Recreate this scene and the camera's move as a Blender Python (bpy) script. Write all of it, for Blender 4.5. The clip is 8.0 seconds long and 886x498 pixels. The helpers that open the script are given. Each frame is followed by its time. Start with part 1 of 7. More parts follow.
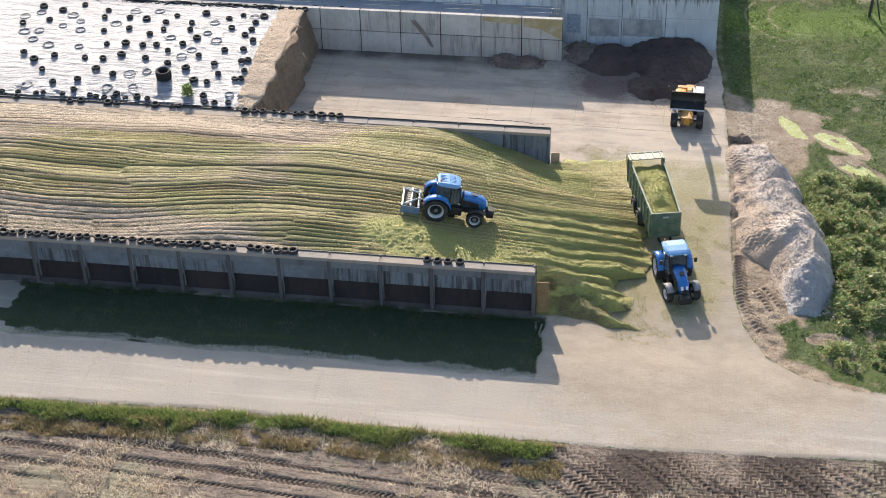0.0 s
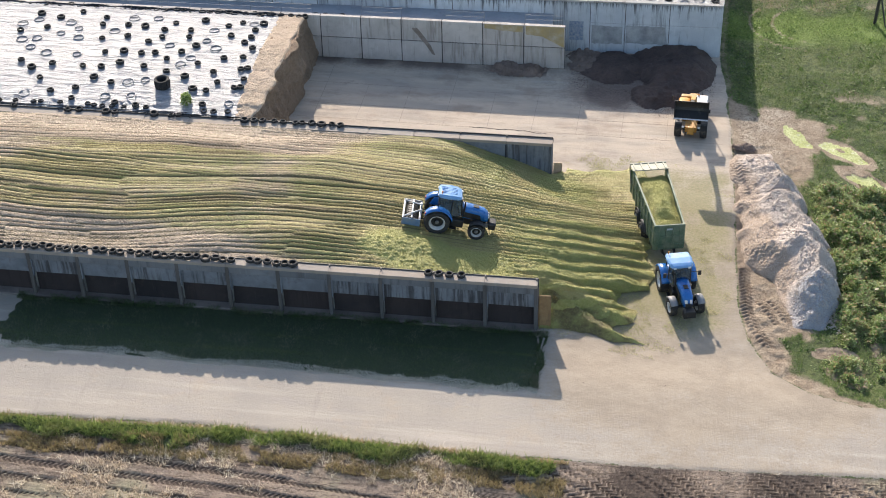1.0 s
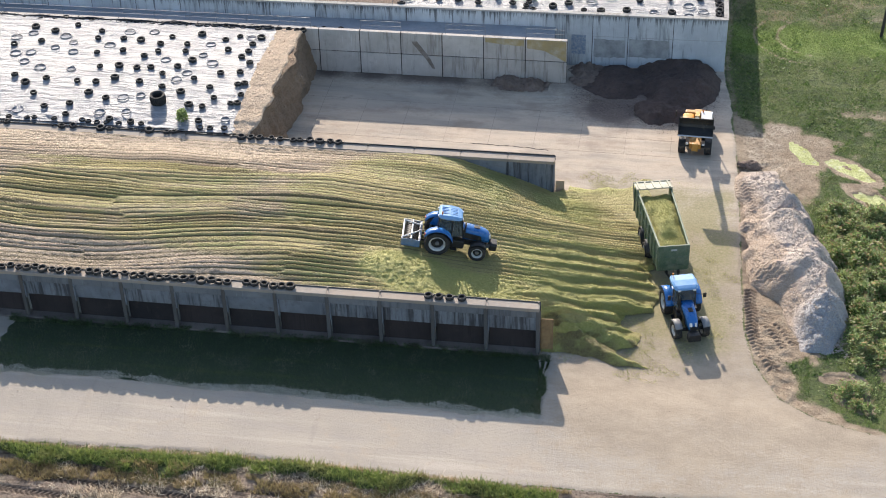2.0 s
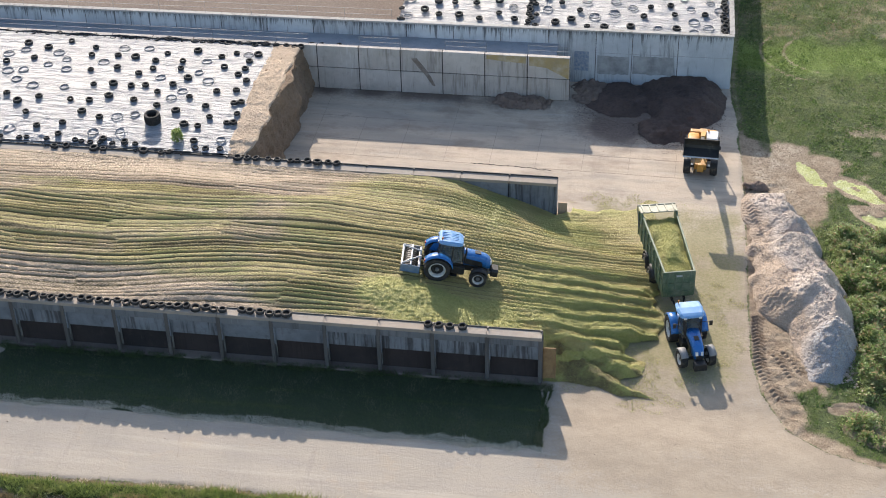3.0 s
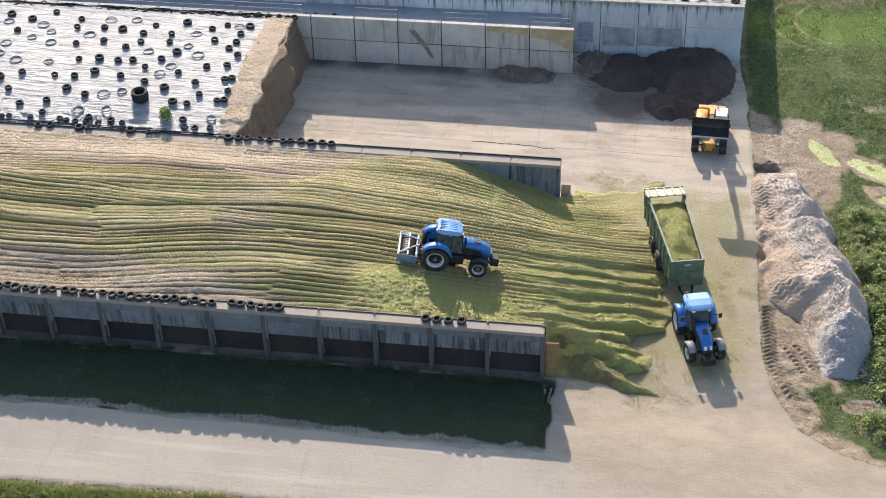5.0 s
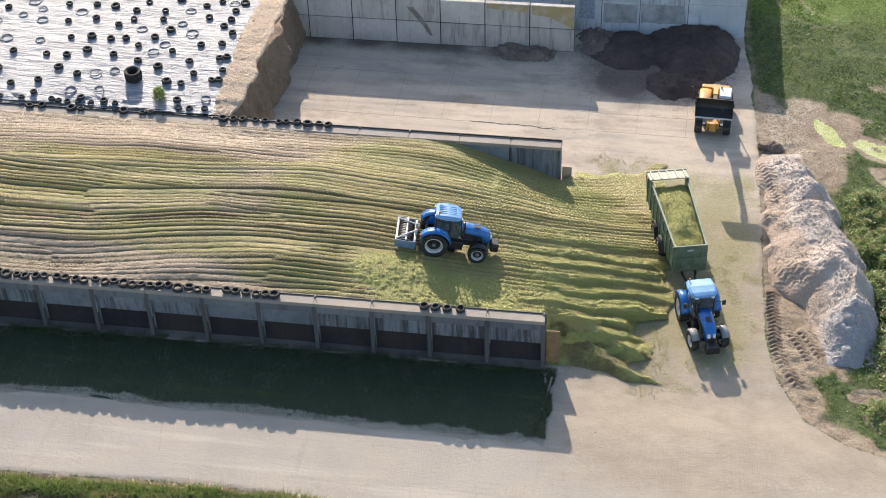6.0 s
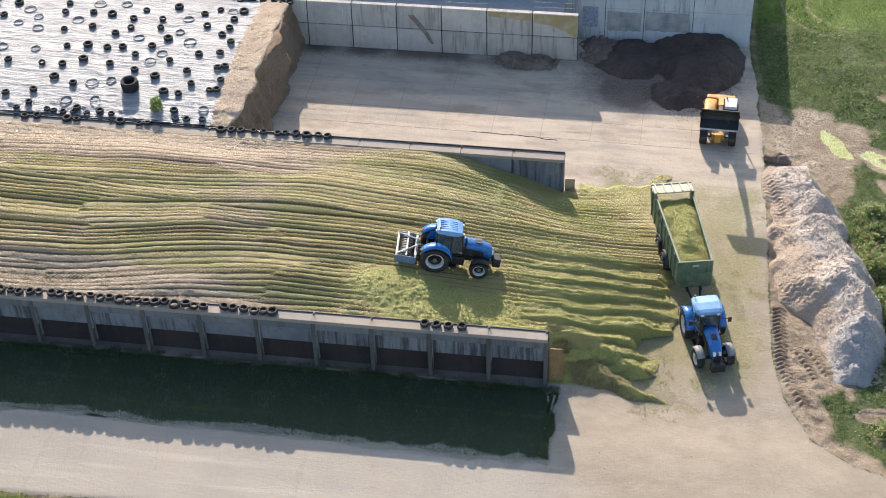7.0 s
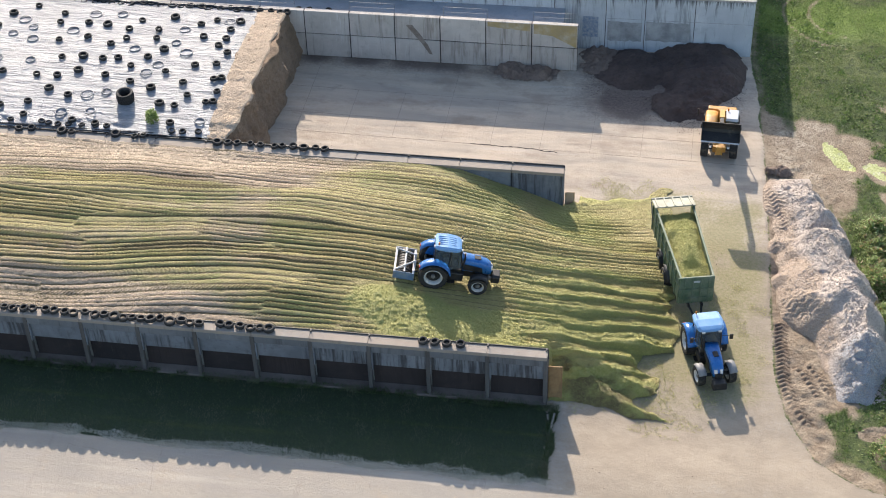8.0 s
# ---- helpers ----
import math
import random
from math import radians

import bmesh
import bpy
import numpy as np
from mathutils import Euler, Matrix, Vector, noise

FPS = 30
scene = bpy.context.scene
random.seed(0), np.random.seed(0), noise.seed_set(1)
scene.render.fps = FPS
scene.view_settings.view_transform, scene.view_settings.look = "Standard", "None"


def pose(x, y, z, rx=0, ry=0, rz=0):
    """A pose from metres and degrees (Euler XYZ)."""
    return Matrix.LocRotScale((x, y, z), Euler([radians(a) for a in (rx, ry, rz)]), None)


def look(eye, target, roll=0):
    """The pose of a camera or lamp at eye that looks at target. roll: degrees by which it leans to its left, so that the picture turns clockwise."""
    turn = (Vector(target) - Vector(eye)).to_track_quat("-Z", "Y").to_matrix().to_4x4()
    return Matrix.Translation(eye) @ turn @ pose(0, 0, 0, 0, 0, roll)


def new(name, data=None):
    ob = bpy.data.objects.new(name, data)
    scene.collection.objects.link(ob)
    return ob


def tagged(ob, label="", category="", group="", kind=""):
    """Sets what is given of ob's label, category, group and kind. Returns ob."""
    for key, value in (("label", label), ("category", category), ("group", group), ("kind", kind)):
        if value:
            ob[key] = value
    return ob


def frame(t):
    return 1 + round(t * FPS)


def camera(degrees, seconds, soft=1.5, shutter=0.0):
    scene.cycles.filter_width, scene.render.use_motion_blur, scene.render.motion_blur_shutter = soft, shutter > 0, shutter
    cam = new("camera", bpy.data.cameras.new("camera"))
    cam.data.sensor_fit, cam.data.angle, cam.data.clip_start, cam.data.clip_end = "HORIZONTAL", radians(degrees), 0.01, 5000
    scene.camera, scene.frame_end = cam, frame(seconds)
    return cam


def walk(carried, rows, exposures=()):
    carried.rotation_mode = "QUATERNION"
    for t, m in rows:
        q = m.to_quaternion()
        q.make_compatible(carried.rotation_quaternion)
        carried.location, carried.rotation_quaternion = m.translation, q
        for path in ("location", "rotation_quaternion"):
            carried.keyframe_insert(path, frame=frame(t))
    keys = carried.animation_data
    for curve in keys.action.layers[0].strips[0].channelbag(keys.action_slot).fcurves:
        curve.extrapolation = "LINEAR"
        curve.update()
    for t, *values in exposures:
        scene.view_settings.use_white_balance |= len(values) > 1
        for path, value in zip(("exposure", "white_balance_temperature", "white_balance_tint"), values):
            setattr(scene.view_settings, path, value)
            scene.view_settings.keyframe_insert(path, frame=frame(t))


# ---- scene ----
cam = camera(30.0, 8.0, soft=1.0)
PATH = [
    (0, (9.429, -88.215, 69.203), (9.147, -86.616, 68.035), -1.4),
    (0.5, (9.335, -87.58, 69.23), (9.052, -85.982, 68.061), -1.4),
    (1, (9.161, -86.608, 69.362), (8.878, -85.012, 68.191), -1.4),
    (1.5, (8.968, -85.444, 69.391), (8.685, -83.848, 68.219), -1.4),
    (3, (8.292, -80.917, 69.5), (8.008, -79.324, 68.324), -1.4),
    (3.5, (8.093, -79.449, 69.497), (7.809, -77.858, 68.32), -1.4),
    (4, (7.909, -78.017, 69.559), (7.626, -76.438, 68.365), -1.4),
    (4.5, (7.685, -76.661, 69.558), (7.405, -75.097, 68.343), -1.4),
    (5, (7.676, -75.406, 69.641), (7.395, -73.86, 68.403), -1.6),
    (6.5, (7.127, -71.962, 69.55), (6.851, -70.449, 68.271), -1.6),
    (7, (6.976, -70.928, 69.518), (6.699, -69.415, 68.239), -1.6),
    (7.5, (6.886, -69.919, 69.573), (6.609, -68.408, 68.293), -1.6),
    (8, (6.79, -69.362, 69.687), (6.514, -67.852, 68.406), -1.6),
]
walk(cam, [(t, look(eye, target, roll)) for t, eye, target, roll in PATH],
     [(0, 0.76), (1.5, 0.76), (3, 0.69), (4, 0.71), (5, 0.77), (6.5, 0.79), (8, 0.8)])

# ---- daylight ----
SUN = Vector((-0.66, 1.96, 1.0)).normalized()
world = bpy.data.worlds.new("sky")
scene.world = world
world.use_nodes = True
wn = world.node_tree
sky = wn.nodes.new("ShaderNodeTexSky")
sky.sky_type, sky.sun_disc = "NISHITA", False
sky.sun_elevation = math.asin(SUN.z)
sky.sun_rotation = math.atan2(SUN.x, SUN.y)
sky.air_density, sky.dust_density, sky.ozone_density = 1.0, 1.5, 1.0
wn.nodes["Background"].inputs["Strength"].default_value = 0.15
wn.links.new(sky.outputs[0], wn.nodes["Background"].inputs["Color"])
lamp = bpy.data.lights.new("sun", "SUN")
lamp.energy, lamp.angle, lamp.color = 4.4, radians(0.5), (1.0, 0.89, 0.775)
sun_lamp = new("sun", lamp)
sun_lamp.matrix_world = look(SUN * 100, (0, 0, 0))


# ---- materials ----
class Nodes:
    """Short hand for building a node material."""

    def __init__(self, name):
        self.mat = bpy.data.materials.new(name)
        self.mat.use_nodes = True
        self.t = self.mat.node_tree
        self.bsdf = self.t.nodes["Principled BSDF"]

    def add(self, kind, **values):
        n = self.t.nodes.new("ShaderNode" + kind)
        for key, value in values.items():
            n.inputs[key].default_value = value
        return n

    def join(self, a, b):
        self.t.links.new(a, b)

    def coord(self, scale=(1, 1, 1), space="Object"):
        c, m = self.add("TexCoord"), self.add("Mapping", Scale=scale)
        self.join(c.outputs[space], m.inputs[0])
        return m.outputs[0]

    def place(self, scale=(1, 1, 1)):
        c, m = self.add("NewGeometry"), self.add("Mapping", Scale=scale)
        self.join(c.outputs["Position"], m.inputs[0])
        return m.outputs[0]

    def noise(self, vec, scale, detail=4.0, rough=0.6):
        n = self.add("TexNoise", Scale=scale, Detail=detail, Roughness=rough)
        self.join(vec, n.inputs["Vector"])
        return n.outputs["Fac"]

    def step(self, value, lo, hi, a=0.0, b=1.0):
        n = self.add("MapRange", **{"From Min": lo, "From Max": hi, "To Min": a, "To Max": b})
        n.interpolation_type = "SMOOTHSTEP"
        self.join(value, n.inputs["Value"])
        return n.outputs[0]

    def calc(self, op, a, b=0.0):
        n = self.t.nodes.new("ShaderNodeMath")
        n.operation = op
        for s, v in zip(n.inputs, (a, b)):
            if isinstance(v, (int, float)):
                s.default_value = v
            else:
                self.join(v, s)
        return n.outputs[0]

    def mix(self, fac, a, b):
        n = self.t.nodes.new("ShaderNodeMix")
        n.data_type = "RGBA"
        for s, v in ((n.inputs[0], fac), (n.inputs[6], a), (n.inputs[7], b)):
            if isinstance(v, (int, float)):
                s.default_value = v
            elif isinstance(v, tuple):
                s.default_value = (*v, 1)
            else:
                self.join(v, s)
        return n.outputs[2]

    def attr(self, name):
        n = self.t.nodes.new("ShaderNodeAttribute")
        n.attribute_name = name
        return n.outputs["Fac"]

    def bump(self, height, strength=0.5, distance=0.05):
        n = self.add("Bump", Strength=strength, Distance=distance)
        self.join(height, n.inputs["Height"])
        self.join(n.outputs[0], self.bsdf.inputs["Normal"])

    def done(self, color, rough=0.8, metal=0.0):
        for key, v in (("Base Color", color), ("Roughness", rough), ("Metallic", metal)):
            if isinstance(v, tuple):
                self.bsdf.inputs[key].default_value = (*v, 1)
            elif isinstance(v, (int, float)):
                self.bsdf.inputs[key].default_value = v
            else:
                self.join(v, self.bsdf.inputs[key])
        return self.mat


def simple(name, a, b, rough=0.7, metal=0.0, scale=3.0, bump=0.2, dirt=None, dirt_amount=0.4):
    """Two-tone surface with fine grain, larger stains and a little relief."""
    n = Nodes(name)
    v = n.coord()
    big, fine = n.noise(v, scale), n.noise(v, scale * 9, 3)
    c = n.mix(n.step(big, 0.3, 0.7), a, b)
    c = n.mix(n.calc("MULTIPLY", n.step(fine, 0.4, 0.8), 0.35), c, tuple(x * 0.7 for x in a))
    if dirt:
        c = n.mix(n.step(n.noise(v, scale * 0.6, 6, 0.7), 0.62 - dirt_amount * 0.35, 0.75, 0, 0.8), c, dirt)
    if bump:
        n.bump(fine, bump, 0.02)
    r = n.step(big, 0.2, 0.8, max(0.05, rough - 0.12), min(1, rough + 0.1))
    return n.done(c, r, metal)


def concrete(name, a, b, stain, streak=0.5, blotch=(0.33, 0.31, 0.28), drip_from=None):
    """Cast concrete with rain streaks that run down, blotches and pores."""
    n = Nodes(name)
    p = n.place()
    big = n.noise(p, 0.35, 5, 0.6)
    c = n.mix(n.step(big, 0.35, 0.65), a, b)
    c = n.mix(n.step(n.noise(p, 1.6, 6, 0.65), 0.5, 0.75, 0, 0.55), c, blotch)
    run = n.noise(n.place((2.6, 2.6, 0.22)), 1.0, 5, 0.7)
    thin = n.noise(n.place((9, 9, 0.3)), 1.0, 3, 0.6)
    own = n.t.nodes.new("ShaderNodeObjectInfo").outputs["Random"]
    run = n.calc("ADD", run, n.calc("MULTIPLY", n.calc("SUBTRACT", own, 0.5), 0.16))
    f = n.calc("MULTIPLY", n.step(run, 0.5, 0.68), n.step(thin, 0.35, 0.65, 0.4, 1.0))
    c = n.mix(n.calc("MULTIPLY", f, streak), c, stain)
    drip = n.calc("MULTIPLY", n.step(n.noise(n.place((7, 7, 0.5)), 1.0, 3, 0.6), 0.60, 0.68), n.step(run, 0.5, 0.36))
    c = n.mix(n.calc("MULTIPLY", drip, streak * 0.5), c, tuple(min(0.7, q * 1.7) for q in a))
    c = n.mix(n.step(own, 0, 1, 0, 0.35), c, blotch)
    if drip_from:
        # black runs that start under the coping
        split = n.add("SeparateXYZ")
        n.join(p, split.inputs[0])
        down = n.calc("ADD", n.calc("MULTIPLY", n.calc("SUBTRACT", drip_from, split.outputs["Z"]), -0.11), n.noise(n.place((3.2, 3.2, 0.05)), 1.0, 4, 0.7))
        c = n.mix(n.step(down, 0.50, 0.58, 0, 0.8), c, stain)
        rim = n.calc("ADD", n.calc("MULTIPLY", n.calc("SUBTRACT", drip_from, split.outputs["Z"]), -0.5), n.noise(n.place((8, 8, 0.2)), 1.0, 3, 0.6))
        c = n.mix(n.step(rim, 0.34, 0.5, 0, 0.55), c, stain)
    fine = n.noise(p, 14, 4)
    c = n.mix(n.step(fine, 0.55, 0.8, 0, 0.25), c, stain)
    n.bump(fine, 0.35, 0.02)
    return n.done(c, 0.88)


def stained_panel():
    """Grey panel under pale lime runs and black-brown drips; some panels are stained more than others."""
    n = Nodes("concrete_panel")
    p = n.place()
    own = n.t.nodes.new("ShaderNodeObjectInfo").outputs["Random"]
    lean = n.calc("MULTIPLY", n.calc("SUBTRACT", own, 0.55), 0.26)
    c = n.mix(n.step(n.noise(p, 0.5, 5, 0.6), 0.35, 0.65), (0.20, 0.215, 0.24), (0.135, 0.147, 0.168))
    c = n.mix(n.step(n.noise(p, 2.2, 6, 0.7), 0.5, 0.72, 0, 0.6), c, (0.095, 0.10, 0.112))
    pale = n.calc("ADD", n.noise(n.place((1.9, 0.0, 0.22)), 1.0, 5, 0.65), lean)
    c = n.mix(n.step(pale, 0.50, 0.72, 0, 0.35), c, (0.27, 0.288, 0.31))
    dark = n.calc("ADD", n.noise(n.place((2.7, 0.0, 0.16)), 1.0, 5, 0.7), lean)
    c = n.mix(n.step(dark, 0.52, 0.70, 0, 0.75), c, (0.024, 0.020, 0.020))
    rust = n.noise(n.place((1.6, 1.6, 0.5)), 1.0, 5, 0.7)
    c = n.mix(n.step(rust, 0.56, 0.68, 0, 0.3), c, (0.075, 0.05, 0.043))
    fine = n.noise(p, 14, 4)
    n.bump(fine, 0.35, 0.02)
    return n.done(c, 0.85)


M_PANEL = stained_panel()
M_CONC = concrete("concrete_grey", (0.40, 0.39, 0.37), (0.33, 0.33, 0.32), (0.07, 0.065, 0.06), 0.75)
M_BEAM = concrete("concrete_beam", (0.205, 0.215, 0.23), (0.16, 0.168, 0.182), (0.04, 0.038, 0.038), 0.6, blotch=(0.11, 0.112, 0.12))
M_LEDGE = concrete("concrete_ledge", (0.34, 0.28, 0.225), (0.28, 0.235, 0.195), (0.13, 0.10, 0.08), 0.3)
M_FOOT = concrete("concrete_footing", (0.25, 0.205, 0.175), (0.17, 0.145, 0.13), (0.07, 0.055, 0.046), 0.3, blotch=(0.12, 0.09, 0.073))
# brown stain darkened further with the recess's shade; also fills joints and cracks
M_DARKRECESS = concrete("concrete_recess_dark", (0.038, 0.029, 0.029), (0.021, 0.018, 0.020), (0.011, 0.010, 0.010), 0.9, blotch=(0.062, 0.041, 0.038))
M_POST = concrete("concrete_post", (0.115, 0.11, 0.11), (0.085, 0.083, 0.083), (0.04, 0.037, 0.035), 0.6, blotch=(0.12, 0.10, 0.085))
M_BLOCK = concrete("concrete_block", (0.56, 0.515, 0.47), (0.45, 0.41, 0.37), (0.16, 0.135, 0.115), 0.8, blotch=(0.32, 0.285, 0.25))
M_WALKWAY = concrete("concrete_walkway", (0.32, 0.335, 0.355), (0.26, 0.275, 0.295), (0.10, 0.10, 0.105), 0.4, blotch=(0.22, 0.23, 0.245))
M_SMEAR = simple("brown_smear", (0.17, 0.135, 0.11), (0.26, 0.215, 0.18), 0.9, 0, 3, 0.1, (0.34, 0.30, 0.26), 0.5)
M_TALL = concrete("concrete_tall", (0.55, 0.585, 0.615), (0.44, 0.475, 0.515), (0.06, 0.062, 0.068), 0.8, blotch=(0.36, 0.385, 0.41), drip_from=4.73)
M_OCHRE = simple("silage_stained_concrete", (0.42, 0.31, 0.14), (0.34, 0.27, 0.15), 0.9, 0, 1.2, 0.2, (0.5, 0.46, 0.4), 0.5)
M_GRAF = simple("blue_spray_paint", (0.10, 0.17, 0.30), (0.30, 0.34, 0.38), 0.7, 0, 6, 0.1, (0.45, 0.46, 0.47), 0.7)
M_PATCH = simple("grey_wash", (0.20, 0.21, 0.22), (0.34, 0.35, 0.36), 0.85, 0, 1.2, 0.1, (0.42, 0.43, 0.44), 0.6)
M_STEEL = simple("galvanised_rail", (0.26, 0.27, 0.28), (0.20, 0.21, 0.22), 0.6, 0.5, 4, 0.05)
M_PIPE = simple("dark_pipe", (0.035, 0.033, 0.032), (0.06, 0.05, 0.045), 0.6, 0, 3, 0.05)
M_RUBBER = simple("worn_rubber", (0.022, 0.022, 0.023), (0.038, 0.036, 0.034), 0.85, 0, 5, 0.25, (0.11, 0.10, 0.085), 0.25)
M_BEAD = simple("grey_rubber_ring", (0.22, 0.22, 0.22), (0.40, 0.39, 0.38), 0.8, 0, 3, 0.2)
M_TREAD = simple("tractor_tyre_rubber", (0.016, 0.016, 0.017), (0.03, 0.028, 0.026), 0.8, 0, 4, 0.2, (0.12, 0.10, 0.07), 0.3)
M_RIM = simple("silver_white_rim", (0.62, 0.62, 0.60), (0.52, 0.51, 0.49), 0.45, 0.2, 4, 0.05, (0.2, 0.17, 0.12), 0.2)
M_BLUE = simple("blue_tractor_paint", (0.02, 0.13, 0.39), (0.025, 0.155, 0.44), 0.28, 0.0, 2, 0.0, (0.16, 0.17, 0.17), 0.12)
M_ROOF = simple("pale_blue_roof", (0.16, 0.34, 0.61), (0.20, 0.385, 0.65), 0.38, 0.0, 2, 0.0, (0.4, 0.42, 0.42), 0.15)
M_DUSTBLUE = simple("dusty_blue_frame", (0.10, 0.17, 0.27), (0.15, 0.22, 0.31), 0.55, 0.0, 3, 0.05, (0.25, 0.24, 0.2), 0.5)
M_BLACK = simple("black_chassis", (0.014, 0.014, 0.015), (0.024, 0.023, 0.022), 0.55, 0.1, 4, 0.1, (0.09, 0.08, 0.06), 0.25)
M_GREY = simple("grey_cast_iron", (0.16, 0.16, 0.16), (0.22, 0.21, 0.2), 0.55, 0.3, 5, 0.1)
M_PALE = simple("pale_grey_paint", (0.55, 0.56, 0.58), (0.47, 0.48, 0.5), 0.4, 0.1, 4, 0.05, (0.25, 0.23, 0.2), 0.3)
M_LIGHT = simple("lamp_glass", (0.75, 0.74, 0.7), (0.65, 0.64, 0.6), 0.15, 0.0, 6, 0.0)
M_DULL = simple("dusty_grey_plastic", (0.20, 0.20, 0.205), (0.27, 0.26, 0.25), 0.6, 0.0, 4, 0.05, (0.30, 0.27, 0.22), 0.4)
M_AMBER = simple("amber_plastic", (0.65, 0.22, 0.02), (0.55, 0.18, 0.02), 0.3, 0.0, 6, 0.0)
M_RED = simple("red_plastic", (0.42, 0.02, 0.015), (0.35, 0.02, 0.015), 0.35, 0.0, 6, 0.0)
M_GREEN = simple("green_trailer_paint", (0.065, 0.115, 0.068), (0.09, 0.145, 0.088), 0.55, 0.0, 1.5, 0.05, (0.25, 0.26, 0.19), 0.75)
M_CREAM = simple("cream_tailgate_paint", (0.38, 0.37, 0.29), (0.31, 0.31, 0.24), 0.65, 0.0, 2, 0.05, (0.3, 0.29, 0.2), 0.4)
M_ORANGE = simple("orange_machine_paint", (0.55, 0.28, 0.055), (0.46, 0.23, 0.05), 0.5, 0.0, 3, 0.05, (0.30, 0.22, 0.14), 0.4)
M_WOOD = simple("weathered_plywood", (0.36, 0.23, 0.11), (0.27, 0.165, 0.08), 0.85, 0.0, 2, 0.2, (0.14, 0.10, 0.06), 0.5)
M_NEWWOOD = simple("pale_plywood", (0.66, 0.48, 0.32), (0.56, 0.40, 0.26), 0.8, 0.0, 2, 0.1, (0.4, 0.3, 0.2), 0.3)
M_SEAT = simple("seat_cloth", (0.03, 0.03, 0.035), (0.05, 0.05, 0.055), 0.95, 0.0, 6, 0.1)


def glass_material():
    n = Nodes("tinted_glass")
    n.bsdf.inputs["Transmission Weight"].default_value = 0.7
    n.bsdf.inputs["IOR"].default_value = 1.25
    return n.done((0.16, 0.20, 0.22), 0.04)


M_GLASS = glass_material()


def terrain_material():
    n = Nodes("farm_ground")
    p = n.place()
    n1, n2, n3, n4 = n.noise(p, 0.12, 5), n.noise(p, 0.9, 6, 0.65), n.noise(p, 5.0, 5, 0.7), n.noise(p, 22, 3)
    wob = n.calc("ADD", n.calc("MULTIPLY", n.calc("SUBTRACT", n2, 0.5), 0.7), n.calc("MULTIPLY", n.calc("SUBTRACT", n3, 0.5), 0.9))

    def zone(name, soft=0.16):
        return n.step(n.calc("ADD", n.attr(name), wob), 0.5 - soft, 0.5 + soft)

    grass = n.mix(n.step(n2, 0.3, 0.7), (0.055, 0.092, 0.02), (0.12, 0.145, 0.04))
    grass = n.mix(n.step(n3, 0.42, 0.75, 0, 0.75), grass, (0.026, 0.05, 0.012))
    grass = n.mix(n.step(n1, 0.45, 0.7, 0, 0.6), grass, (0.14, 0.165, 0.045))
    tuss = n.noise(p, 2.4, 5, 0.75)
    grass = n.mix(n.step(tuss, 0.50, 0.60, 0, 0.8), grass, (0.028, 0.045, 0.012))
    grass = n.mix(n.step(tuss, 0.42, 0.30, 0, 0.7), grass, (0.19, 0.20, 0.06))
    grass = n.mix(n.step(n.noise(p, 1.7, 6, 0.75), 0.57, 0.68, 0, 0.45), grass, (0.21, 0.17, 0.11))
    grass = n.mix(n.calc("MULTIPLY", n.attr("lime"), n.step(n3, 0.3, 0.7, 0.9, 0.5)), grass, (0.15, 0.23, 0.03))
    # ground under the lawn strip: the wall's shade is mixed into the green
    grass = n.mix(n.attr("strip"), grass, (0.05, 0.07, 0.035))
    dirt = n.mix(n.step(n2, 0.3, 0.7), (0.27, 0.20, 0.135), (0.42, 0.335, 0.24))
    dirt = n.mix(n.step(n3, 0.45, 0.75, 0, 0.6), dirt, (0.13, 0.09, 0.065))
    dirt = n.mix(n.calc("MULTIPLY", n.attr("damp"), 0.8), dirt, n.mix(n.step(n3, 0.4, 0.7), (0.15, 0.10, 0.072), (0.30, 0.215, 0.155)))
    dirt = n.mix(n.attr("sand"), dirt, n.mix(n.step(n3, 0.45, 0.62), n.mix(n.step(n2, 0.40, 0.62), (0.57, 0.48, 0.37), (0.33, 0.26, 0.19)), (0.20, 0.15, 0.105)))
    soil = n.mix(n.step(n2, 0.32, 0.68), (0.22, 0.165, 0.125), (0.35, 0.27, 0.205))
    soil = n.mix(n.step(n3, 0.48, 0.66, 0, 0.6), soil, (0.055, 0.038, 0.029))
    soil = n.mix(n.step(n.noise(p, 11, 4, 0.75), 0.56, 0.68, 0, 0.7), soil, (0.42, 0.34, 0.25))
    soil = n.mix(n.step(n.noise(n.place((4, 11, 4)), 1.4, 4, 0.7), 0.6, 0.72, 0, 0.75), soil, (0.45, 0.37, 0.26))
    soil = n.mix(n.step(n1, 0.50, 0.66, 0, 0.6), soil, (0.36, 0.34, 0.21))
    soil = n.mix(n.step(n.noise(n.place((0.35, 4.5, 1)), 1.0, 6, 0.75), 0.51, 0.62, 0, 0.8), soil, (0.085, 0.058, 0.043))
    # wet soil; the mask also carries shade painted between the lug prints
    wet = n.step(n.calc("ADD", n.attr("damp"), n.calc("MULTIPLY", wob, 0.6)), 0.2, 0.65, 0, 0.9)
    soil = n.mix(wet, soil, n.mix(n.step(n3, 0.4, 0.7), (0.050, 0.033, 0.025), (0.12, 0.085, 0.062)))
    pale = n.mix(n.step(n1, 0.35, 0.65), (0.39, 0.34, 0.278), (0.335, 0.297, 0.25))
    pale = n.mix(n.step(n.noise(n.place((0.25, 1.6, 1)), 1.0, 5, 0.6), 0.45, 0.75, 0, 0.5), pale, (0.36, 0.32, 0.285))
    pale = n.mix(n.step(n.noise(n.place((0.06, 0.9, 1)), 1.0, 4, 0.6), 0.5, 0.7, 0, 0.55), pale, (0.51, 0.445, 0.375))
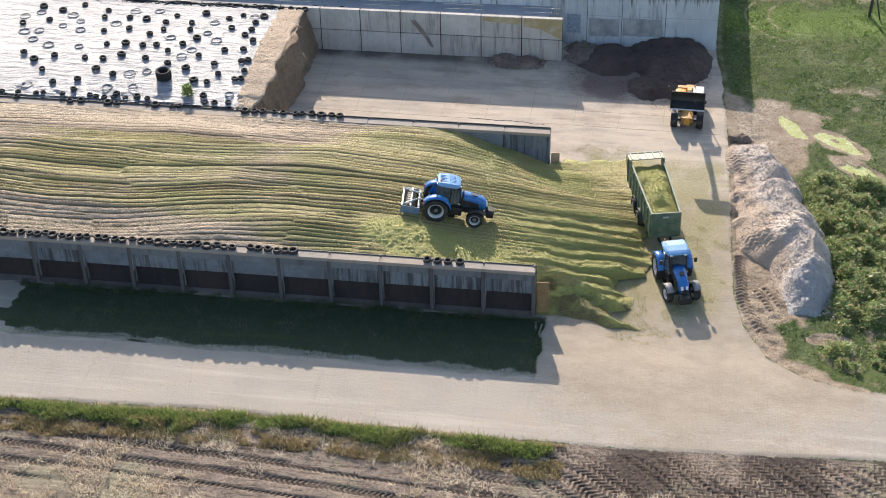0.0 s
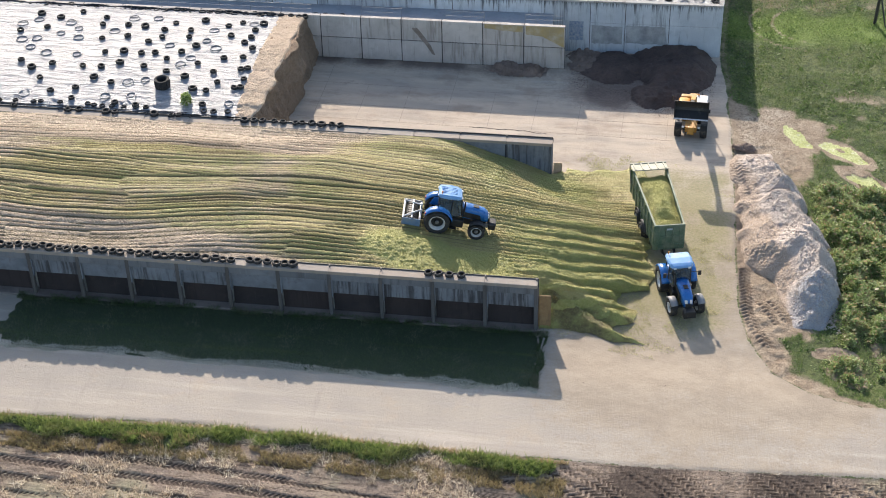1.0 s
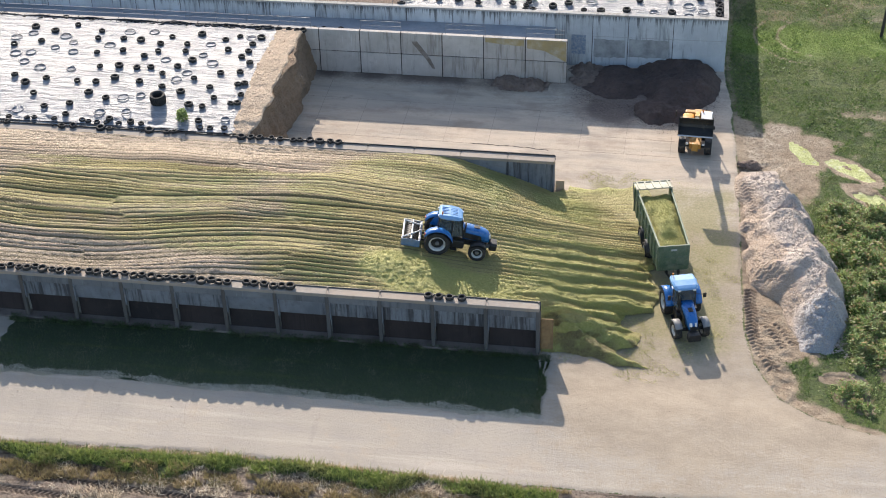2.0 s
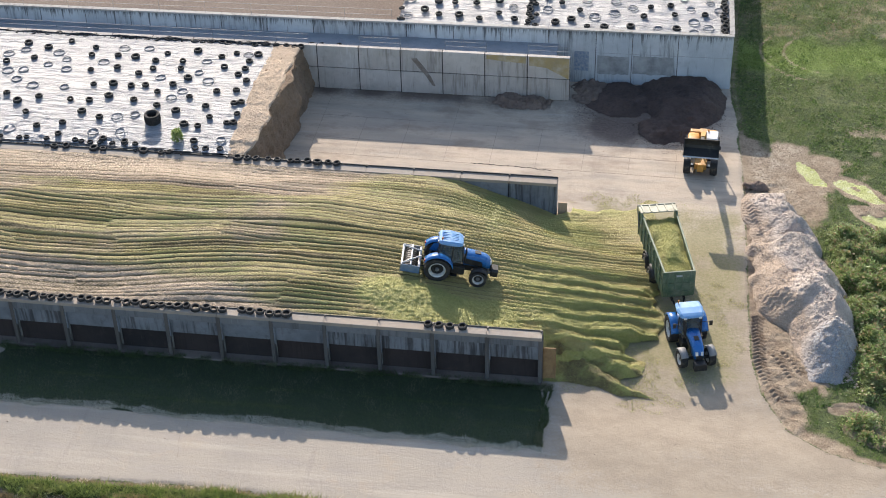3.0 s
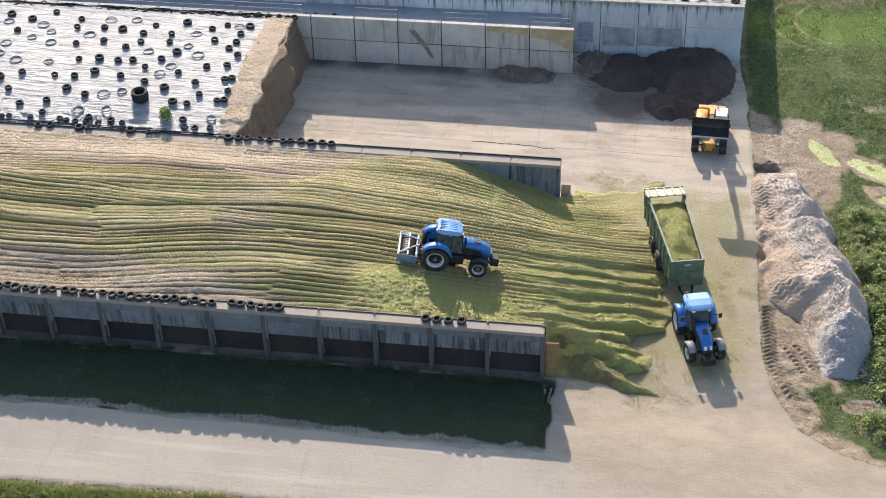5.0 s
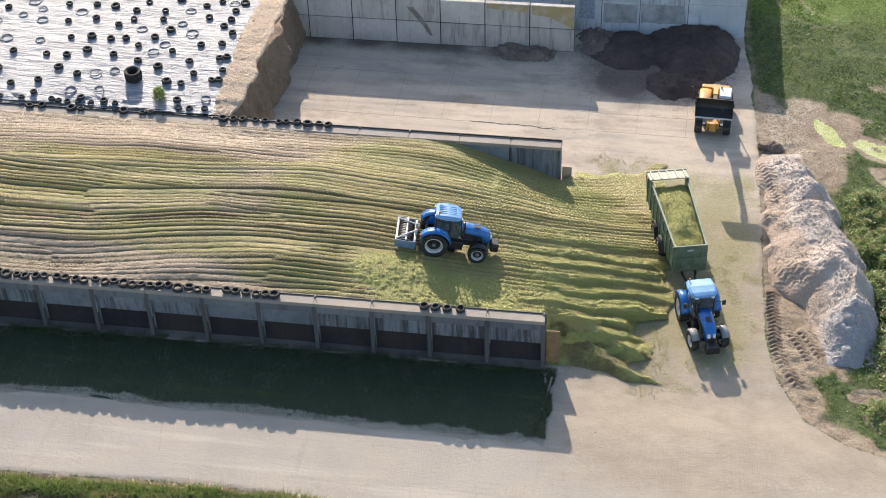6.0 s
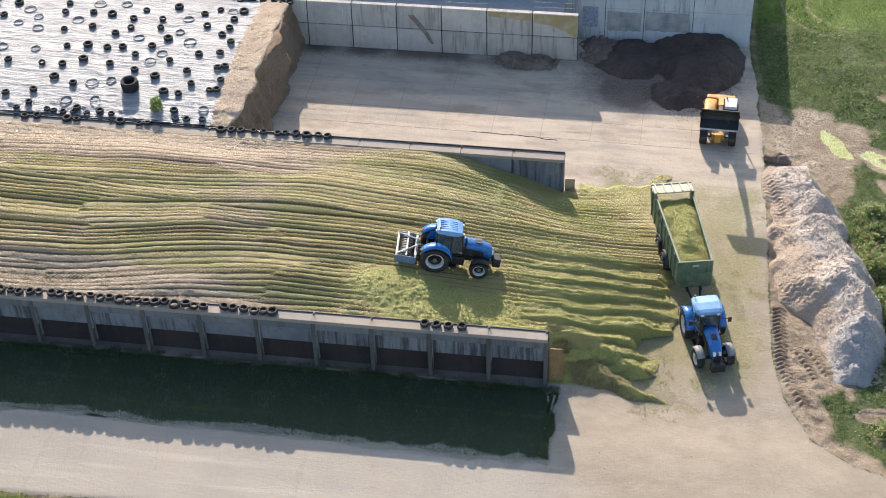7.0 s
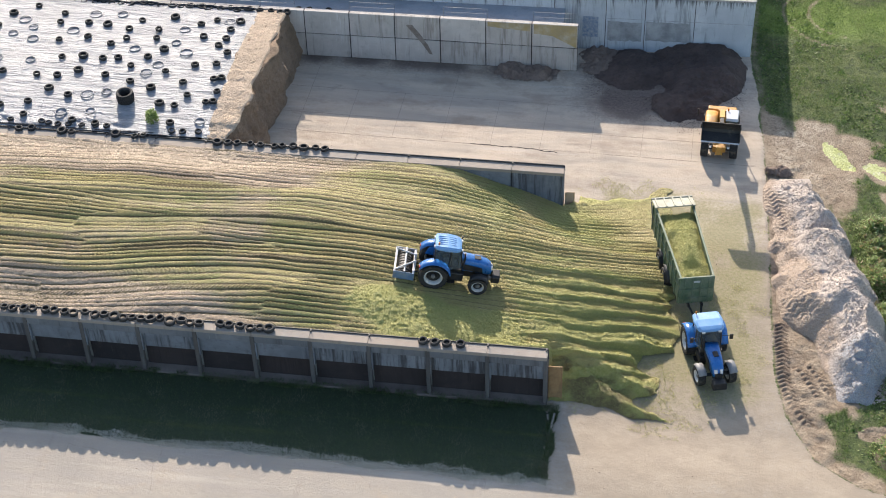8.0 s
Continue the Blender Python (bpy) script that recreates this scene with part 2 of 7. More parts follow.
    pale = n.mix(n.step(n.noise(n.place((0.14, 3.5, 1)), 1.0, 3, 0.6), 0.55, 0.75, 0, 0.35), pale, (0.30, 0.26, 0.225))
    pale = n.mix(n.step(n.noise(n.place((0.3, 0.3, 1)), 1.0, 6, 0.75), 0.52, 0.7, 0, 0.35), pale, (0.42, 0.33, 0.235))
    pale = n.mix(n.step(n2, 0.55, 0.8, 0, 0.45), pale, (0.46, 0.355, 0.25))
    pale = n.mix(n.step(n3, 0.57, 0.78, 0, 0.42), pale, (0.25, 0.22, 0.19))
    pale = n.mix(n.step(n.noise(p, 3.2, 5, 0.75), 0.62, 0.72, 0, 0.35), pale, (0.52, 0.46, 0.39))
    pale = n.mix(n.step(n.noise(n.place((1.6, 0.12, 1)), 1.0, 4, 0.65), 0.6, 0.72, 0, 0.3), pale, (0.28, 0.245, 0.21))
    crack = n.add("TexVoronoi", Scale=0.16)
    crack.feature = "DISTANCE_TO_EDGE"
    n.join(n.calc("ADD", n1, 0.0), crack.inputs["Randomness"])
    n.join(p, crack.inputs["Vector"])
    pale = n.mix(n.calc("MULTIPLY", n.step(crack.outputs["Distance"], 0.006, 0.002), n.step(n2, 0.46, 0.62, 0, 0.35)), pale, (0.17, 0.14, 0.115))
    yard = n.mix(n.step(n.noise(n.place((0.10, 0.45, 1)), 1.0, 5, 0.6), 0.35, 0.65), (0.52, 0.43, 0.335), (0.40, 0.34, 0.275))
    yard = n.mix(n.step(n.noise(n.place((0.7, 0.7, 1)), 0.8, 6, 0.7), 0.55, 0.75, 0, 0.35), yard, (0.40, 0.31, 0.22))
    yard = n.mix(n.step(n.noise(n.place((0.22, 0.9, 1)), 1.0, 6, 0.7), 0.5, 0.68, 0, 0.42), yard, (0.27, 0.24, 0.205))
    yard = n.mix(n.step(n.noise(n.place((0.12, 1.3, 1)), 1.0, 5, 0.65), 0.55, 0.68, 0, 0.45), yard, (0.52, 0.46, 0.39))
    yard = n.mix(n.step(n.noise(n.place((0.3, 0.55, 1)), 0.55, 7, 0.72), 0.48, 0.66, 0, 0.55), yard, (0.27, 0.205, 0.155))
    yard = n.mix(n.step(n.noise(n.place((0.5, 0.5, 1)), 1.3, 6, 0.75), 0.58, 0.72, 0, 0.4), yard, (0.22, 0.175, 0.14))
    spill = n.mix(n.step(n3, 0.35, 0.7), (0.29, 0.25, 0.12), (0.20, 0.195, 0.075))
    c = n.mix(zone("dirt", 0.32), grass, dirt)
    c = n.mix(zone("soil"), c, soil)
    c = n.mix(zone("pale", 0.10), c, n.mix(n.attr("yard"), n.mix(n.calc("MULTIPLY", n.step(n.calc("ADD", n.attr("dust"), wob), 0.2, 0.8), 0.9), pale, n.mix(n.step(n.noise(n.place((0.45, 0.7, 1)), 1.0, 6, 0.7), 0.35, 0.65), (0.36, 0.295, 0.22), (0.29, 0.235, 0.175))), yard))
    c = n.mix(n.calc("MULTIPLY", zone("spill", 0.3), 0.72), c, spill)
    c = n.mix(n.calc("MULTIPLY", zone("muck", 0.42), 0.85), c, n.mix(n.step(n3, 0.4, 0.65), (0.075, 0.052, 0.045), (0.14, 0.105, 0.09)))
    c = n.mix(zone("algae", 0.06), c, n.mix(n.step(n.noise(p, 1.1, 6, 0.75), 0.52, 0.68), n.mix(n.step(n2, 0.3, 0.7), (0.44, 0.47, 0.16), (0.60, 0.62, 0.30)), n.mix(n.step(n3, 0.45, 0.6), (0.74, 0.73, 0.55), (0.36, 0.38, 0.17))))
    h = n.calc("ADD", n.calc("ADD", n3, n.calc("MULTIPLY", n4, 0.6)), n.calc("MULTIPLY", tuss, 1.2))
    rough = n.calc("SUBTRACT", 1.0, n.calc("MULTIPLY", n.attr("pale"), 0.72))
    b = n.add("Bump", Distance=0.14)
    n.join(rough, b.inputs["Strength"])
    n.join(h, b.inputs["Height"])
    n.join(b.outputs[0], n.bsdf.inputs["Normal"])
    return n.done(c, 0.92)


def silage_material():
    n = Nodes("chopped_silage")
    p = n.place()
    n1, n2, n3, n4 = n.noise(p, 0.18, 5), n.noise(p, 1.2, 6, 0.7), n.noise(p, 7, 5, 0.75), n.noise(p, 30, 3)
    wob = n.calc("MULTIPLY", n.calc("SUBTRACT", n2, 0.5), 0.8)
    fine = n.calc("MULTIPLY", n.calc("SUBTRACT", n3, 0.5), 0.9)
    green = n.mix(n.step(n2, 0.3, 0.7), (0.47, 0.39, 0.137), (0.585, 0.485, 0.20))
    green = n.mix(n.step(n1, 0.48, 0.66, 0, 0.65), green, (0.33, 0.355, 0.10))
    green = n.mix(n.step(n3, 0.5, 0.75, 0, 0.6), green, (0.666, 0.597, 0.31))
    dry = n.mix(n.step(n2, 0.3, 0.7), (0.66, 0.50, 0.355), (0.54, 0.405, 0.285))
    dry = n.mix(n.step(n4, 0.5, 0.75, 0, 0.6), dry, (0.72, 0.59, 0.44))
    # dark brown for old silage and for shade painted into the hollows
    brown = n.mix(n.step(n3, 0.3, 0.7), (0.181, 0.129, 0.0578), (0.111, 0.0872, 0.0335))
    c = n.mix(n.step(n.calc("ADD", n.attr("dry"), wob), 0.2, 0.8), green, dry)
    c = n.mix(n.calc("MULTIPLY", n.step(n.calc("ADD", n.attr("darken"), n.calc("ADD", n.calc("MULTIPLY", wob, 0.5), fine)), 0.28, 0.72), 0.88), c, brown)
    # bright green of fresh silage, also used to paint crests and ramp sunlit
    fresh = n.mix(n.step(n3, 0.35, 0.7), (0.40, 0.40, 0.105), (0.58, 0.54, 0.19))
    c = n.mix(n.step(n.calc("ADD", n.attr("fresh"), wob), 0.35, 0.7), c, fresh)
    n5 = n.noise(p, 55, 2)
    c = n.mix(n.step(n5, 0.55, 0.71, 0, 0.5), c, (0.574, 0.513, 0.23))
    c = n.mix(n.step(n5, 0.44, 0.3, 0, 0.55), c, (0.085, 0.072, 0.028))
    n.bump(n.calc("ADD", n.calc("MULTIPLY", n3, 1.5), n.calc("ADD", n4, n5)), 1.0, 0.09)
    return n.done(c, n.step(n3, 0.3, 0.7, 0.56, 0.72))


def film_material():
    n = Nodes("white_silage_film")
    p = n.place()
    n1 = n.noise(n.place((0.35, 2.2, 1)), 1.0, 6, 0.7)
    n2 = n.noise(n.place((1.0, 7.0, 1)), 1.0, 5, 0.65)
    n3 = n.noise(n.place((0.16, 1.1, 1)), 1.0, 4, 0.6)
    c = n.mix(n.step(n1, 0.35, 0.7), (0.30, 0.31, 0.33), (0.175, 0.185, 0.205))
    c = n.mix(n.step(n.noise(p, 2.5, 6, 0.7), 0.56, 0.75, 0, 0.5), c, (0.16, 0.155, 0.145))
    n.bump(n.calc("ADD", n.calc("ADD", n1, n3), n.calc("MULTIPLY", n2, 0.5)), 0.9, 0.25)
    return n.done(c, n.step(n2, 0.3, 0.7, 0.25, 0.45))


def heap_material(name, a, b, c0, scale=1.2):
    n = Nodes(name)
    p = n.place()
    n1, n2, n3 = n.noise(p, 0.5, 5), n.noise(p, scale * 2, 6, 0.75), n.noise(p, 16, 4, 0.7)
    c = n.mix(n.step(n1, 0.35, 0.65), a, b)
    c = n.mix(n.step(n2, 0.48, 0.72, 0, 0.8), c, c0)
    c = n.mix(n.step(n3, 0.58, 0.75, 0, 0.5), c, tuple(min(0.8, x * 1.4) for x in a))
    earth = n.step(n.calc("ADD", n.attr("earth"), n.calc("MULTIPLY", n.calc("SUBTRACT", n2, 0.5), 0.9)), 0.1, 0.9)
    c = n.mix(earth, c, n.mix(n.step(n3, 0.3, 0.7), (0.36, 0.27, 0.20), (0.56, 0.445, 0.345)))
    c = n.mix(n.calc("MULTIPLY", n.attr("grey"), n.step(n2, 0.25, 0.6, 0.6, 1.0)), c, n.mix(n.step(n3, 0.35, 0.65), (0.25, 0.25, 0.262), (0.50, 0.50, 0.515)))
    lump = n.add("TexVoronoi", Scale=5.0)
    n.join(p, lump.inputs["Vector"])
    c = n.mix(n.step(lump.outputs["Distance"], 0.5, 0.75, 0, 0.12), c, tuple(x * 0.6 for x in c0))
    n.bump(n.calc("SUBTRACT", n.calc("ADD", n2, n3), n.calc("MULTIPLY", lump.outputs["Distance"], 0.6)), 1.0, 0.10)
    return n.done(c, 0.95)


def leaf_material(name, a, b, c0, rough=0.52):
    n = Nodes(name)
    g = n.t.nodes.new("ShaderNodeNewGeometry")
    c = n.mix(g.outputs["Random Per Island"], a, b)
    c = n.mix(n.step(n.noise(n.place(), 0.6, 3), 0.45, 0.7), c, c0)
    soft = n.add("BsdfTranslucent")
    n.join(c, soft.inputs["Color"])
    both = n.add("MixShader", Fac=0.45)
    n.join(n.bsdf.outputs[0], both.inputs[1])
    n.join(soft.outputs[0], both.inputs[2])
    n.join(both.outputs[0], n.t.nodes["Material Output"].inputs["Surface"])
    return n.done(c, rough)


M_GROUND = terrain_material()
M_SILAGE = silage_material()
M_FILM = film_material()
M_BLACKFILM = simple("black_film_edge", (0.02, 0.02, 0.022), (0.04, 0.04, 0.042), 0.3, 0, 2, 0.3, (0.2, 0.2, 0.2), 0.2)
# brown silage twice: face darkened as shaded, top made paler as sunlit
M_CUT = heap_material("cut_silage_face", (0.30, 0.21, 0.14), (0.25, 0.175, 0.115), (0.17, 0.12, 0.08), 0.5)
M_TOPCUT = heap_material("sunlit_silage_top", (0.56, 0.435, 0.32), (0.49, 0.38, 0.275), (0.36, 0.27, 0.19))
M_GRAVEL = heap_material("crushed_rubble", (0.60, 0.515, 0.45), (0.52, 0.44, 0.38), (0.40, 0.33, 0.28), 0.8)
M_MUCK = heap_material("dark_compost", (0.080, 0.055, 0.047), (0.115, 0.080, 0.067), (0.042, 0.029, 0.025))
M_CRUMB = heap_material("brown_silage_rest", (0.26, 0.195, 0.155), (0.205, 0.15, 0.12), (0.125, 0.09, 0.07))
M_CLOD = heap_material("soil_clod", (0.16, 0.115, 0.085), (0.11, 0.08, 0.06), (0.06, 0.043, 0.033))
M_GRASS = leaf_material("grass_blades", (0.055, 0.12, 0.026), (0.185, 0.27, 0.066), (0.21, 0.25, 0.092))
# darker copy of the grass for blades that stand in the wall's shade
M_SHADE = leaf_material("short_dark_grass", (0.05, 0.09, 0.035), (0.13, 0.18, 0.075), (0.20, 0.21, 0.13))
M_FRINGE = leaf_material("pale_dry_grass", (0.62, 0.60, 0.52), (0.75, 0.72, 0.64), (0.50, 0.50, 0.40))
M_STRAW = leaf_material("straw_bits", (0.76, 0.66, 0.52), (0.58, 0.47, 0.34), (0.80, 0.72, 0.58))
M_WEED = leaf_material("weed_leaves", (0.125, 0.205, 0.056), (0.39, 0.475, 0.18), (0.35, 0.40, 0.17))
M_VERGE = leaf_material("long_verge_grass", (0.10, 0.165, 0.04), (0.34, 0.39, 0.12), (0.30, 0.31, 0.12))
M_DRYWEED = leaf_material("dry_weed", (0.27, 0.215, 0.115), (0.42, 0.335, 0.18), (0.22, 0.19, 0.09))
M_CHAFF = leaf_material("silage_crumbs", (0.31, 0.31, 0.11), (0.57, 0.53, 0.235), (0.40, 0.41, 0.15), 0.85)
M_STEM = simple("weed_stem", (0.07, 0.09, 0.03), (0.1, 0.09, 0.04), 0.9)


# ---- mesh helpers ----
def box(bm, x0, x1, y0, y1, z0, z1, bevel=0.0):
    v = [bm.verts.new((x, y, z)) for x in (x0, x1) for y in (y0, y1) for z in (z0, z1)]
    f = [bm.faces.new([v[i] for i in q]) for q in ((0, 1, 3, 2), (4, 6, 7, 5), (0, 4, 5, 1), (2, 3, 7, 6), (0, 2, 6, 4), (1, 5, 7, 3))]
    if bevel:
        bmesh.ops.bevel(bm, geom=list({e for q in f for e in q.edges}), offset=bevel, segments=2, affect="EDGES", profile=0.5)
    return bm


def prism(bm, outline, axis, a, b, bevel=0.0):
    """Extrudes an outline of pairs along an axis from a to b."""
    def at(p, d):
        return {"x": (d, p[0], p[1]), "y": (p[0], d, p[1]), "z": (p[0], p[1], d)}[axis]
    lo, hi = [bm.verts.new(at(p, a)) for p in outline], [bm.verts.new(at(p, b)) for p in outline]
    f = [bm.faces.new(lo), bm.faces.new(hi[::-1])]
    k = len(outline)
    f += [bm.faces.new((lo[i], hi[i], hi[(i + 1) % k], lo[(i + 1) % k])) for i in range(k)]
    bmesh.ops.recalc_face_normals(bm, faces=f)
    if bevel:
        bmesh.ops.bevel(bm, geom=list({e for q in f for e in q.edges}), offset=bevel, segments=2, affect="EDGES", profile=0.5)
    return bm


def rod(bm, p, q, r, r2=None, seg=10):
    p, q = Vector(p), Vector(q)
    turn = (q - p).to_track_quat("Z", "Y").to_matrix()
    rings = []
    for c, s in ((p, r), (q, r if r2 is None else r2)):
        rings.append([bm.verts.new(c + turn @ Vector((s * math.cos(a), s * math.sin(a), 0))) for a in [2 * math.pi * i / seg for i in range(seg)]])
    for i in range(seg):
        bm.faces.new((rings[0][i], rings[0][(i + 1) % seg], rings[1][(i + 1) % seg], rings[1][i]))
    bm.faces.new(rings[0][::-1])
    bm.faces.new(rings[1])
    return bm


def tube(bm, points, r, seg=8):
    for p, q in zip(points, points[1:]):
        rod(bm, p, q, r, seg=seg)
    return bm


def lathe(bm, profile, axis="y", seg=32, closed=True):
    """Turns a profile of (radius, offset along the axis) about the axis."""
    rings = []
    for r, d in profile:
        ring = []
        for i in range(seg):
            a = 2 * math.pi * i / seg
            c, s = r * math.cos(a), r * math.sin(a)
            ring.append(bm.verts.new({"y": (c, d, s), "z": (c, s, d), "x": (d, c, s)}[axis]))
        rings.append(ring)
    k = len(rings)
    for j in range(k if closed else k - 1):
        for i in range(seg):
            bm.faces.new((rings[j][i], rings[j][(i + 1) % seg], rings[(j + 1) % k][(i + 1) % seg], rings[(j + 1) % k][i]))
    bmesh.ops.recalc_face_normals(bm, faces=bm.faces[:])
    return bm


def mesh_of(name, bm, material, smooth=False):
    me = bpy.data.meshes.new(name)
    bm.to_mesh(me)
    bm.free()
    me.materials.append(material)
    if smooth:
        me.polygons.foreach_set("use_smooth", [True] * len(me.polygons))
    return me


def part(name, bm, material, parent, label="", smooth=False, at=None):
    ob = new(name, mesh_of(name, bm, material, smooth) if isinstance(bm, bmesh.types.BMesh) else bm)
    ob.parent = parent
    if at is not None:
        ob.matrix_basis = at
    return tagged(ob, label) if label else ob


def thing(name, m, label, category, group="", kind=""):
    ob = new(name)
    ob.matrix_basis = m
    ob.empty_display_size = 0.3
    return tagged(ob, label, category, group, kind)


def single(name, bm, material, label, category, group="", kind="", smooth=False, m=None):
    ob = new(name, mesh_of(name, bm, material, smooth))
    if m is not None:
        ob.matrix_basis = m
    return tagged(ob, label, category, group, kind)


rng = np.random.default_rng(7)


def value_noise(x, y, scale, seed):
    """Smooth noise from 0 to 1 for arrays of places; scale is its wavelength."""
    g = np.random.default_rng(seed).random((128, 128))
    u, v = np.asarray(x) / scale + 64, np.asarray(y) / scale + 64
    i, j = np.floor(u).astype(int), np.floor(v).astype(int)
    a, b = u - i, v - j
    a, b = a * a * (3 - 2 * a), b * b * (3 - 2 * b)
    p, q, r, s = g[i % 128, j % 128], g[(i + 1) % 128, j % 128], g[i % 128, (j + 1) % 128], g[(i + 1) % 128, (j + 1) % 128]
    return (p * (1 - a) + q * a) * (1 - b) + (r * (1 - a) + s * a) * b


def ease(v, lo, hi):
    t = np.clip((v - lo) / (hi - lo), 0, 1)
    return t * t * (3 - 2 * t)


def sheet(name, X, Y, Z, material, keep=None, masks=None, smooth=True):
    """A mesh from grids of places; keep picks its cells, masks become attributes."""
    ny, nx = X.shape
    idx = np.arange(nx * ny).reshape(ny, nx)
    q = np.stack([idx[:-1, :-1], idx[:-1, 1:], idx[1:, 1:], idx[1:, :-1]], -1).reshape(-1, 4)
    if keep is not None:
        q = q[keep.reshape(-1)]
    used, inv = np.unique(q, return_inverse=True)
    q = inv.reshape(-1, 4)
    co = np.stack([X.ravel(), Y.ravel(), Z.ravel()], -1)[used]
    me = bpy.data.meshes.new(name)
    me.vertices.add(len(co))
    me.vertices.foreach_set("co", co.ravel())
    me.loops.add(q.size)
    me.loops.foreach_set("vertex_index", q.ravel().astype(np.int32))
    me.polygons.add(len(q))
    me.polygons.foreach_set("loop_start", np.arange(0, q.size, 4, dtype=np.int32))
    me.polygons.foreach_set("loop_total", np.full(len(q), 4, dtype=np.int32))
    me.update(calc_edges=True)
    for key, values in (masks or {}).items():
        at = me.attributes.new(key, "FLOAT", "POINT")
        at.data.foreach_set("value", values.ravel()[used].astype(np.float32))
    me.materials.append(material)
    if smooth:
        me.polygons.foreach_set("use_smooth", [True] * len(me.polygons))
    me.validate()
    return new(name, me)


def blades(name, places, size, lean, material, label, category, quads=False, seed=3):
    """Many small blades or leaves as one piece of stuff. places: rows of x, y, z."""
    g = np.random.default_rng(seed)
    k = len(places)
    a, h = g.random(k) * 2 * math.pi, size * (0.5 + g.random(k))
    w = h * (0.10 if not quads else 0.36)
    dx, dy = np.cos(a), np.sin(a)
    tilt, b = lean * g.random(k) * h, g.random(k) * 2 * math.pi
    tx, ty = np.cos(b) * tilt, np.sin(b) * tilt
    P = np.asarray(places)
    up = h * (1 if not quads else g.random(k) * 0.9 + 0.1)
    if quads:
        base = np.stack([P + np.stack([-dx * w, -dy * w, 0 * w], -1), P + np.stack([dx * w, dy * w, 0 * w], -1),
                         P + np.stack([dx * w + tx, dy * w + ty, up], -1), P + np.stack([-dx * w + tx, -dy * w + ty, up], -1)], 1)
        n = 4
    else:
        base = np.stack([P + np.stack([-dx * w, -dy * w, 0 * w], -1), P + np.stack([dx * w, dy * w, 0 * w], -1),
                         P + np.stack([tx, ty, up], -1)], 1)
        n = 3
    me = bpy.data.meshes.new(name)
    me.vertices.add(k * n)
    me.vertices.foreach_set("co", base.ravel())
    me.loops.add(k * n)
    me.loops.foreach_set("vertex_index", np.arange(k * n, dtype=np.int32))
    me.polygons.add(k)
    me.polygons.foreach_set("loop_start", np.arange(0, k * n, n, dtype=np.int32))
    me.polygons.foreach_set("loop_total", np.full(k, n, dtype=np.int32))
    me.update(calc_edges=True)
    me.materials.append(material)
    return tagged(new(name, me), label, category, kind="stuff")


# ---- the lie of the land ----
def south_edge(x):
    return np.interp(x, [-70, -33, -18, 0, 6.8, 22.7, 50], [-14.6, -13.25, -12.45, -12.65, -12.55, -11.55, -10.3])


def east_edge(y):
    return np.interp(y, [-5.6, -5.35, -4.4, -2.8, 0.6, 3.9, 7.3, 16.8, 24.3, 32.4, 38.2], [25.5, 21.2, 18, 15.6, 14, 13.4, 13.2, 12.85, 12.55, 11.9, 11.2])


def near_line(x):
    return -0.60 + 0.0195 * x


def mid_line(x):
    return 17.42 + 0.0172 * (x + 0.81)


def block_line(x):
    return 34.75 + 0.0227 * (x + 1.62)


def rise(y):
    """The road lies a little higher than the bunker floor."""
    return 0.38 * ease(-np.asarray(y, float), 1.0, 6.5)


def level(y):
    """Distance from the wall as if the ground did not rise."""
    return y + 1.22 * rise(y)


def field_marks(x, y):
    """Wheel tracks in the field: how far inside a track, and the lug pattern."""
    lane = y + 0.06 * x + 0.7 * (value_noise(x, y, 14, 14) - 0.5)
    lane_e = 0.72 * y + 0.66 * x + 2.6 * (value_noise(x, y, 8, 15) - 0.5) + 0.5 * (value_noise(x, y, 2.5, 56) - 0.5)
    turn = ease(x + 1.5 * (value_noise(x, y, 3, 16) - 0.5), 0.0, 4.5)
    k = np.floor(lane / 1.35)
    keep = ease(value_noise(x * 0.12, k * 3.1, 1.0, 17), 0.3, 0.5)
    inside = ease(np.cos(lane / 1.35 * 2 * math.pi), 0.0, 0.45) * keep * (1 - turn) + ease(np.cos(lane_e / 0.72 * 2 * math.pi), -0.7, 0.1) * turn * ease(value_noise(np.floor(lane_e / 0.72) * 3.3, x * 0.12, 1.0, 57), 0.2, 0.5)
    s1 = x + np.abs(((lane / 0.675) % 1) - 0.5) * 0.7
    s2 = 0.66 * x - 0.72 * y + np.abs(((lane_e / 0.72) % 1) - 0.5) * 0.75 + 1.7 * np.sin(np.floor(lane_e / 0.72) * 12.9)
    lug = np.cos(np.where(turn > 0.5, s2, s1) / np.where(turn > 0.5, 0.36, 0.34) * 2 * math.pi)
    near = ease(y, -25, -21.5) * ease(x, -43, -38) * (1 - ease(x, 24, 27))
    return inside * near, lug * near * np.where(turn > 0.5, 1.0, 0.4 + 0.9 * value_noise(x, y, 0.7, 28))


BANK_TRACKS = (([-0.4, 0.1, 1.5, 2.9, 4.5, 7.3, 9.0], [15.75, 15.3, 14.5, 14.05, 13.85, 13.75, 13.8], 0.45),
               ([2.0, 2.75, 4.24, 5.3], [16.0, 15.75, 15.1, 14.3], 0.34),
               ([2.4, 2.6, 4.1, 5.5], [16.8, 16.7, 16.0, 15.1], 0.34))


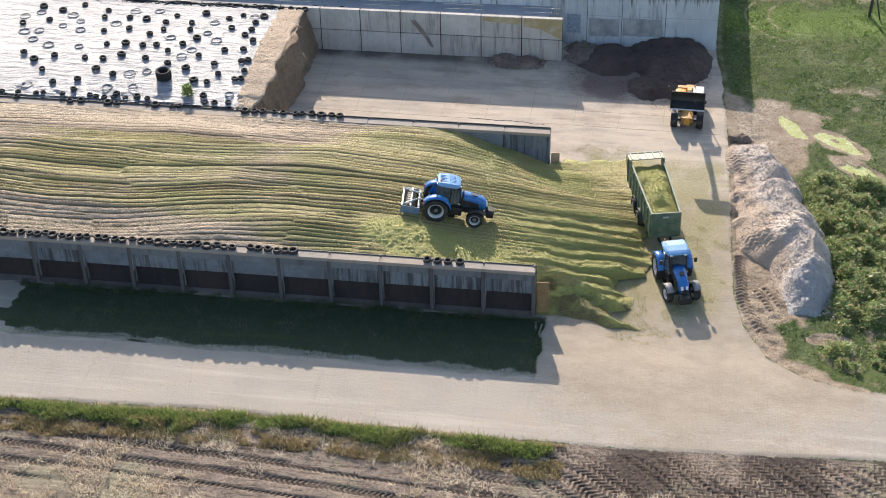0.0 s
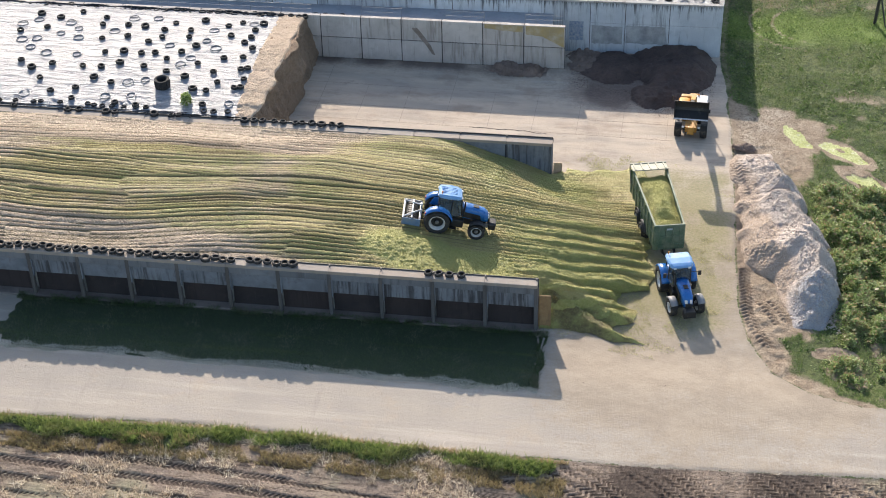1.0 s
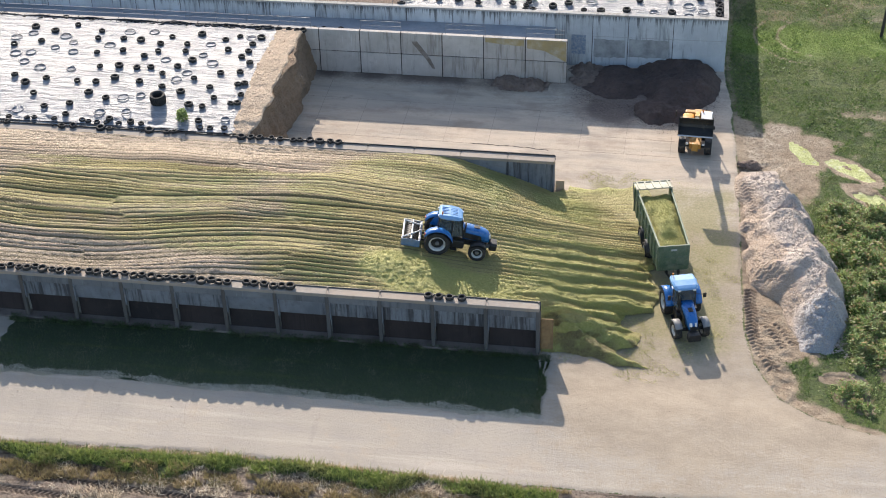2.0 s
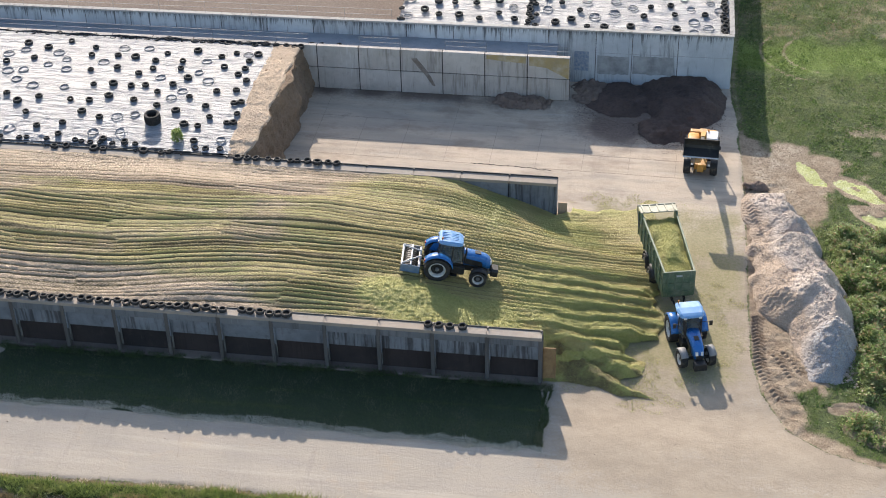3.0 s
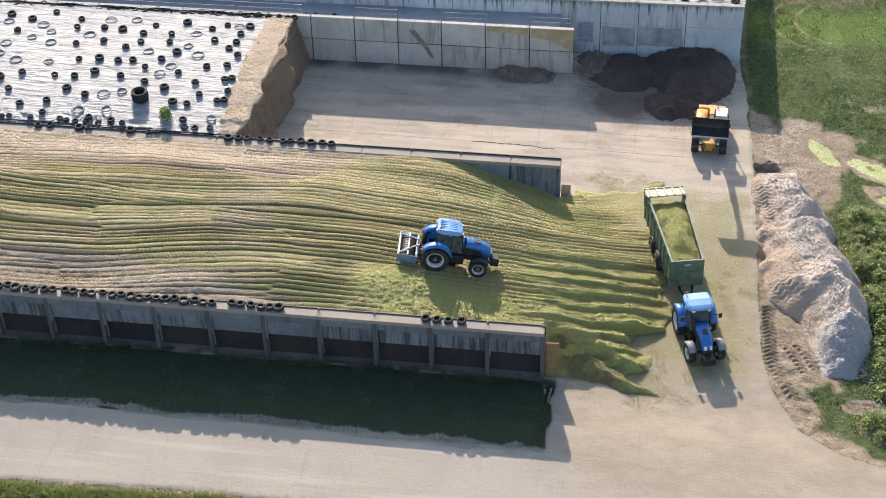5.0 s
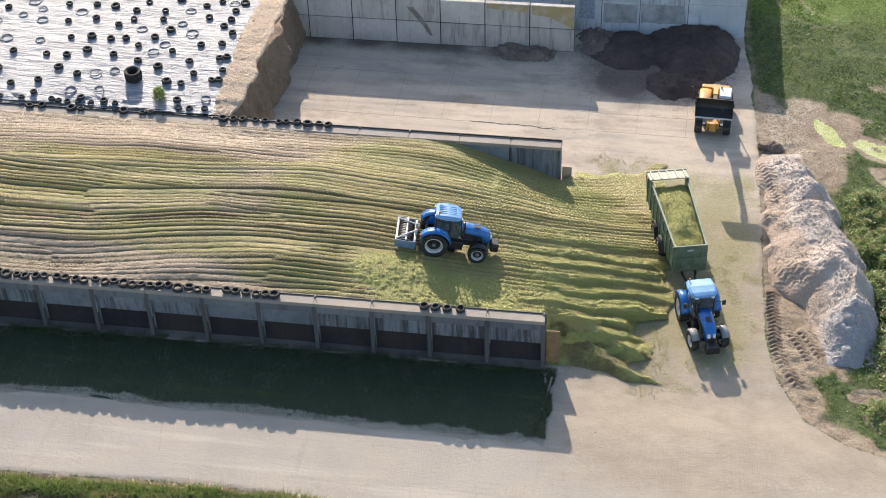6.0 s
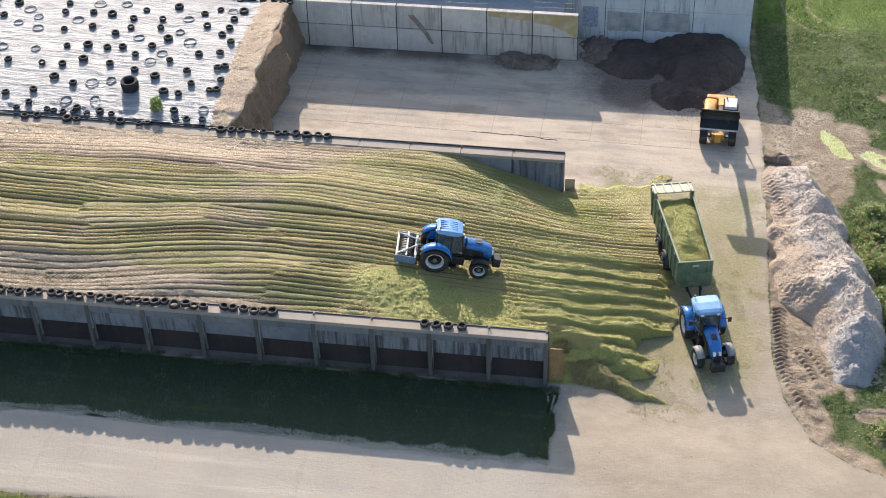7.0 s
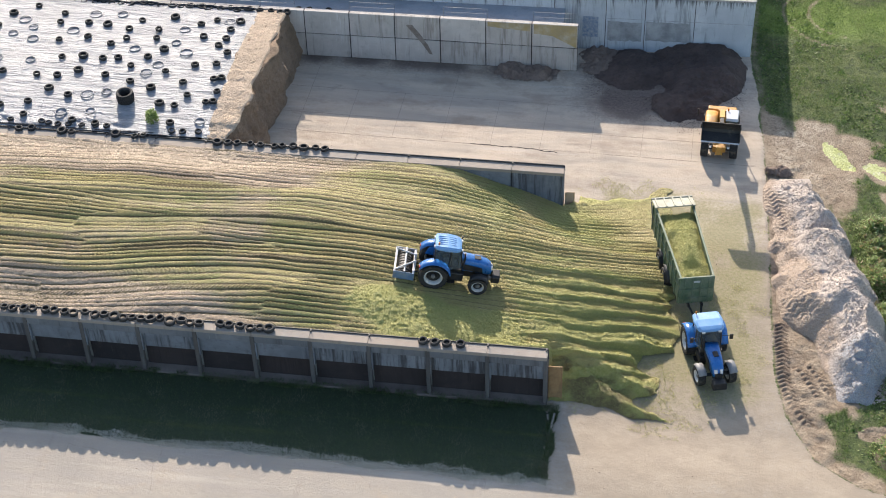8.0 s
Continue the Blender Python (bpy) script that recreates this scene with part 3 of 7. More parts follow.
def bank_marks(x, y):
    """Three curved tyre tracks pressed into the bank below the rubble heap: the lugs, and where the tracks lie."""
    lug, where = 0 * x, 0 * x
    for ys, xs, half in BANK_TRACKS:
        d = x - np.interp(y, ys, xs) + 0.12 * (value_noise(x, y, 1.4, 20) - 0.5)
        on = (1 - ease(np.abs(d), half - 0.08, half + 0.06)) * ease(y, ys[0], ys[0] + 0.4) * (1 - ease(y, ys[-1] - 0.6, ys[-1]))
        lug = lug + on * np.cos((1.1 * y + 0.8 * np.abs(d)) / 0.40 * 2 * math.pi)
        where = np.maximum(where, on)
    return lug, where * (0.55 + 0.6 * value_noise(x, y, 1.3, 35))


def zones(x, y):
    """Masks, 0 to 1, of what covers the ground at x, y."""
    y = level(y)
    n = (value_noise(x, y, 2.3, 1) - 0.5) * 0.7 + (value_noise(x, y, 0.8, 2) - 0.5) * 0.35
    S, E = south_edge(x), east_edge(y)
    strip = np.maximum.reduce([-6.5 - y, np.minimum(x - 0.6, E - x), -35.3 - x + 3 * (value_noise(x, y, 1.6, 26) - 0.5) + 2.2 * (value_noise(x, y, 0.5, 68) - 0.5), np.minimum(x - 13, -5.3 - y), np.minimum(y + 0.6, 11.1 - x)])
    d = np.minimum.reduce([y - S, strip, 78 - y]) + n * 0.3
    pale = ease(d, -0.35, 0.35)
    yard = ease(y, 13.5, 18.5) * ease(15 - x, 0, 3)
    ragged = 1.8 * (value_noise(x, y, 2.6, 7) - 0.5) + 0.9 * (value_noise(x, y, 0.9, 10) - 0.5)
    verge = ease(y + 0.8 * ragged, S - 1.9, S - 1.2) * (1 - ease(y + 0.15 * ragged, S - 0.55, S - 0.25)) * ease(1.4 - x + ragged * 2, 0, 1.5) * (1 - 0.6 * ease(value_noise(x * 0.6, y, 2.4, 24), 0.72, 0.85))
    soil = ease(S - y, -0.3, 0.3) * (1 - verge)
    east = ease(x - E, -0.2, 0.3) * ease(y, -7, -5)
    spread = 2.4 * ease(y, 0.5, 1.8) * (1 - ease(y, 9, 11))
    near_e = (1 - ease(x - E + n * 2 - spread, 0.8, 2.6)) * (1 - ease(y + n * 2, 30.5, 32.5) * (1 - 0.5 * ease(0.9 - (x - E), 0, 0.5)))
    rough = ease(value_noise(x, y, 5.5, 5) * 0.35 + value_noise(x, y, 1.5, 6) * 0.65 + n * 0.6, 0.55, 0.85)
    m = 3.2 * (value_noise(x, y, 3.4, 3) - 0.5) + 2.6 * (value_noise(x, y, 1.2, 4) - 0.5) + 1.2 * (value_noise(x, y, 0.5, 30) - 0.5)
    sandy = ease(y + m, 18.2, 21.5) * (1 - ease(y + m, 27.6, 31.0)) * (1 - ease(x + m, 17.5, 21.0))
    farm = (0.12 + 0.6 * (1 - ease(y, 31, 36))) * rough * ease(y, 26, 30)
    def pool(cx, cy, a, w, turn):
        c, s = math.cos(turn), math.sin(turn)
        u, v = (x - cx) * c + (y - cy) * s, -(x - cx) * s + (y - cy) * c
        return 1 - np.sqrt((u / a) ** 2 + (v / w) ** 2)
    pond = np.maximum.reduce([pool(17.6, 26.4, 1.8, 0.75, -0.95), pool(20.9, 24.9, 2.2, 0.85, -0.75), pool(22.6, 20.7, 2.2, 0.8, -0.85)])
    ditch = np.maximum.reduce([pool(19.8, 26.7, 2.2, 0.55, -0.5), pool(21.9, 22.2, 1.3, 0.6, -0.8), pool(20.8, 25.1, 0.55, 0.22, -0.6)])
    algae = ease(pond + 0.35 * n + 0.5 * (value_noise(x + y, (y - x) * 0.5, 0.8, 25) - 0.5), 0.0, 0.12) * (1 - ease(ditch + 0.6 * n, 0.1, 0.3))
    bare = 0.95 * np.maximum.reduce([ease(pool(*q) + 0.8 * n, 0.0, 0.3) for q in ((19.9, -0.4, 1.9, 0.8, 0.0), (20.3, -2.6, 1.8, 1.0, -0.6), (23.5, -0.5, 1.8, 0.8, 0.2))])
    dirt = np.clip(east * np.maximum.reduce([near_e, sandy * 0.95, farm, rough * 0.95 * (1 - ease(y, 20, 30)), 0.9 * ease(pond + n, -0.7, -0.3), bare]), 0, 1)
    arc = np.hypot(x - 18.6, y - 45.4) + 0.4 * (value_noise(x, y, 2, 34) - 0.5)
    arc = np.exp(-(np.minimum(np.abs(arc - 4.9), np.abs(arc - 3.1)) / 0.22) ** 2) * (x < 18.5) * (y < 48)
    dirt = np.maximum(dirt, 0.62 * arc * east)
    spill = pale * ease(x, 0.5, 3) * (1 - ease(x, 11, 14.5)) * ease(y, -2.5, 3) * (1 - ease(y, 19, 23)) * (0.55 + 0.6 * (value_noise(x, y, 2.0, 8) - 0.3))
    muck = pale * np.maximum(np.exp(-(((x - 4.6) / 5.8) ** 2 + ((y - 33.3) / 3.6) ** 2)) * 0.95, 1.2 * np.exp(-(((x - 2.4) / 3.4) ** 2 + ((y - 31.0) / 2.4) ** 2)) * (0.5 + 0.7 * value_noise(x, y * 0.7, 1.6, 36)))
    inside, lug = field_marks(x, y)
    lane_dark = ease(value_noise(np.floor((0.72 * y + 0.66 * x) / 1.44 + 1.2 * n) * 2.7, x * 0.08, 1.0, 116), 0.3, 0.65)
    wet = ease(x + 2 * n, 1, 6) * (0.3 + 0.7 * ease(value_noise(x, y, 2.6, 18), 0.25, 0.6))
    # dark wet soil and tracks; the lug term paints shaded hollows and lit tops
    damp = soil * np.clip(np.maximum(0.85 * inside * (1 - ease(x, 2, 6)) * (0.6 - 0.4 * lug), wet * (0.48 + 0.6 * lane_dark - 0.42 * lug)), 0, 1)
    flank = east * (1 - ease(x - E + n, 0.9, 2.0)) * (y < 24) * ease(value_noise(x, y, 1.8, 19), 0.25, 0.6)
    lug_e, rolled_e = bank_marks(x, y)
    # damp bank earth, plus shade painted into the tracks' lug hollows
    flank = np.clip(0.55 * flank * ease(y, 4, 9) + east * rolled_e * (0.42 - 0.45 * lug_e), 0, 1)
    damp = np.maximum(damp, flank)
    sand = east * sandy * (1 - ease(x + m, 14.5, 17.0)) * ease(x - E, 0.3, 1.2) * 0.8
    dust = ease(x, -2, 5) * (1 - ease(x, 19, 27)) * (1 - 0.45 * ease(-y, 6, 11)) * (0.55 + 0.6 * value_noise(x * 0.6, y, 3.0, 9)) * (1 - ease(y, 14, 19))
    lime = ease(y + 0.6 * m, 40.5, 43.5) * (1 - ease(y + 0.6 * m, 46.5, 48.5)) * east
    stubble = ease(y + 0.7 * m, 47.2, 49.0) * east * (0.30 + 0.45 * (value_noise(x, y, 1.1, 29) - 0.5))
    dirt = np.maximum(dirt, np.clip(stubble, 0, 0.9))
    muck = np.maximum(muck, 0.75 * pale * np.exp(-((y - 34.3) / 1.3) ** 2) * (x < -3) * (x > -23) * (0.35 + 0.8 * value_noise(x, y, 1.8, 117)))
    muck = np.clip(1.25 * muck, 0, 1)
    muck = np.maximum(muck, 1.0 * ((y > 38.2) & (x < -15.0)))
    # where the ground takes the shaded lawn colour; mown lines take less
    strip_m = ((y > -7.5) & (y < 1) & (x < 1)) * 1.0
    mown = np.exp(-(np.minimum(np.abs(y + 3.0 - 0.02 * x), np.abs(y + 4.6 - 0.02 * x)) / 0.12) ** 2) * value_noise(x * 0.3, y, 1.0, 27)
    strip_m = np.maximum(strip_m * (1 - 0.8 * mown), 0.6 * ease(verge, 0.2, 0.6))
    return dict(lime=lime, dust=dust, damp=damp, sand=sand, strip=strip_m, pale=pale, yard=yard, dirt=dirt, soil=soil, spill=spill, muck=muck, algae=algae, verge=verge)


def ground_height(x, y, z):
    up, y = rise(y), level(y)
    h = (value_noise(x, y, 9, 11) - 0.5) * 0.25 + (value_noise(x, y, 1.7, 12) - 0.5) * 0.10 + (value_noise(x, y, 0.6, 13) - 0.5) * 0.05
    h = h * (1 - z["pale"]) - 0.03 * (1 - z["pale"])
    h = h * np.where(y < near_line(x) + 0.2, np.where(y > -6.5, 0.35, 1), 1)
    # wheel tracks and lug marks pressed into the field and the bank
    inside, lug = field_marks(x, y)
    turn = ease(x, 1.5, 6)
    h = h + z["soil"] * (-0.08 * inside * (1 - 0.5 * turn) + (0.05 + 0.03 * turn) * np.maximum(inside, 0.4 * turn) * lug) * ease(south_edge(x) - y, 0.2, 0.9)
    d = x - east_edge(y)
    bank = z["dirt"] * (x > 12) * (y < 26) * (y > -4)
    lug, rolled_in = bank_marks(x, y)
    h = h + bank * ((0.075 * lug - 0.03) * rolled_in + (1 - 0.8 * np.clip(rolled_in, 0, 1)) * (0.16 * (value_noise(x, y, 0.7, 53) - 0.5) + 0.10 * (value_noise(x, y, 0.3, 54) - 0.5))) * (1 - ease(d, 4.2, 5.2))
    h = h - 0.25 * z["algae"] * (1 - z["pale"])
    h = h * (1 - 0.97 * z["algae"]) - 0.15 * z["algae"]
    return h + up + z["verge"] * 0.22


gx = np.concatenate([np.linspace(-900, -80, 9)[:-1], np.arange(-80, -44, 0.4), np.arange(-44, 27, 0.092), np.arange(27, 46, 0.3), np.linspace(46, 900, 10)])
gy = np.concatenate([np.linspace(-900, -30, 8)[:-1], np.arange(-30, -23, 0.3), np.arange(-23, -11.5, 0.085), np.arange(-11.5, -9.5, 0.2), np.arange(-9.5, -4.5, 0.25), np.arange(-4.5, 9, 0.085), np.arange(9, 25, 0.13), np.arange(25, 40, 0.26), np.arange(40, 95, 0.45), np.linspace(95, 1200, 9)])
GX, GY = np.meshgrid(gx, gy)
Z0 = zones(GX, GY)
GZ = ground_height(GX, GY, Z0)
cx, cy = (GX[:-1, :-1] + GX[1:, 1:]) / 2, level((GY[:-1, :-1] + GY[1:, 1:]) / 2)
cp = (Z0["pale"][:-1, :-1] + Z0["pale"][1:, 1:]) / 2
is_field = cy < south_edge(cx) - 0.15
is_pale = (cp > 0.5) & ~is_field
is_road = is_pale & (cy < -5.3)
# nothing is laid under the silage itself
is_pale &= ~((cx > -64) & (cx < -1.5) & (cy > 0.8) & (cy < 17.0)) & ~((cx > -64) & (cx < -27) & (cy > 18.8) & (cy < 33.5))
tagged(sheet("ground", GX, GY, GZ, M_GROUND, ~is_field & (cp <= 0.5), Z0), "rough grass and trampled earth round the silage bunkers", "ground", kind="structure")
tagged(sheet("field", GX, GY, GZ, M_GROUND, is_field, Z0), "harvested maize field with stubble and tyre tracks", "field", kind="structure")
tagged(sheet("road", GX, GY, GZ, M_GROUND, is_road, Z0), "pale dusty concrete farm road beside the bunker wall", "road", kind="structure")
tagged(sheet("yard_floor", GX, GY, GZ, M_GROUND, is_pale & ~is_road, Z0), "pale concrete yard floor with dust and silage crumbs", "floor", kind="structure")


# ---- bunker walls ----
NEAR_M = pose(0.27, -0.60, 0, 0, 0, math.degrees(0.0195))
PITCH = 3.495


def near_wall():
    """Wall of cast panels between posts, with a walkable ledge; its line runs along local x, the posts' front at y = 0."""
    wall = thing("wall_south", NEAR_M, "stained concrete bunker wall with posts and recessed panels", "wall", kind="structure")
    count, left = 18, -0.13 - 18 * PITCH

    def once(name, make, material):
        bm = bmesh.new()
        make(bm)
        return mesh_of(name, bm, material)
    post = once("post", lambda b: prism(b, [(0.04, 0), (0.36, 0), (0.30, 3.68), (-0.04, 3.68)], "x", -0.12, 0.12, 0.02), M_POST)
    upper = once("panel", lambda b: prism(b, [(0.12, 3.14), (0.24, 3.14), (0.36, 1.92), (0.22, 1.92)], "x", 0.125, PITCH - 0.125, 0.01), M_PANEL)
    # lower panel and lip: the overhang's shade is put into their dark colour
    lower = once("lower_panel", lambda b: prism(b, [(0.55, 1.95), (0.67, 1.95), (0.76, 0.05), (0.62, 0.05)], "x", 0.125, PITCH - 0.125, 0.01), M_DARKRECESS)
    shelf = once("panel_lip", lambda b: box(b, 0.125, PITCH - 0.125, 0.345, 0.60, 1.90, 1.98), M_DARKRECESS)
    beam = once("top_beam", lambda b: box(b, 0.125, PITCH - 0.125, 0.0, 0.26, 3.12, 3.70, 0.02), M_BEAM)
    cap = once("ledge", lambda b: box(b, 0.006, PITCH - 0.006, -0.12, 0.70, 3.70, 3.95, 0.02), M_LEDGE)
    brace = once("brace", lambda b: prism(b, [(-0.02, 3.12), (0.02, 1.72), (0.20, 1.72), (0.12, 3.12)], "x", 0.13, 0.22, 0.01), M_PANEL)
    foot = once("footing", lambda b: box(b, 0.004, PITCH - 0.004, -0.10, 0.9, -0.3, 0.14, 0.03), M_FOOT)
    inner = once("inner_panel", lambda b: prism(b, [(0.70, 3.68), (0.6, 3.68), (0.78, 0.0), (1.4, 0.0)], "x", 0.003, PITCH - 0.003), M_CONC)
    clamp = once("clamp", lambda b: (box(b, -0.04, 0.04, 0.44, 0.68, 3.95, 4.02), rod(b, (0, 0.55, 4.0), (0.1, 0.38, 4.12), 0.03)), M_PIPE)
    for i in range(count):
        x = left + i * PITCH
        for name, me in (("panel", upper), ("lower_panel", lower), ("panel_lip", shelf), ("top_beam", beam), ("ledge", cap), ("brace", brace), ("footing", foot), ("inner_panel", inner)):
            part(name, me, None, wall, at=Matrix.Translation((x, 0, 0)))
    for i in range(count + 1):
        part("post", post, None, wall, at=Matrix.Translation((left + i * PITCH - (0.1 if i == count else 0), 0, 0)))
        part("clamp", clamp, None, wall, at=Matrix.Translation((left + i * PITCH - (0.1 if i == count else 0), 0, 0)))
    bm = bmesh.new()
    prism(bm, [(0.4, 0.1), (1.3, 0.1), (0.72, 3.66), (0.32, 3.66)], "x", -0.22, -0.10, 0.02)
    part("end_plate", bm, M_POST, wall, "dark concrete end face")
    bm = bmesh.new()
    rod(bm, (left, 0.62, 3.97), (-0.14, 0.62, 3.97), 0.05)
    rod(bm, (-0.14, 0.62, 3.97), (-0.08, 0.2, 3.6), 0.04)
    part("rail_pipe", bm, M_PIPE, wall, "dark steel pipe along the ledge")


near_wall()


def mid_wall():
    wall = thing("wall_middle", pose(-0.81, 17.42, 0, 0, 0, math.degrees(0.0172)), "concrete dividing wall of the bunkers with a pipe on top", "wall", kind="structure")
    step, count = 3.5, 17
    for i in range(count):
        x = -step * (i + 1)
        bm = bmesh.new()
        prism(bm, [(0.0, 3.26), (0.88, 3.26), (1.15, -0.2), (-0.12, -0.2)], "x", x + 0.03, x + step - 0.03, 0.02)
        part("panel", bm, M_PANEL, wall)
        bm = bmesh.new()
        box(bm, x + 0.01, x + step - 0.01, -0.04, 0.92, 3.26, 3.5, 0.02)
        part("ledge", bm, M_LEDGE, wall)
        bm = bmesh.new()
        box(bm, x - 0.03, x + 0.05, 0.60, 0.80, 3.5, 3.6)
        part("clamp", bm, M_PIPE, wall)
        bm = bmesh.new()
        box(bm, x - 0.028, x + 0.028, -0.08, 1.1, -0.2, 3.18)
        part("joint", bm, M_DARKRECESS, wall)
    bm = bmesh.new()
    rod(bm, (-step * count, 0.76, 3.56), (-0.05, 0.76, 3.56), 0.055)
    rod(bm, (-0.05, 0.76, 3.55), (-0.02, 0.5, 3.35), 0.045)
    part("rail_pipe", bm, M_PIPE, wall, "dark steel pipe along the top")


mid_wall()


def block_wall():
    """Two courses of large cast panels."""
    wall = thing("wall_north", pose(-1.62, 34.75, 0, 0, 0, math.degrees(0.0227)), "pale precast concrete panel wall in two courses", "wall", kind="structure")
    wide, high = 3.45, 1.99
    for i in range(16):
        for j in range(2):
            bm = bmesh.new()
            box(bm, -wide * (i + 1) + 0.035, -wide * i - 0.035, rng.uniform(-0.015, 0.02), 0.4, j * high + 0.03, (j + 1) * high - 0.02, 0.03)
            part("block", bm, M_BLOCK, wall)
    bm = bmesh.new()
    box(bm, -wide * 16, -0.02, 0.05, 0.38, -0.2, 2 * high - 0.05)
    part("joint_filling", bm, M_DARKRECESS, wall, "dark recessed joints")
    for i, z0, w0, w1 in ((0, 2.9, 0.15, 3.3), (1, 3.3, 0.15, 3.3)):
        bm = bmesh.new()
        base = -wide * i
        pts = [(base - 0.1, z0 - 0.85 if i == 0 else z0), (base - 0.1, 3.93), (base - w1, 3.93), (base - w1, z0 + 0.25), (base - 1.9, z0 + 0.1)]
        prism(bm, pts, "y", -0.025, -0.0 + 0.02)
        part("stain", bm, M_OCHRE, wall, "ochre silage-stained patch")
    bm = bmesh.new()
    prism(bm, [(-12.9, 3.2), (-12.45, 3.25), (-11.9, 2.5), (-11.3, 1.6), (-10.95, 0.75), (-11.2, 0.8), (-11.75, 1.7), (-12.3, 2.4)], "y", -0.026, 0.02)
    part("stain", bm, M_SMEAR, wall, "dark diagonal smear")
    # walkway fill behind, with a guard rail
    bm = bmesh.new()
    box(bm, -wide * 16, -1.2, 0.41, 3.2, -0.2, 3.5)
    part("walkway", bm, M_WALKWAY, wall, "shaded walkway between the walls")


block_wall()


def rail_run(name, x0, x1, y, z, label, gap=2.6, height=1.0, turn=1.3):
    rail = thing(name, pose(x0, y, z, 0, 0, turn), label, "railing")
    n = max(1, round((x1 - x0) / gap))
    for i in range(n + 1):
        x = (x1 - x0) * i / n
        bm = bmesh.new()
        rod(bm, (x, 0, 0), (x, 0, height), 0.014, seg=6)
        part("post", bm, M_STEEL, rail)
    for h in (height, height * 0.5):
        bm = bmesh.new()
        rod(bm, (0, 0, h), (x1 - x0, 0, h), 0.013, seg=6)
        part("bar", bm, M_STEEL, rail)


for a, b in ((-55, -23.0), (-11.7, -8.4), (-5.0, -1.9), (-18.8, -15.4)):
    rail_run("guard_rail", a, b, block_line(a) + 0.25, 3.98, "thin galvanised guard rail on the panel wall", 2.6, 0.85)


def tall_wall():
    wall = thing("wall_far", pose(11.2, 38.38, 0, 0, 0, 2.0), "tall pale concrete bunker wall with rain streaks", "wall", kind="structure")
    edges = [0, -4.4, -8.1, -11.05] + [-11.05 - 3.9 * i for i in range(1, 15)]
    for a, b in zip(edges, edges[1:]):
        bm = bmesh.new()
        box(bm, b + 0.025, a - 0.025, 0, 0.32, -0.3, 4.73, 0.015)
        part("panel", bm, M_TALL, wall)
        bm = bmesh.new()
        box(bm, b + 0.004, a - 0.004, -0.05, 0.37, 4.73, 4.87, 0.015)
        part("coping", bm, M_CONC, wall)
        bm = bmesh.new()
        box(bm, b - 0.02, b + 0.02, 0.03, 0.28, -0.3, 4.71)
        part("joint", bm, M_DARKRECESS, wall)
    bm = bmesh.new()
    box(bm, -0.32, 0.0, 0.38, 34, -0.3, 4.73)
    part("side_wall", bm, M_TALL, wall)
    bm = bmesh.new()
    box(bm, -0.36, 0.04, 0.38, 34, 4.734, 4.87)
    part("side_coping", bm, M_CONC, wall)
    for x0, x1, z0, z1 in ((-8.0, -4.7, 0.9, 2.7), (-10.9, -8.3, 0.8, 2.6)):
        steps = [x0 + (x1 - x0) * k / 9 for k in range(10)]
        top = [(x, z1 - rng.uniform(0, 0.1)) for x in steps]
        low = [(x, z0 + rng.uniform(0, 0.16)) for x in steps]
        bm = bmesh.new()
        prism(bm, low + top[::-1], "y", -0.006, 0.01)
        part("wash_patch", bm, M_PATCH, wall, "blotchy grey damp patch")
    bm = bmesh.new()
    box(bm, -11.0, -0.03, -0.004, 0.012, 2.80, 2.83)
    part("cast_seam", bm, M_PATCH, wall, "thin horizontal casting seam")
    bm = bmesh.new()
    box(bm, -12.8, -11.6, -0.006, 0.01, 1.1, 2.9)
    part("spray_paint", bm, M_GRAF, wall, "faded blue spray paint")


tall_wall()
rail_run("guard_rail", -52, -16.6, 36.35, 4.87, "thin galvanised guard rail on the tall wall", 4.0, 1.0, 2.0)


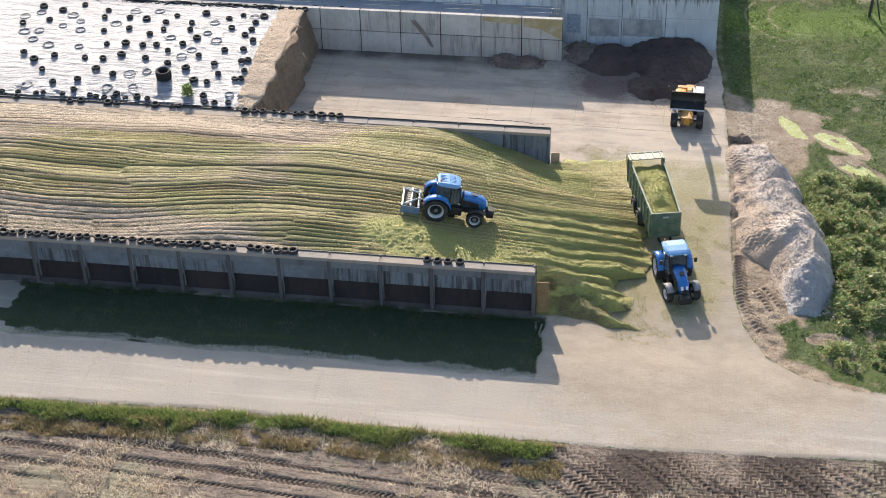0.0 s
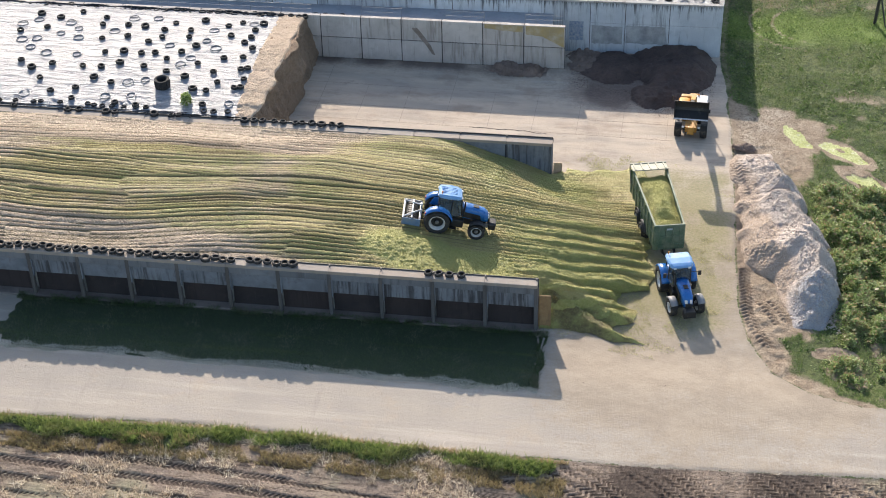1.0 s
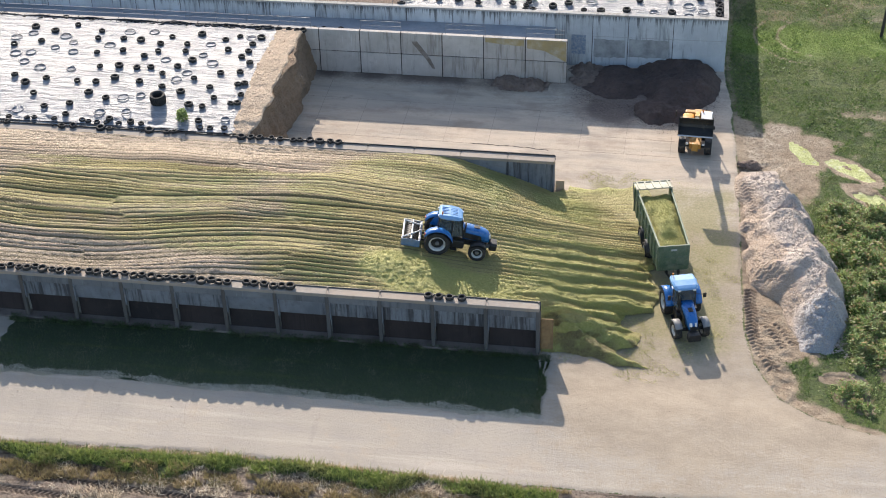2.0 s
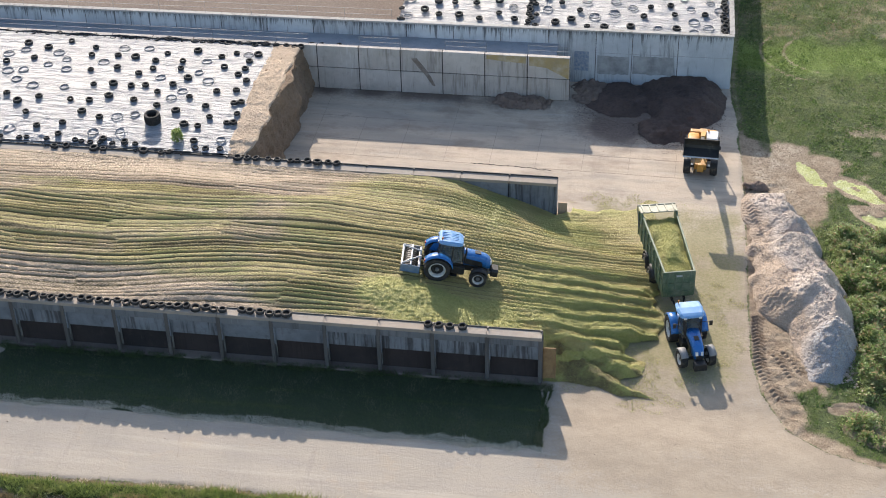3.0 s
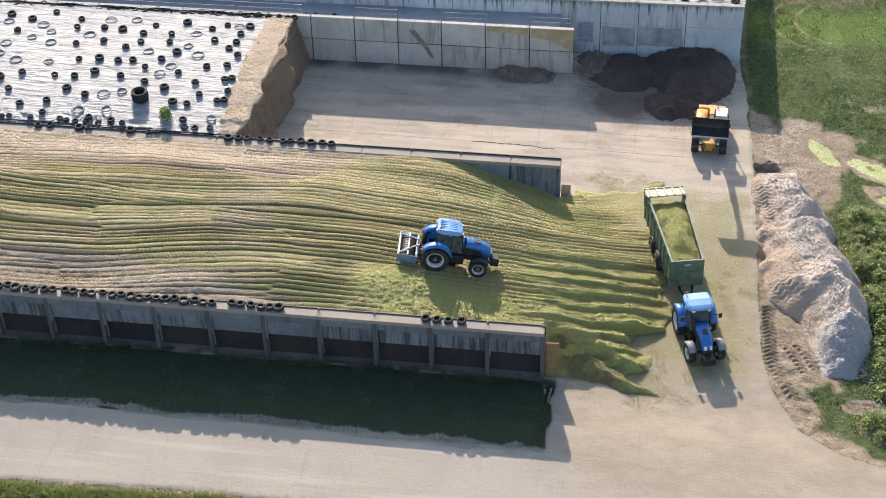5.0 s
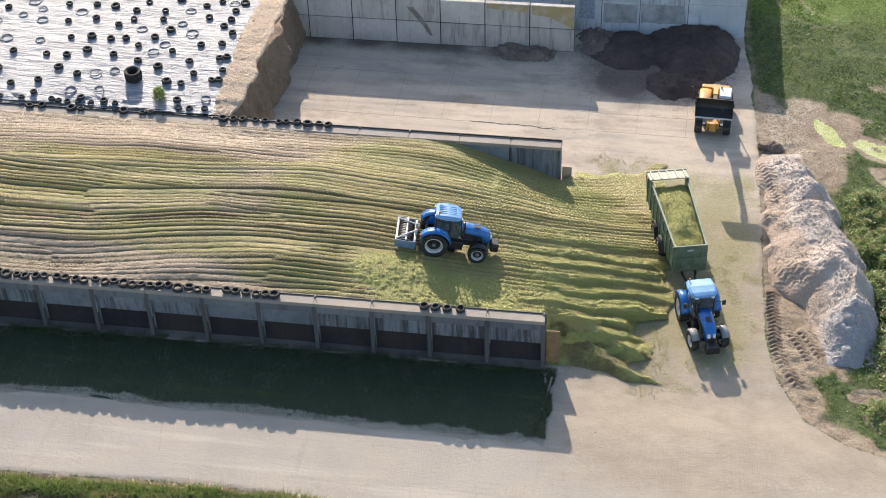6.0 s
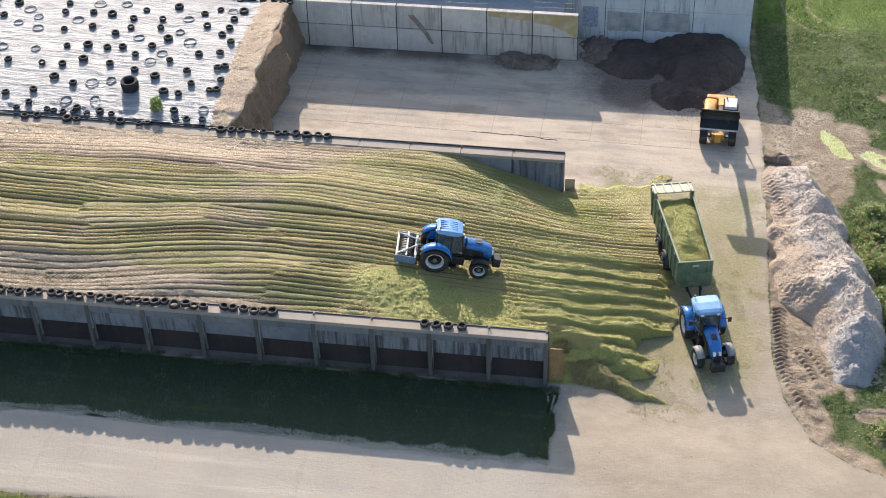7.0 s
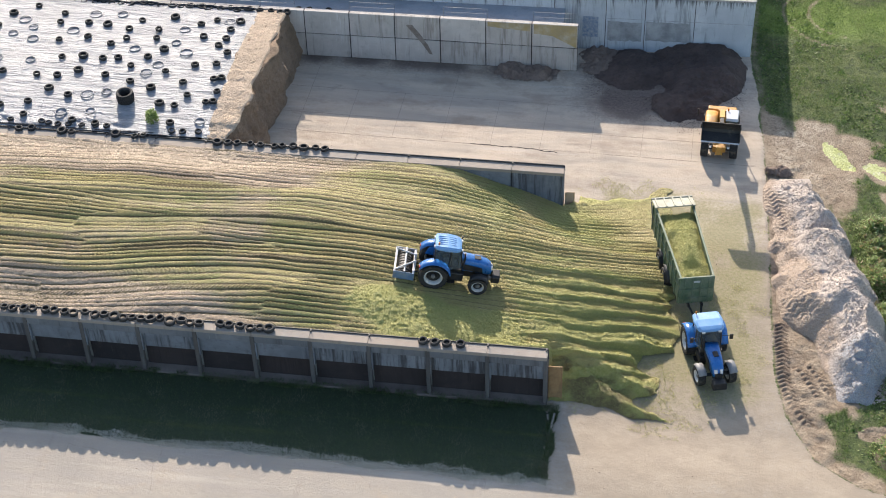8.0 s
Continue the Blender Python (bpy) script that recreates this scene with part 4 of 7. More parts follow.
# ---- silage ----
def silage_height(x, y):
    yl = y - near_line(x)
    crest = np.interp(x, [-70, -30, -16, -10, -7.4, -4.8, -2, 0, 3, 5.5, 7.6, 9.5], [4.4, 4.4, 4.3, 3.9, 3.5, 2.92, 2.5, 2.2, 1.25, 0.6, 0.12, -0.1])
    north = np.interp(x, [-70, -10, -8, -4, -0.4, 3, 7, 9], [3.48, 3.42, 3.25, 2.05, 0.68, 0.25, 0.05, -0.1])
    south = np.interp(x, [-70, -9, -4, 0], [3.88, 3.8, 3.0, 2.2])
    h = crest + (north - crest) * ease(y - mid_line(x), -7.0, 0.1)
    h = h + (south - h) * (1 - ease(yl, 0.7, 4.4)) * (1 - ease(x, -1, 1.5))
    out = ease(x, -0.3, 0.2)
    wob = value_noise(x, y, 1.5, 21) - 0.5 + 0.5 * (value_noise(x, y, 0.5, 23) - 0.5)
    foot = np.interp(x, [0, 1, 2.5, 4, 5.3, 7], [0.1, 0.25, 0.6, 0.55, 0.5, 1.2])
    flank_s = (y - foot + 0.6 * wob) * 0.78
    ends = np.interp(y, [-1, 0.6, 1.2, 2.6, 3.1, 4.3, 4.9, 6.5, 8.6, 9.6, 13, 17, 20], [3.0, 5.2, 6.9, 6.8, 5.2, 5.4, 7.0, 7.2, 7.1, 7.3, 7.7, 7.0, 6.0])
    flank_e = (ends + 0.8 * wob - x) * np.where(y < 3, 0.36, np.where(y < 9.2, 1.0, 0.5))
    flank_n = (19.3 + 0.12 * x + 0.9 * wob + 1.6 * np.exp(-((x - 6.4) / 1.3) ** 2) - y) * 0.45
    h = np.where(out > 0, np.minimum(h, h * (1 - out) + out * np.minimum(np.minimum(flank_s, flank_n), np.where(x > 3, flank_e, 9.0))), h)
    # spilled ridge that runs out from the wall's end
    arm = np.interp(x, [0, 1.4, 3.6, 5.3, 6.6, 8.4], [2.7, 2.1, 0.95, -0.55, -0.85, -1.05])
    top = np.interp(x, [0.2, 1.4, 3.6, 5.3, 6.5, 8.3], [1.5, 1.12, 0.66, 0.32, 0.14, 0.03])
    tent = top - 0.5 * np.abs(y - arm - 0.5 * wob) + 0.12 * wob
    return np.maximum(h, np.where((x > 0.2) & (x < 8.3), tent, -1))


def rolled(X, Y, lane, wide, seed):
    """Tyre tracks side by side: ribs with a herringbone of lugs. Gives the relief, and masks that darken troughs and
    lug gaps like shade.
    """
    lane = lane + 0.34 * value_noise(lane, X * 0.03, 1.0, seed + 5) + 0.10 * (value_noise(X * 0.3, lane, 1.0, seed + 6) - 0.5)
    u = lane / wide
    k = np.floor(u)
    fr = np.abs(2 * (u - k) - 1)
    strong = np.clip(0.62 + 0.6 * value_noise(X * 0.09, k * 3.7, 1.0, seed), 0.6, 1.25)
    tooth = np.cos((X + np.where(k % 2 > 0, 1.0, -1.0) * (u - k) * wide * 0.9) / 0.25 * 2 * math.pi)
    lugs = np.clip(0.2 + 1.3 * value_noise(X * 0.12, k * 5.1, 1.0, seed + 1), 0.35, 1.3)
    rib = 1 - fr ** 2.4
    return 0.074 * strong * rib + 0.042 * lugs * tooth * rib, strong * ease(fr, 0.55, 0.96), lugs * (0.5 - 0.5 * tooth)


def silage_grid():
    xs = np.concatenate([np.arange(-66, -48, 0.2), np.arange(-48, 9.6, 0.07)])
    ys = np.arange(-2.2, 21.2, 0.051)
    X, Y = np.meshgrid(xs, ys)
    H = silage_height(X, Y)
    wide = value_noise(X, Y, 11, 31) - 0.5
    bend = 2.4 * (value_noise(X, Y, 17, 32) - 0.5) + 0.7 * (value_noise(X, Y, 6, 43) - 0.5) - 0.02 * X
    fall = 1.05 * (4.35 - np.interp(X, [-70, -30, -16, -10, -7.4, -4.8, -2, 0, 3, 5.5, 7.6], [4.35, 4.35, 4.3, 3.9, 3.5, 2.92, 2.5, 2.2, 1.25, 0.6, 0.12]))
    bend = bend - fall
    cross = -fall + 1.8 * (value_noise(X, Y, 13, 47) - 0.5) + 0.045 * X
    one, dark1, tooth1 = rolled(X, Y, Y + bend, 0.40, 33)
    two, dark2, tooth2 = rolled(X, Y, Y + cross, 0.42, 48)
    pick = ease(value_noise(X * 0.28, Y + 0.5 * bend, 1.9, 50), 0.58, 0.64)
    relief, dark, tooth = one + (two - one) * pick, dark1 + (dark2 - dark1) * pick, tooth1 + (tooth2 - tooth1) * pick
    swath = np.cos((Y + bend) / 2.6 * 2 * math.pi + 4 * value_noise(X * 0.4, Y, 5, 45))
    soft = 0.7 * ease(Y, 13.6, 15.6) * (1 - ease(X, -26, -16)) + 0.4 * (1 - ease(Y, 1.5, 4)) * (1 - ease(X, -22, -16))
    vary = 0.5 + 1.0 * value_noise(X * 0.12, Y + bend, 1.5, 65)
    relief = relief * (1 - soft) * vary + 0.06 * swath
    big = ease(X, -4.5, 1.5) * (1 - ease(Y, 9.0, 11.5)) * ease(Y, 0.6, 1.6)
    q = (Y - 0.95 * fall + 1.3 * (value_noise(X * 0.7, Y, 3.2, 34) - 0.5) + 0.5 * (value_noise(X, Y, 1.3, 46) - 0.5) + 0.4) / 1.2
    f = q % 1
    ridge = 1.7 * np.where(f < 0.26, ease(f, 0, 0.26), 1 - (f - 0.26) / 0.74) - 0.8 - 0.35 * np.abs(np.sin(q * 2.3 * math.pi + 2 * value_noise(X * 0.4, Y, 2, 35)))
    relief = relief * (1 - 0.35 * big) + big * ridge * (0.085 + 0.10 * ease(X, -1, 5)) * (0.6 + 0.7 * value_noise(X * 0.5, Y, 2.2, 40))
    swell = 0.35 * wide + 0.16 * (value_noise(X, Y, 3.2, 36) - 0.5)
    heap = np.exp(-(((X + 9.9) / 2.5) ** 2 + ((Y - 2.7) / 1.5) ** 2))
    crumb = 0.16 * (0.35 - np.abs(value_noise(X, Y, 0.9, 37) - 0.5)) + 0.07 * (0.3 - np.abs(value_noise(X * 0.7, Y, 0.4, 38) - 0.5)) + 0.08 * (value_noise(X, Y, 0.15, 39) - 0.5)
    loose = np.clip(heap * 1.3 + 0.75 * ease(X, -11.5, -9) * (1 - ease(Y + 0.6 * (value_noise(X, Y, 1.2, 115) - 0.5), 3.2, 4.6)) * (1 - ease(X, -3.5, -0.5)) + ease(X, 0.2, 1.0) * ease(2.6 - Y, 0, 1.2), 0, 1)
    calm = ease(H, 0.0, 0.5)
    slide = Y + 0.55 * X
    streak = 0.20 * (value_noise(0.28 * X, slide, 0.75, 58) - 0.5) + 0.14 * (value_noise(0.5 * X, slide, 0.3, 59) - 0.5)
    yl = Y - near_line(X)
    edge = np.clip(np.minimum(ease(yl, 0.6, 2.0), ease(mid_line(X) + 0.1 - Y, 0.0, 1.5) + (X > 0)), 0, 1)
    seat = np.exp(-(((X + 6.5) / 2.6) ** 4 + ((Y - 6.1) / 1.9) ** 4))
    plane = 3.5 - 0.215 * (X + 7.8) - 0.03 * (Y - 5.99)
    H = H + (plane - H) * seat
    swell, relief = swell * (1 - seat), relief * (1 - 0.6 * seat)
    Z = H + calm * (relief * (1 - loose) + swell * edge + 0.30 * heap + crumb * (0.35 + 0.75 * big + np.where(X < 0, 0.9, 0.8) * loose + 0.4 * soft) + (X > 0) * loose * streak)
    dry = 1.0 * ease(Y, 12.0, 14.6) * (1 - ease(X, -24, -8)) + 1.0 * (1 - ease(Y + 0.10 * (X + 40), 2.2, 4.2)) * (1 - ease(X, -24, -12)) + 0.55 * (1 - ease(X, -46, -38))
    dry = np.clip(1.15 * dry + 0.55 * (value_noise(X * 0.14, Y + bend, 0.9, 41) - 0.5) + 0.5 * (value_noise(X, Y, 5.0, 66) - 0.5) + 0.10 + 0.22 * (1 - ease(X, -26, -12)), 0, 1)
    # troughs, lug gaps and ridge hollows are browned to carry their shade
    darken = np.clip((dark * (0.6 + 0.6 * vary) + 0.42 * tooth + 0.5 * ease(value_noise(X * 0.1, Y + bend, 0.8, 67), 0.62, 0.85)) * (1 - loose) * (1 - 0.75 * big) * (1 - 0.65 * soft) + 0.4 * big * ease(-ridge, 0.0, 0.7) * ease(value_noise(X, Y, 1.9, 49), 0.3, 0.6), 0, 1)
    darken = np.clip(darken * (1 - 0.5 * ease(X, -14, -5)) + 0.38 * (X > 0) * loose * (1 - ease(Y, 2.2, 3.4)), 0, 1)
    # trampled brown on the spill, deeper in the hollows between its streaks
    darken = np.clip(darken + (X > 0) * loose * ease(0.5 - streak * 2.2, 0.35, 0.75) * (0.35 + 0.5 * value_noise(X, Y, 1.6, 60)), 0, 1)
    # spilled ridge's side away from the sun: its shade is put into the colour
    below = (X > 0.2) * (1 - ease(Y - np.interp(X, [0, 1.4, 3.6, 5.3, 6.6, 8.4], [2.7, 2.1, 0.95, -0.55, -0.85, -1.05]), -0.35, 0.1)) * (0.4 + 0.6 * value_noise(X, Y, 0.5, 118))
    darken = np.clip(darken + 0.4 * below, 0, 1)
    # loose silage is fresh; ramp and ridge crests are brightened as if sunlit
    fresh = np.clip((1 - 0.8 * below) * loose * np.where(X > 0, 0.08 + 1.3 * streak, 0.9) + 0.42 * ease(X, -8, 0) + big * ease(ridge, -0.2, 0.6) * 0.6 + ease(value_noise(X * 0.4, Y, 2.2, 42), 0.6, 0.85) * 0.22 * (X > -16), 0, 1)
    inside = np.where(X < 0.16, (yl > 0.67) & (Y < np.where(X < -0.8, mid_line(X) + 0.03, 17.5 + 0.9 * (X + 0.8))), True) & (Z > 0.015 + (X > 5) * 0.02)
    inside &= ~((X > -0.5) & (X < 0.2) & (Y < 0.2))
    keep = inside[:-1, :-1] & inside[1:, 1:] & inside[1:, :-1] & inside[:-1, 1:]
    tagged(sheet("silage_clamp", X, Y, Z, M_SILAGE, keep, dict(dry=dry, darken=darken, fresh=fresh)),
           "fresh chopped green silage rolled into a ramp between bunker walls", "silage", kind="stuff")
    g = np.random.default_rng(71)
    j, i = g.integers(1, X.shape[0] - 1, 900000), g.integers(1, X.shape[1] - 1, 900000)
    want = np.clip(loose + 0.8 * big + 0.25 * ease(X, -16, -4), 0, 1)[j, i] * inside[j, i] * (Z[j, i] > 0.06)
    m = g.random(len(j)) < 0.34 * want
    j, i = j[m], i[m]
    return np.stack([X[j, i] + g.uniform(-0.03, 0.03, len(j)), Y[j, i] + g.uniform(-0.02, 0.02, len(j)), Z[j, i] - 0.012], -1)


loose_chaff = silage_grid()


def film_height(x, y, top=0.6, base=3.5, y0=17.4, y1=34.1):
    t = np.clip((y - y0) / (y1 - y0), 0, 1)
    h = base + top * np.sin(np.pi * t) ** 0.6 + 0.35 * t
    return h + 0.10 * (value_noise(x, y, 4, 51) - 0.5) + 0.05 * (value_noise(x * 0.5, y, 0.8, 52) - 0.5) + 0.045 * (value_noise(x * 0.4, y, 0.42, 114) - 0.5) + 0.16 * np.exp(-((y - y0 - 1.2) / 1.7) ** 2) * (value_noise(x * 0.6 + 0.5 * y, y - 0.3 * x, 0.45, 119) - 0.5)


def film_edge(y):
    return np.interp(y, [17.6, 19.2, 25.8, 32.9, 33.9], [-25.1, -25.3, -25.45, -25.45, -25.5])


def rim_edge(y):
    return np.interp(y, [17.7, 19.6, 22.7, 26.8, 29.6, 34], [-23.9, -23.7, -23.4, -23.7, -23.5, -23.3]) + 0.5 * (value_noise(y, 0 * y, 1.4, 53) - 0.5)


def covered_silage():
    ys = np.linspace(17.9, 34.22, 190)
    t = np.linspace(0, 1, 240)
    Y, T = np.meshgrid(ys, t, indexing="ij")
    edge = film_edge(Y)
    X = -66 + (edge + 66) * T
    Y = Y + 0.02 * (X + 25)
    film = thing("silage_film", Matrix(), "shiny white plastic film weighted with tyres over silage", "plastic sheet")
    F = film_height(X, Y)
    for i in range(4):
        cut = slice(60 * i, 60 * i + 61)
        sheet("film_sheet", X[:, cut], Y[:, cut], F[:, cut], M_FILM).parent = film
    bm = bmesh.new()
    tube(bm, [(-66 + 4 * i, mid_line(-66 + 4 * i) + 1.0 + 0.05 * (i % 2), 3.58) for i in range(11)], 0.12)
    part("edge_roll", bm, M_BLACKFILM, film, "black rolled edge of the film")
    bm = bmesh.new()
    tube(bm, [(-66 + 0.8 * i, block_line(-66 + 0.8 * i) - 0.22 + 0.08 * math.sin(i * 2.1), 4.02 + 0.05 * math.sin(i * 1.3)) for i in range(51)], 0.11, 7)
    part("edge_fold", bm, M_BLACKFILM, film, "black folded edge of the film along the panel wall")
    # opened end: bare top and cut face
    s = np.linspace(0, 1, 64)
    Y, S = np.meshgrid(ys, s, indexing="ij")
    a, b = film_edge(Y), rim_edge(Y)
    top = film_height(a, Y) - 0.06
    X = np.where(S < 0.35, a - 0.25 + (b - a + 0.25) * S / 0.35, b + 0.9 * ease(S, 0.35, 1) * (0.6 + 0.8 * value_noise(Y, S, 3, 54)))
    Zc = np.where(S < 0.35, top - 0.05 * S, top * (1 - (S - 0.35) / 0.65) - 0.05)
    X = X + (S > 0.33) * 0.25 * (value_noise(Y, Zc, 1.2, 55) - 0.5) + (S > 0.33) * 0.7 * np.exp(-((Y - 28.2) / 1.8) ** 2) * ease(Zc, 1.2, 2.2)
    X = X + (S > 0.3) * (0.22 * (value_noise(Y, Zc, 0.45, 58) - 0.5) + 0.12 * (value_noise(Y, Zc * 2, 0.2, 59) - 0.5))
    Zc = Zc + (S < 0.35) * 0.18 * (value_noise(X * 2, Y, 0.7, 56) - 0.5)
    tagged(sheet("silage_face", X, Y, Zc, M_CUT, smooth=False), "crumbling brown cut face of the opened silage clamp", "silage", kind="stuff")
    S2 = np.linspace(0, 1, 24)
    Y2, Q = np.meshgrid(ys, S2, indexing="ij")
    a, b = film_edge(Y2), rim_edge(Y2)
    X2 = a - 0.15 + (b - a + 0.2) * Q
    Z2 = film_height(a, Y2) + 0.02 + 0.06 * (value_noise(X2 * 2, Y2, 0.8, 57) - 0.4) + 0.06 * (value_noise(X2, Y2, 0.25, 64) - 0.5) - 0.12 * (Q > 0.96)
    tagged(sheet("silage_top", X2, Y2, Z2, M_TOPCUT, smooth=False), "bare crumbly brown silage top beside the film", "silage", kind="stuff")


covered_silage()


def far_film():
    ys = np.linspace(38.75, 70, 180)
    xs = np.linspace(-16.2, 10.9, 150)
    X, Y = np.meshgrid(xs, ys)
    Y = Y + 0.035 * (X - 10.9)
    X = X - 0.035 * (Y - 38.4)
    Z = 4.62 + 0.5 * np.sin(np.clip((Y - 38.5) / 30, 0, 1) * np.pi) + 0.14 * (value_noise(X, Y, 3.5, 61) - 0.5) + 0.08 * (value_noise(X, Y, 0.9, 62) - 0.5)
    film = thing("silage_film", Matrix(), "white plastic film with scattered tyres behind the tall wall", "plastic sheet")
    for cut in (slice(0, 62), slice(61, 150)):
        sheet("film_sheet", X[:, cut], Y[:, cut], Z[:, cut], M_FILM).parent = film
    S, Y = np.meshgrid(np.linspace(0, 1, 20), ys)
    X = -16.1 - 0.9 * S - 0.035 * (Y - 38.4) + 0.4 * (value_noise(Y, S * 3, 1.5, 63) - 0.5)
    tagged(sheet("silage_face", X, Y, 4.66 * (1 - S) - 0.03, M_CUT), "brown cut end of the covered silage", "silage", kind="stuff")
    return None


far_film()


# ---- heaps ----
def pebbles(name, places, size, material, label, category, seed=5):
    """Broken stones as one piece of stuff: uneven eight-sided lumps."""
    g = np.random.default_rng(seed)
    P = np.asarray(places)
    k = len(P)
    unit = np.array([(1, 0, 0), (0, 1, 0), (-1, 0, 0), (0, -1, 0), (0, 0, 1), (0, 0, -0.6)], float)
    s = size * (0.35 + g.random((k, 1, 1)) ** 2 * 1.3)
    V = unit[None] * s * (0.6 + 0.8 * g.random((k, 6, 3)).mean(-1, keepdims=True)) + (g.random((k, 6, 3)) - 0.5) * s * 0.6
    V = V + P[:, None, :]
    tri = np.array([(0, 1, 4), (1, 2, 4), (2, 3, 4), (3, 0, 4), (1, 0, 5), (2, 1, 5), (3, 2, 5), (0, 3, 5)])
    F = (tri[None] + (np.arange(k) * 6)[:, None, None]).reshape(-1, 3)
    me = bpy.data.meshes.new(name)
    me.vertices.add(k * 6)
    me.vertices.foreach_set("co", V.ravel())
    me.loops.add(F.size)
    me.loops.foreach_set("vertex_index", F.ravel().astype(np.int32))
    me.polygons.add(len(F))
    me.polygons.foreach_set("loop_start", np.arange(0, F.size, 3, dtype=np.int32))
    me.polygons.foreach_set("loop_total", np.full(len(F), 3, dtype=np.int32))
    me.update(calc_edges=True)
    me.materials.append(material)
    return tagged(new(name, me), label, category, kind="stuff")


RIDGE_Y = [2.0, 4.3, 6.4, 8.6, 11.6, 15.0, 18.3, 20.2, 24.3]


def ridge_axis(y):
    return np.interp(y, RIDGE_Y, [17.7, 18.0, 18.4, 18.3, 17.6, 16.6, 16.0, 15.2, 14.3]) + 0.5 * (value_noise(y, 0 * y, 1.7, 90) - 0.5)


def ridge_height(x, y):
    """The long rubble heap beside the yard."""
    axis = ridge_axis(y)
    left = np.interp(y, RIDGE_Y, [1.0, 1.6, 2.8, 4.2, 4.1, 3.6, 3.2, 2.6, 1.6])
    right = np.interp(y, RIDGE_Y, [1.4, 1.6, 1.7, 1.8, 1.8, 1.7, 1.5, 1.3, 1.0])
    wob = value_noise(x, y, 2.4, 80) - 0.5 + 0.5 * (value_noise(x, y, 0.9, 88) - 0.5)
    d = np.where(x < axis, (axis - x) / left, (x - axis) / right) + 0.40 * wob
    h = np.interp(y + 1.3 * wob, [2.0, 3.0, 4.2, 6, 8.4, 11, 13, 15.6, 16.8, 18.2, 20.2, 22.2, 24.2], [0.0, 0.75, 1.5, 2.15, 2.3, 2.2, 2.0, 2.15, 1.55, 1.95, 1.45, 0.6, 0.0])
    sink = 0.4 * np.maximum(ease(d, 0.97, 1.12), 1 - ease(h, 0.0, 0.15))
    h = h * np.clip(1 - np.clip(d, 0, 1.2) ** np.where(x < axis, 1.15, 1.7), -0.1, 1)
    scoop = np.exp(-(((x - 16.0) / 1.1) ** 2 + ((y - 5.4) / 1.0) ** 2)) * 0.45 + np.exp(-(((x - 16.4) / 0.9) ** 2 + ((y - 17.0) / 0.8) ** 2)) * 0.7 + np.exp(-(((x - 17.0) / 0.7) ** 2 + ((y - 3.2) / 0.8) ** 2)) * 0.4
    coarse = 1 - 2 * np.abs(value_noise(x, y, 1.5, 71) - 0.5)
    gully = 1 - 2 * np.abs(value_noise(0.35 * x, y + 0.3 * x, 0.8, 72) - 0.5)
    boulder = ease(6.6 - y, 0, 1.5) * ease(x, 16.6, 17.6)
    lump = 0.12 * (coarse - 0.6) + 0.13 * (gully - 0.6) + (0.06 + 0.2 * boulder) * np.abs(2 * value_noise(x, y, 0.7, 73) - 1) + 0.085 * np.abs(2 * value_noise(x, y, 0.28, 70) - 1) + 0.05 * (value_noise(x, y, 0.15, 69) - 0.5) - 0.06
    side = ease((axis - x) / left, 0.45, 0.75)
    lane = axis - x + 0.7 * (value_noise(x, y, 3.0, 99) - 0.5)
    lug = np.cos((y + 0.6 * np.abs(((lane / 0.8) % 1) - 0.5)) / 0.36 * 2 * math.pi) * ease(value_noise(x * 1.5, y, 2.4, 81), 0.4, 0.6)
    return h + (lump * (1 - 0.6 * side) - scoop) * ease(h, 0.0, 0.6) + 0.05 * side * lug * ease(h, 0.02, 0.2) - 0.02 - sink


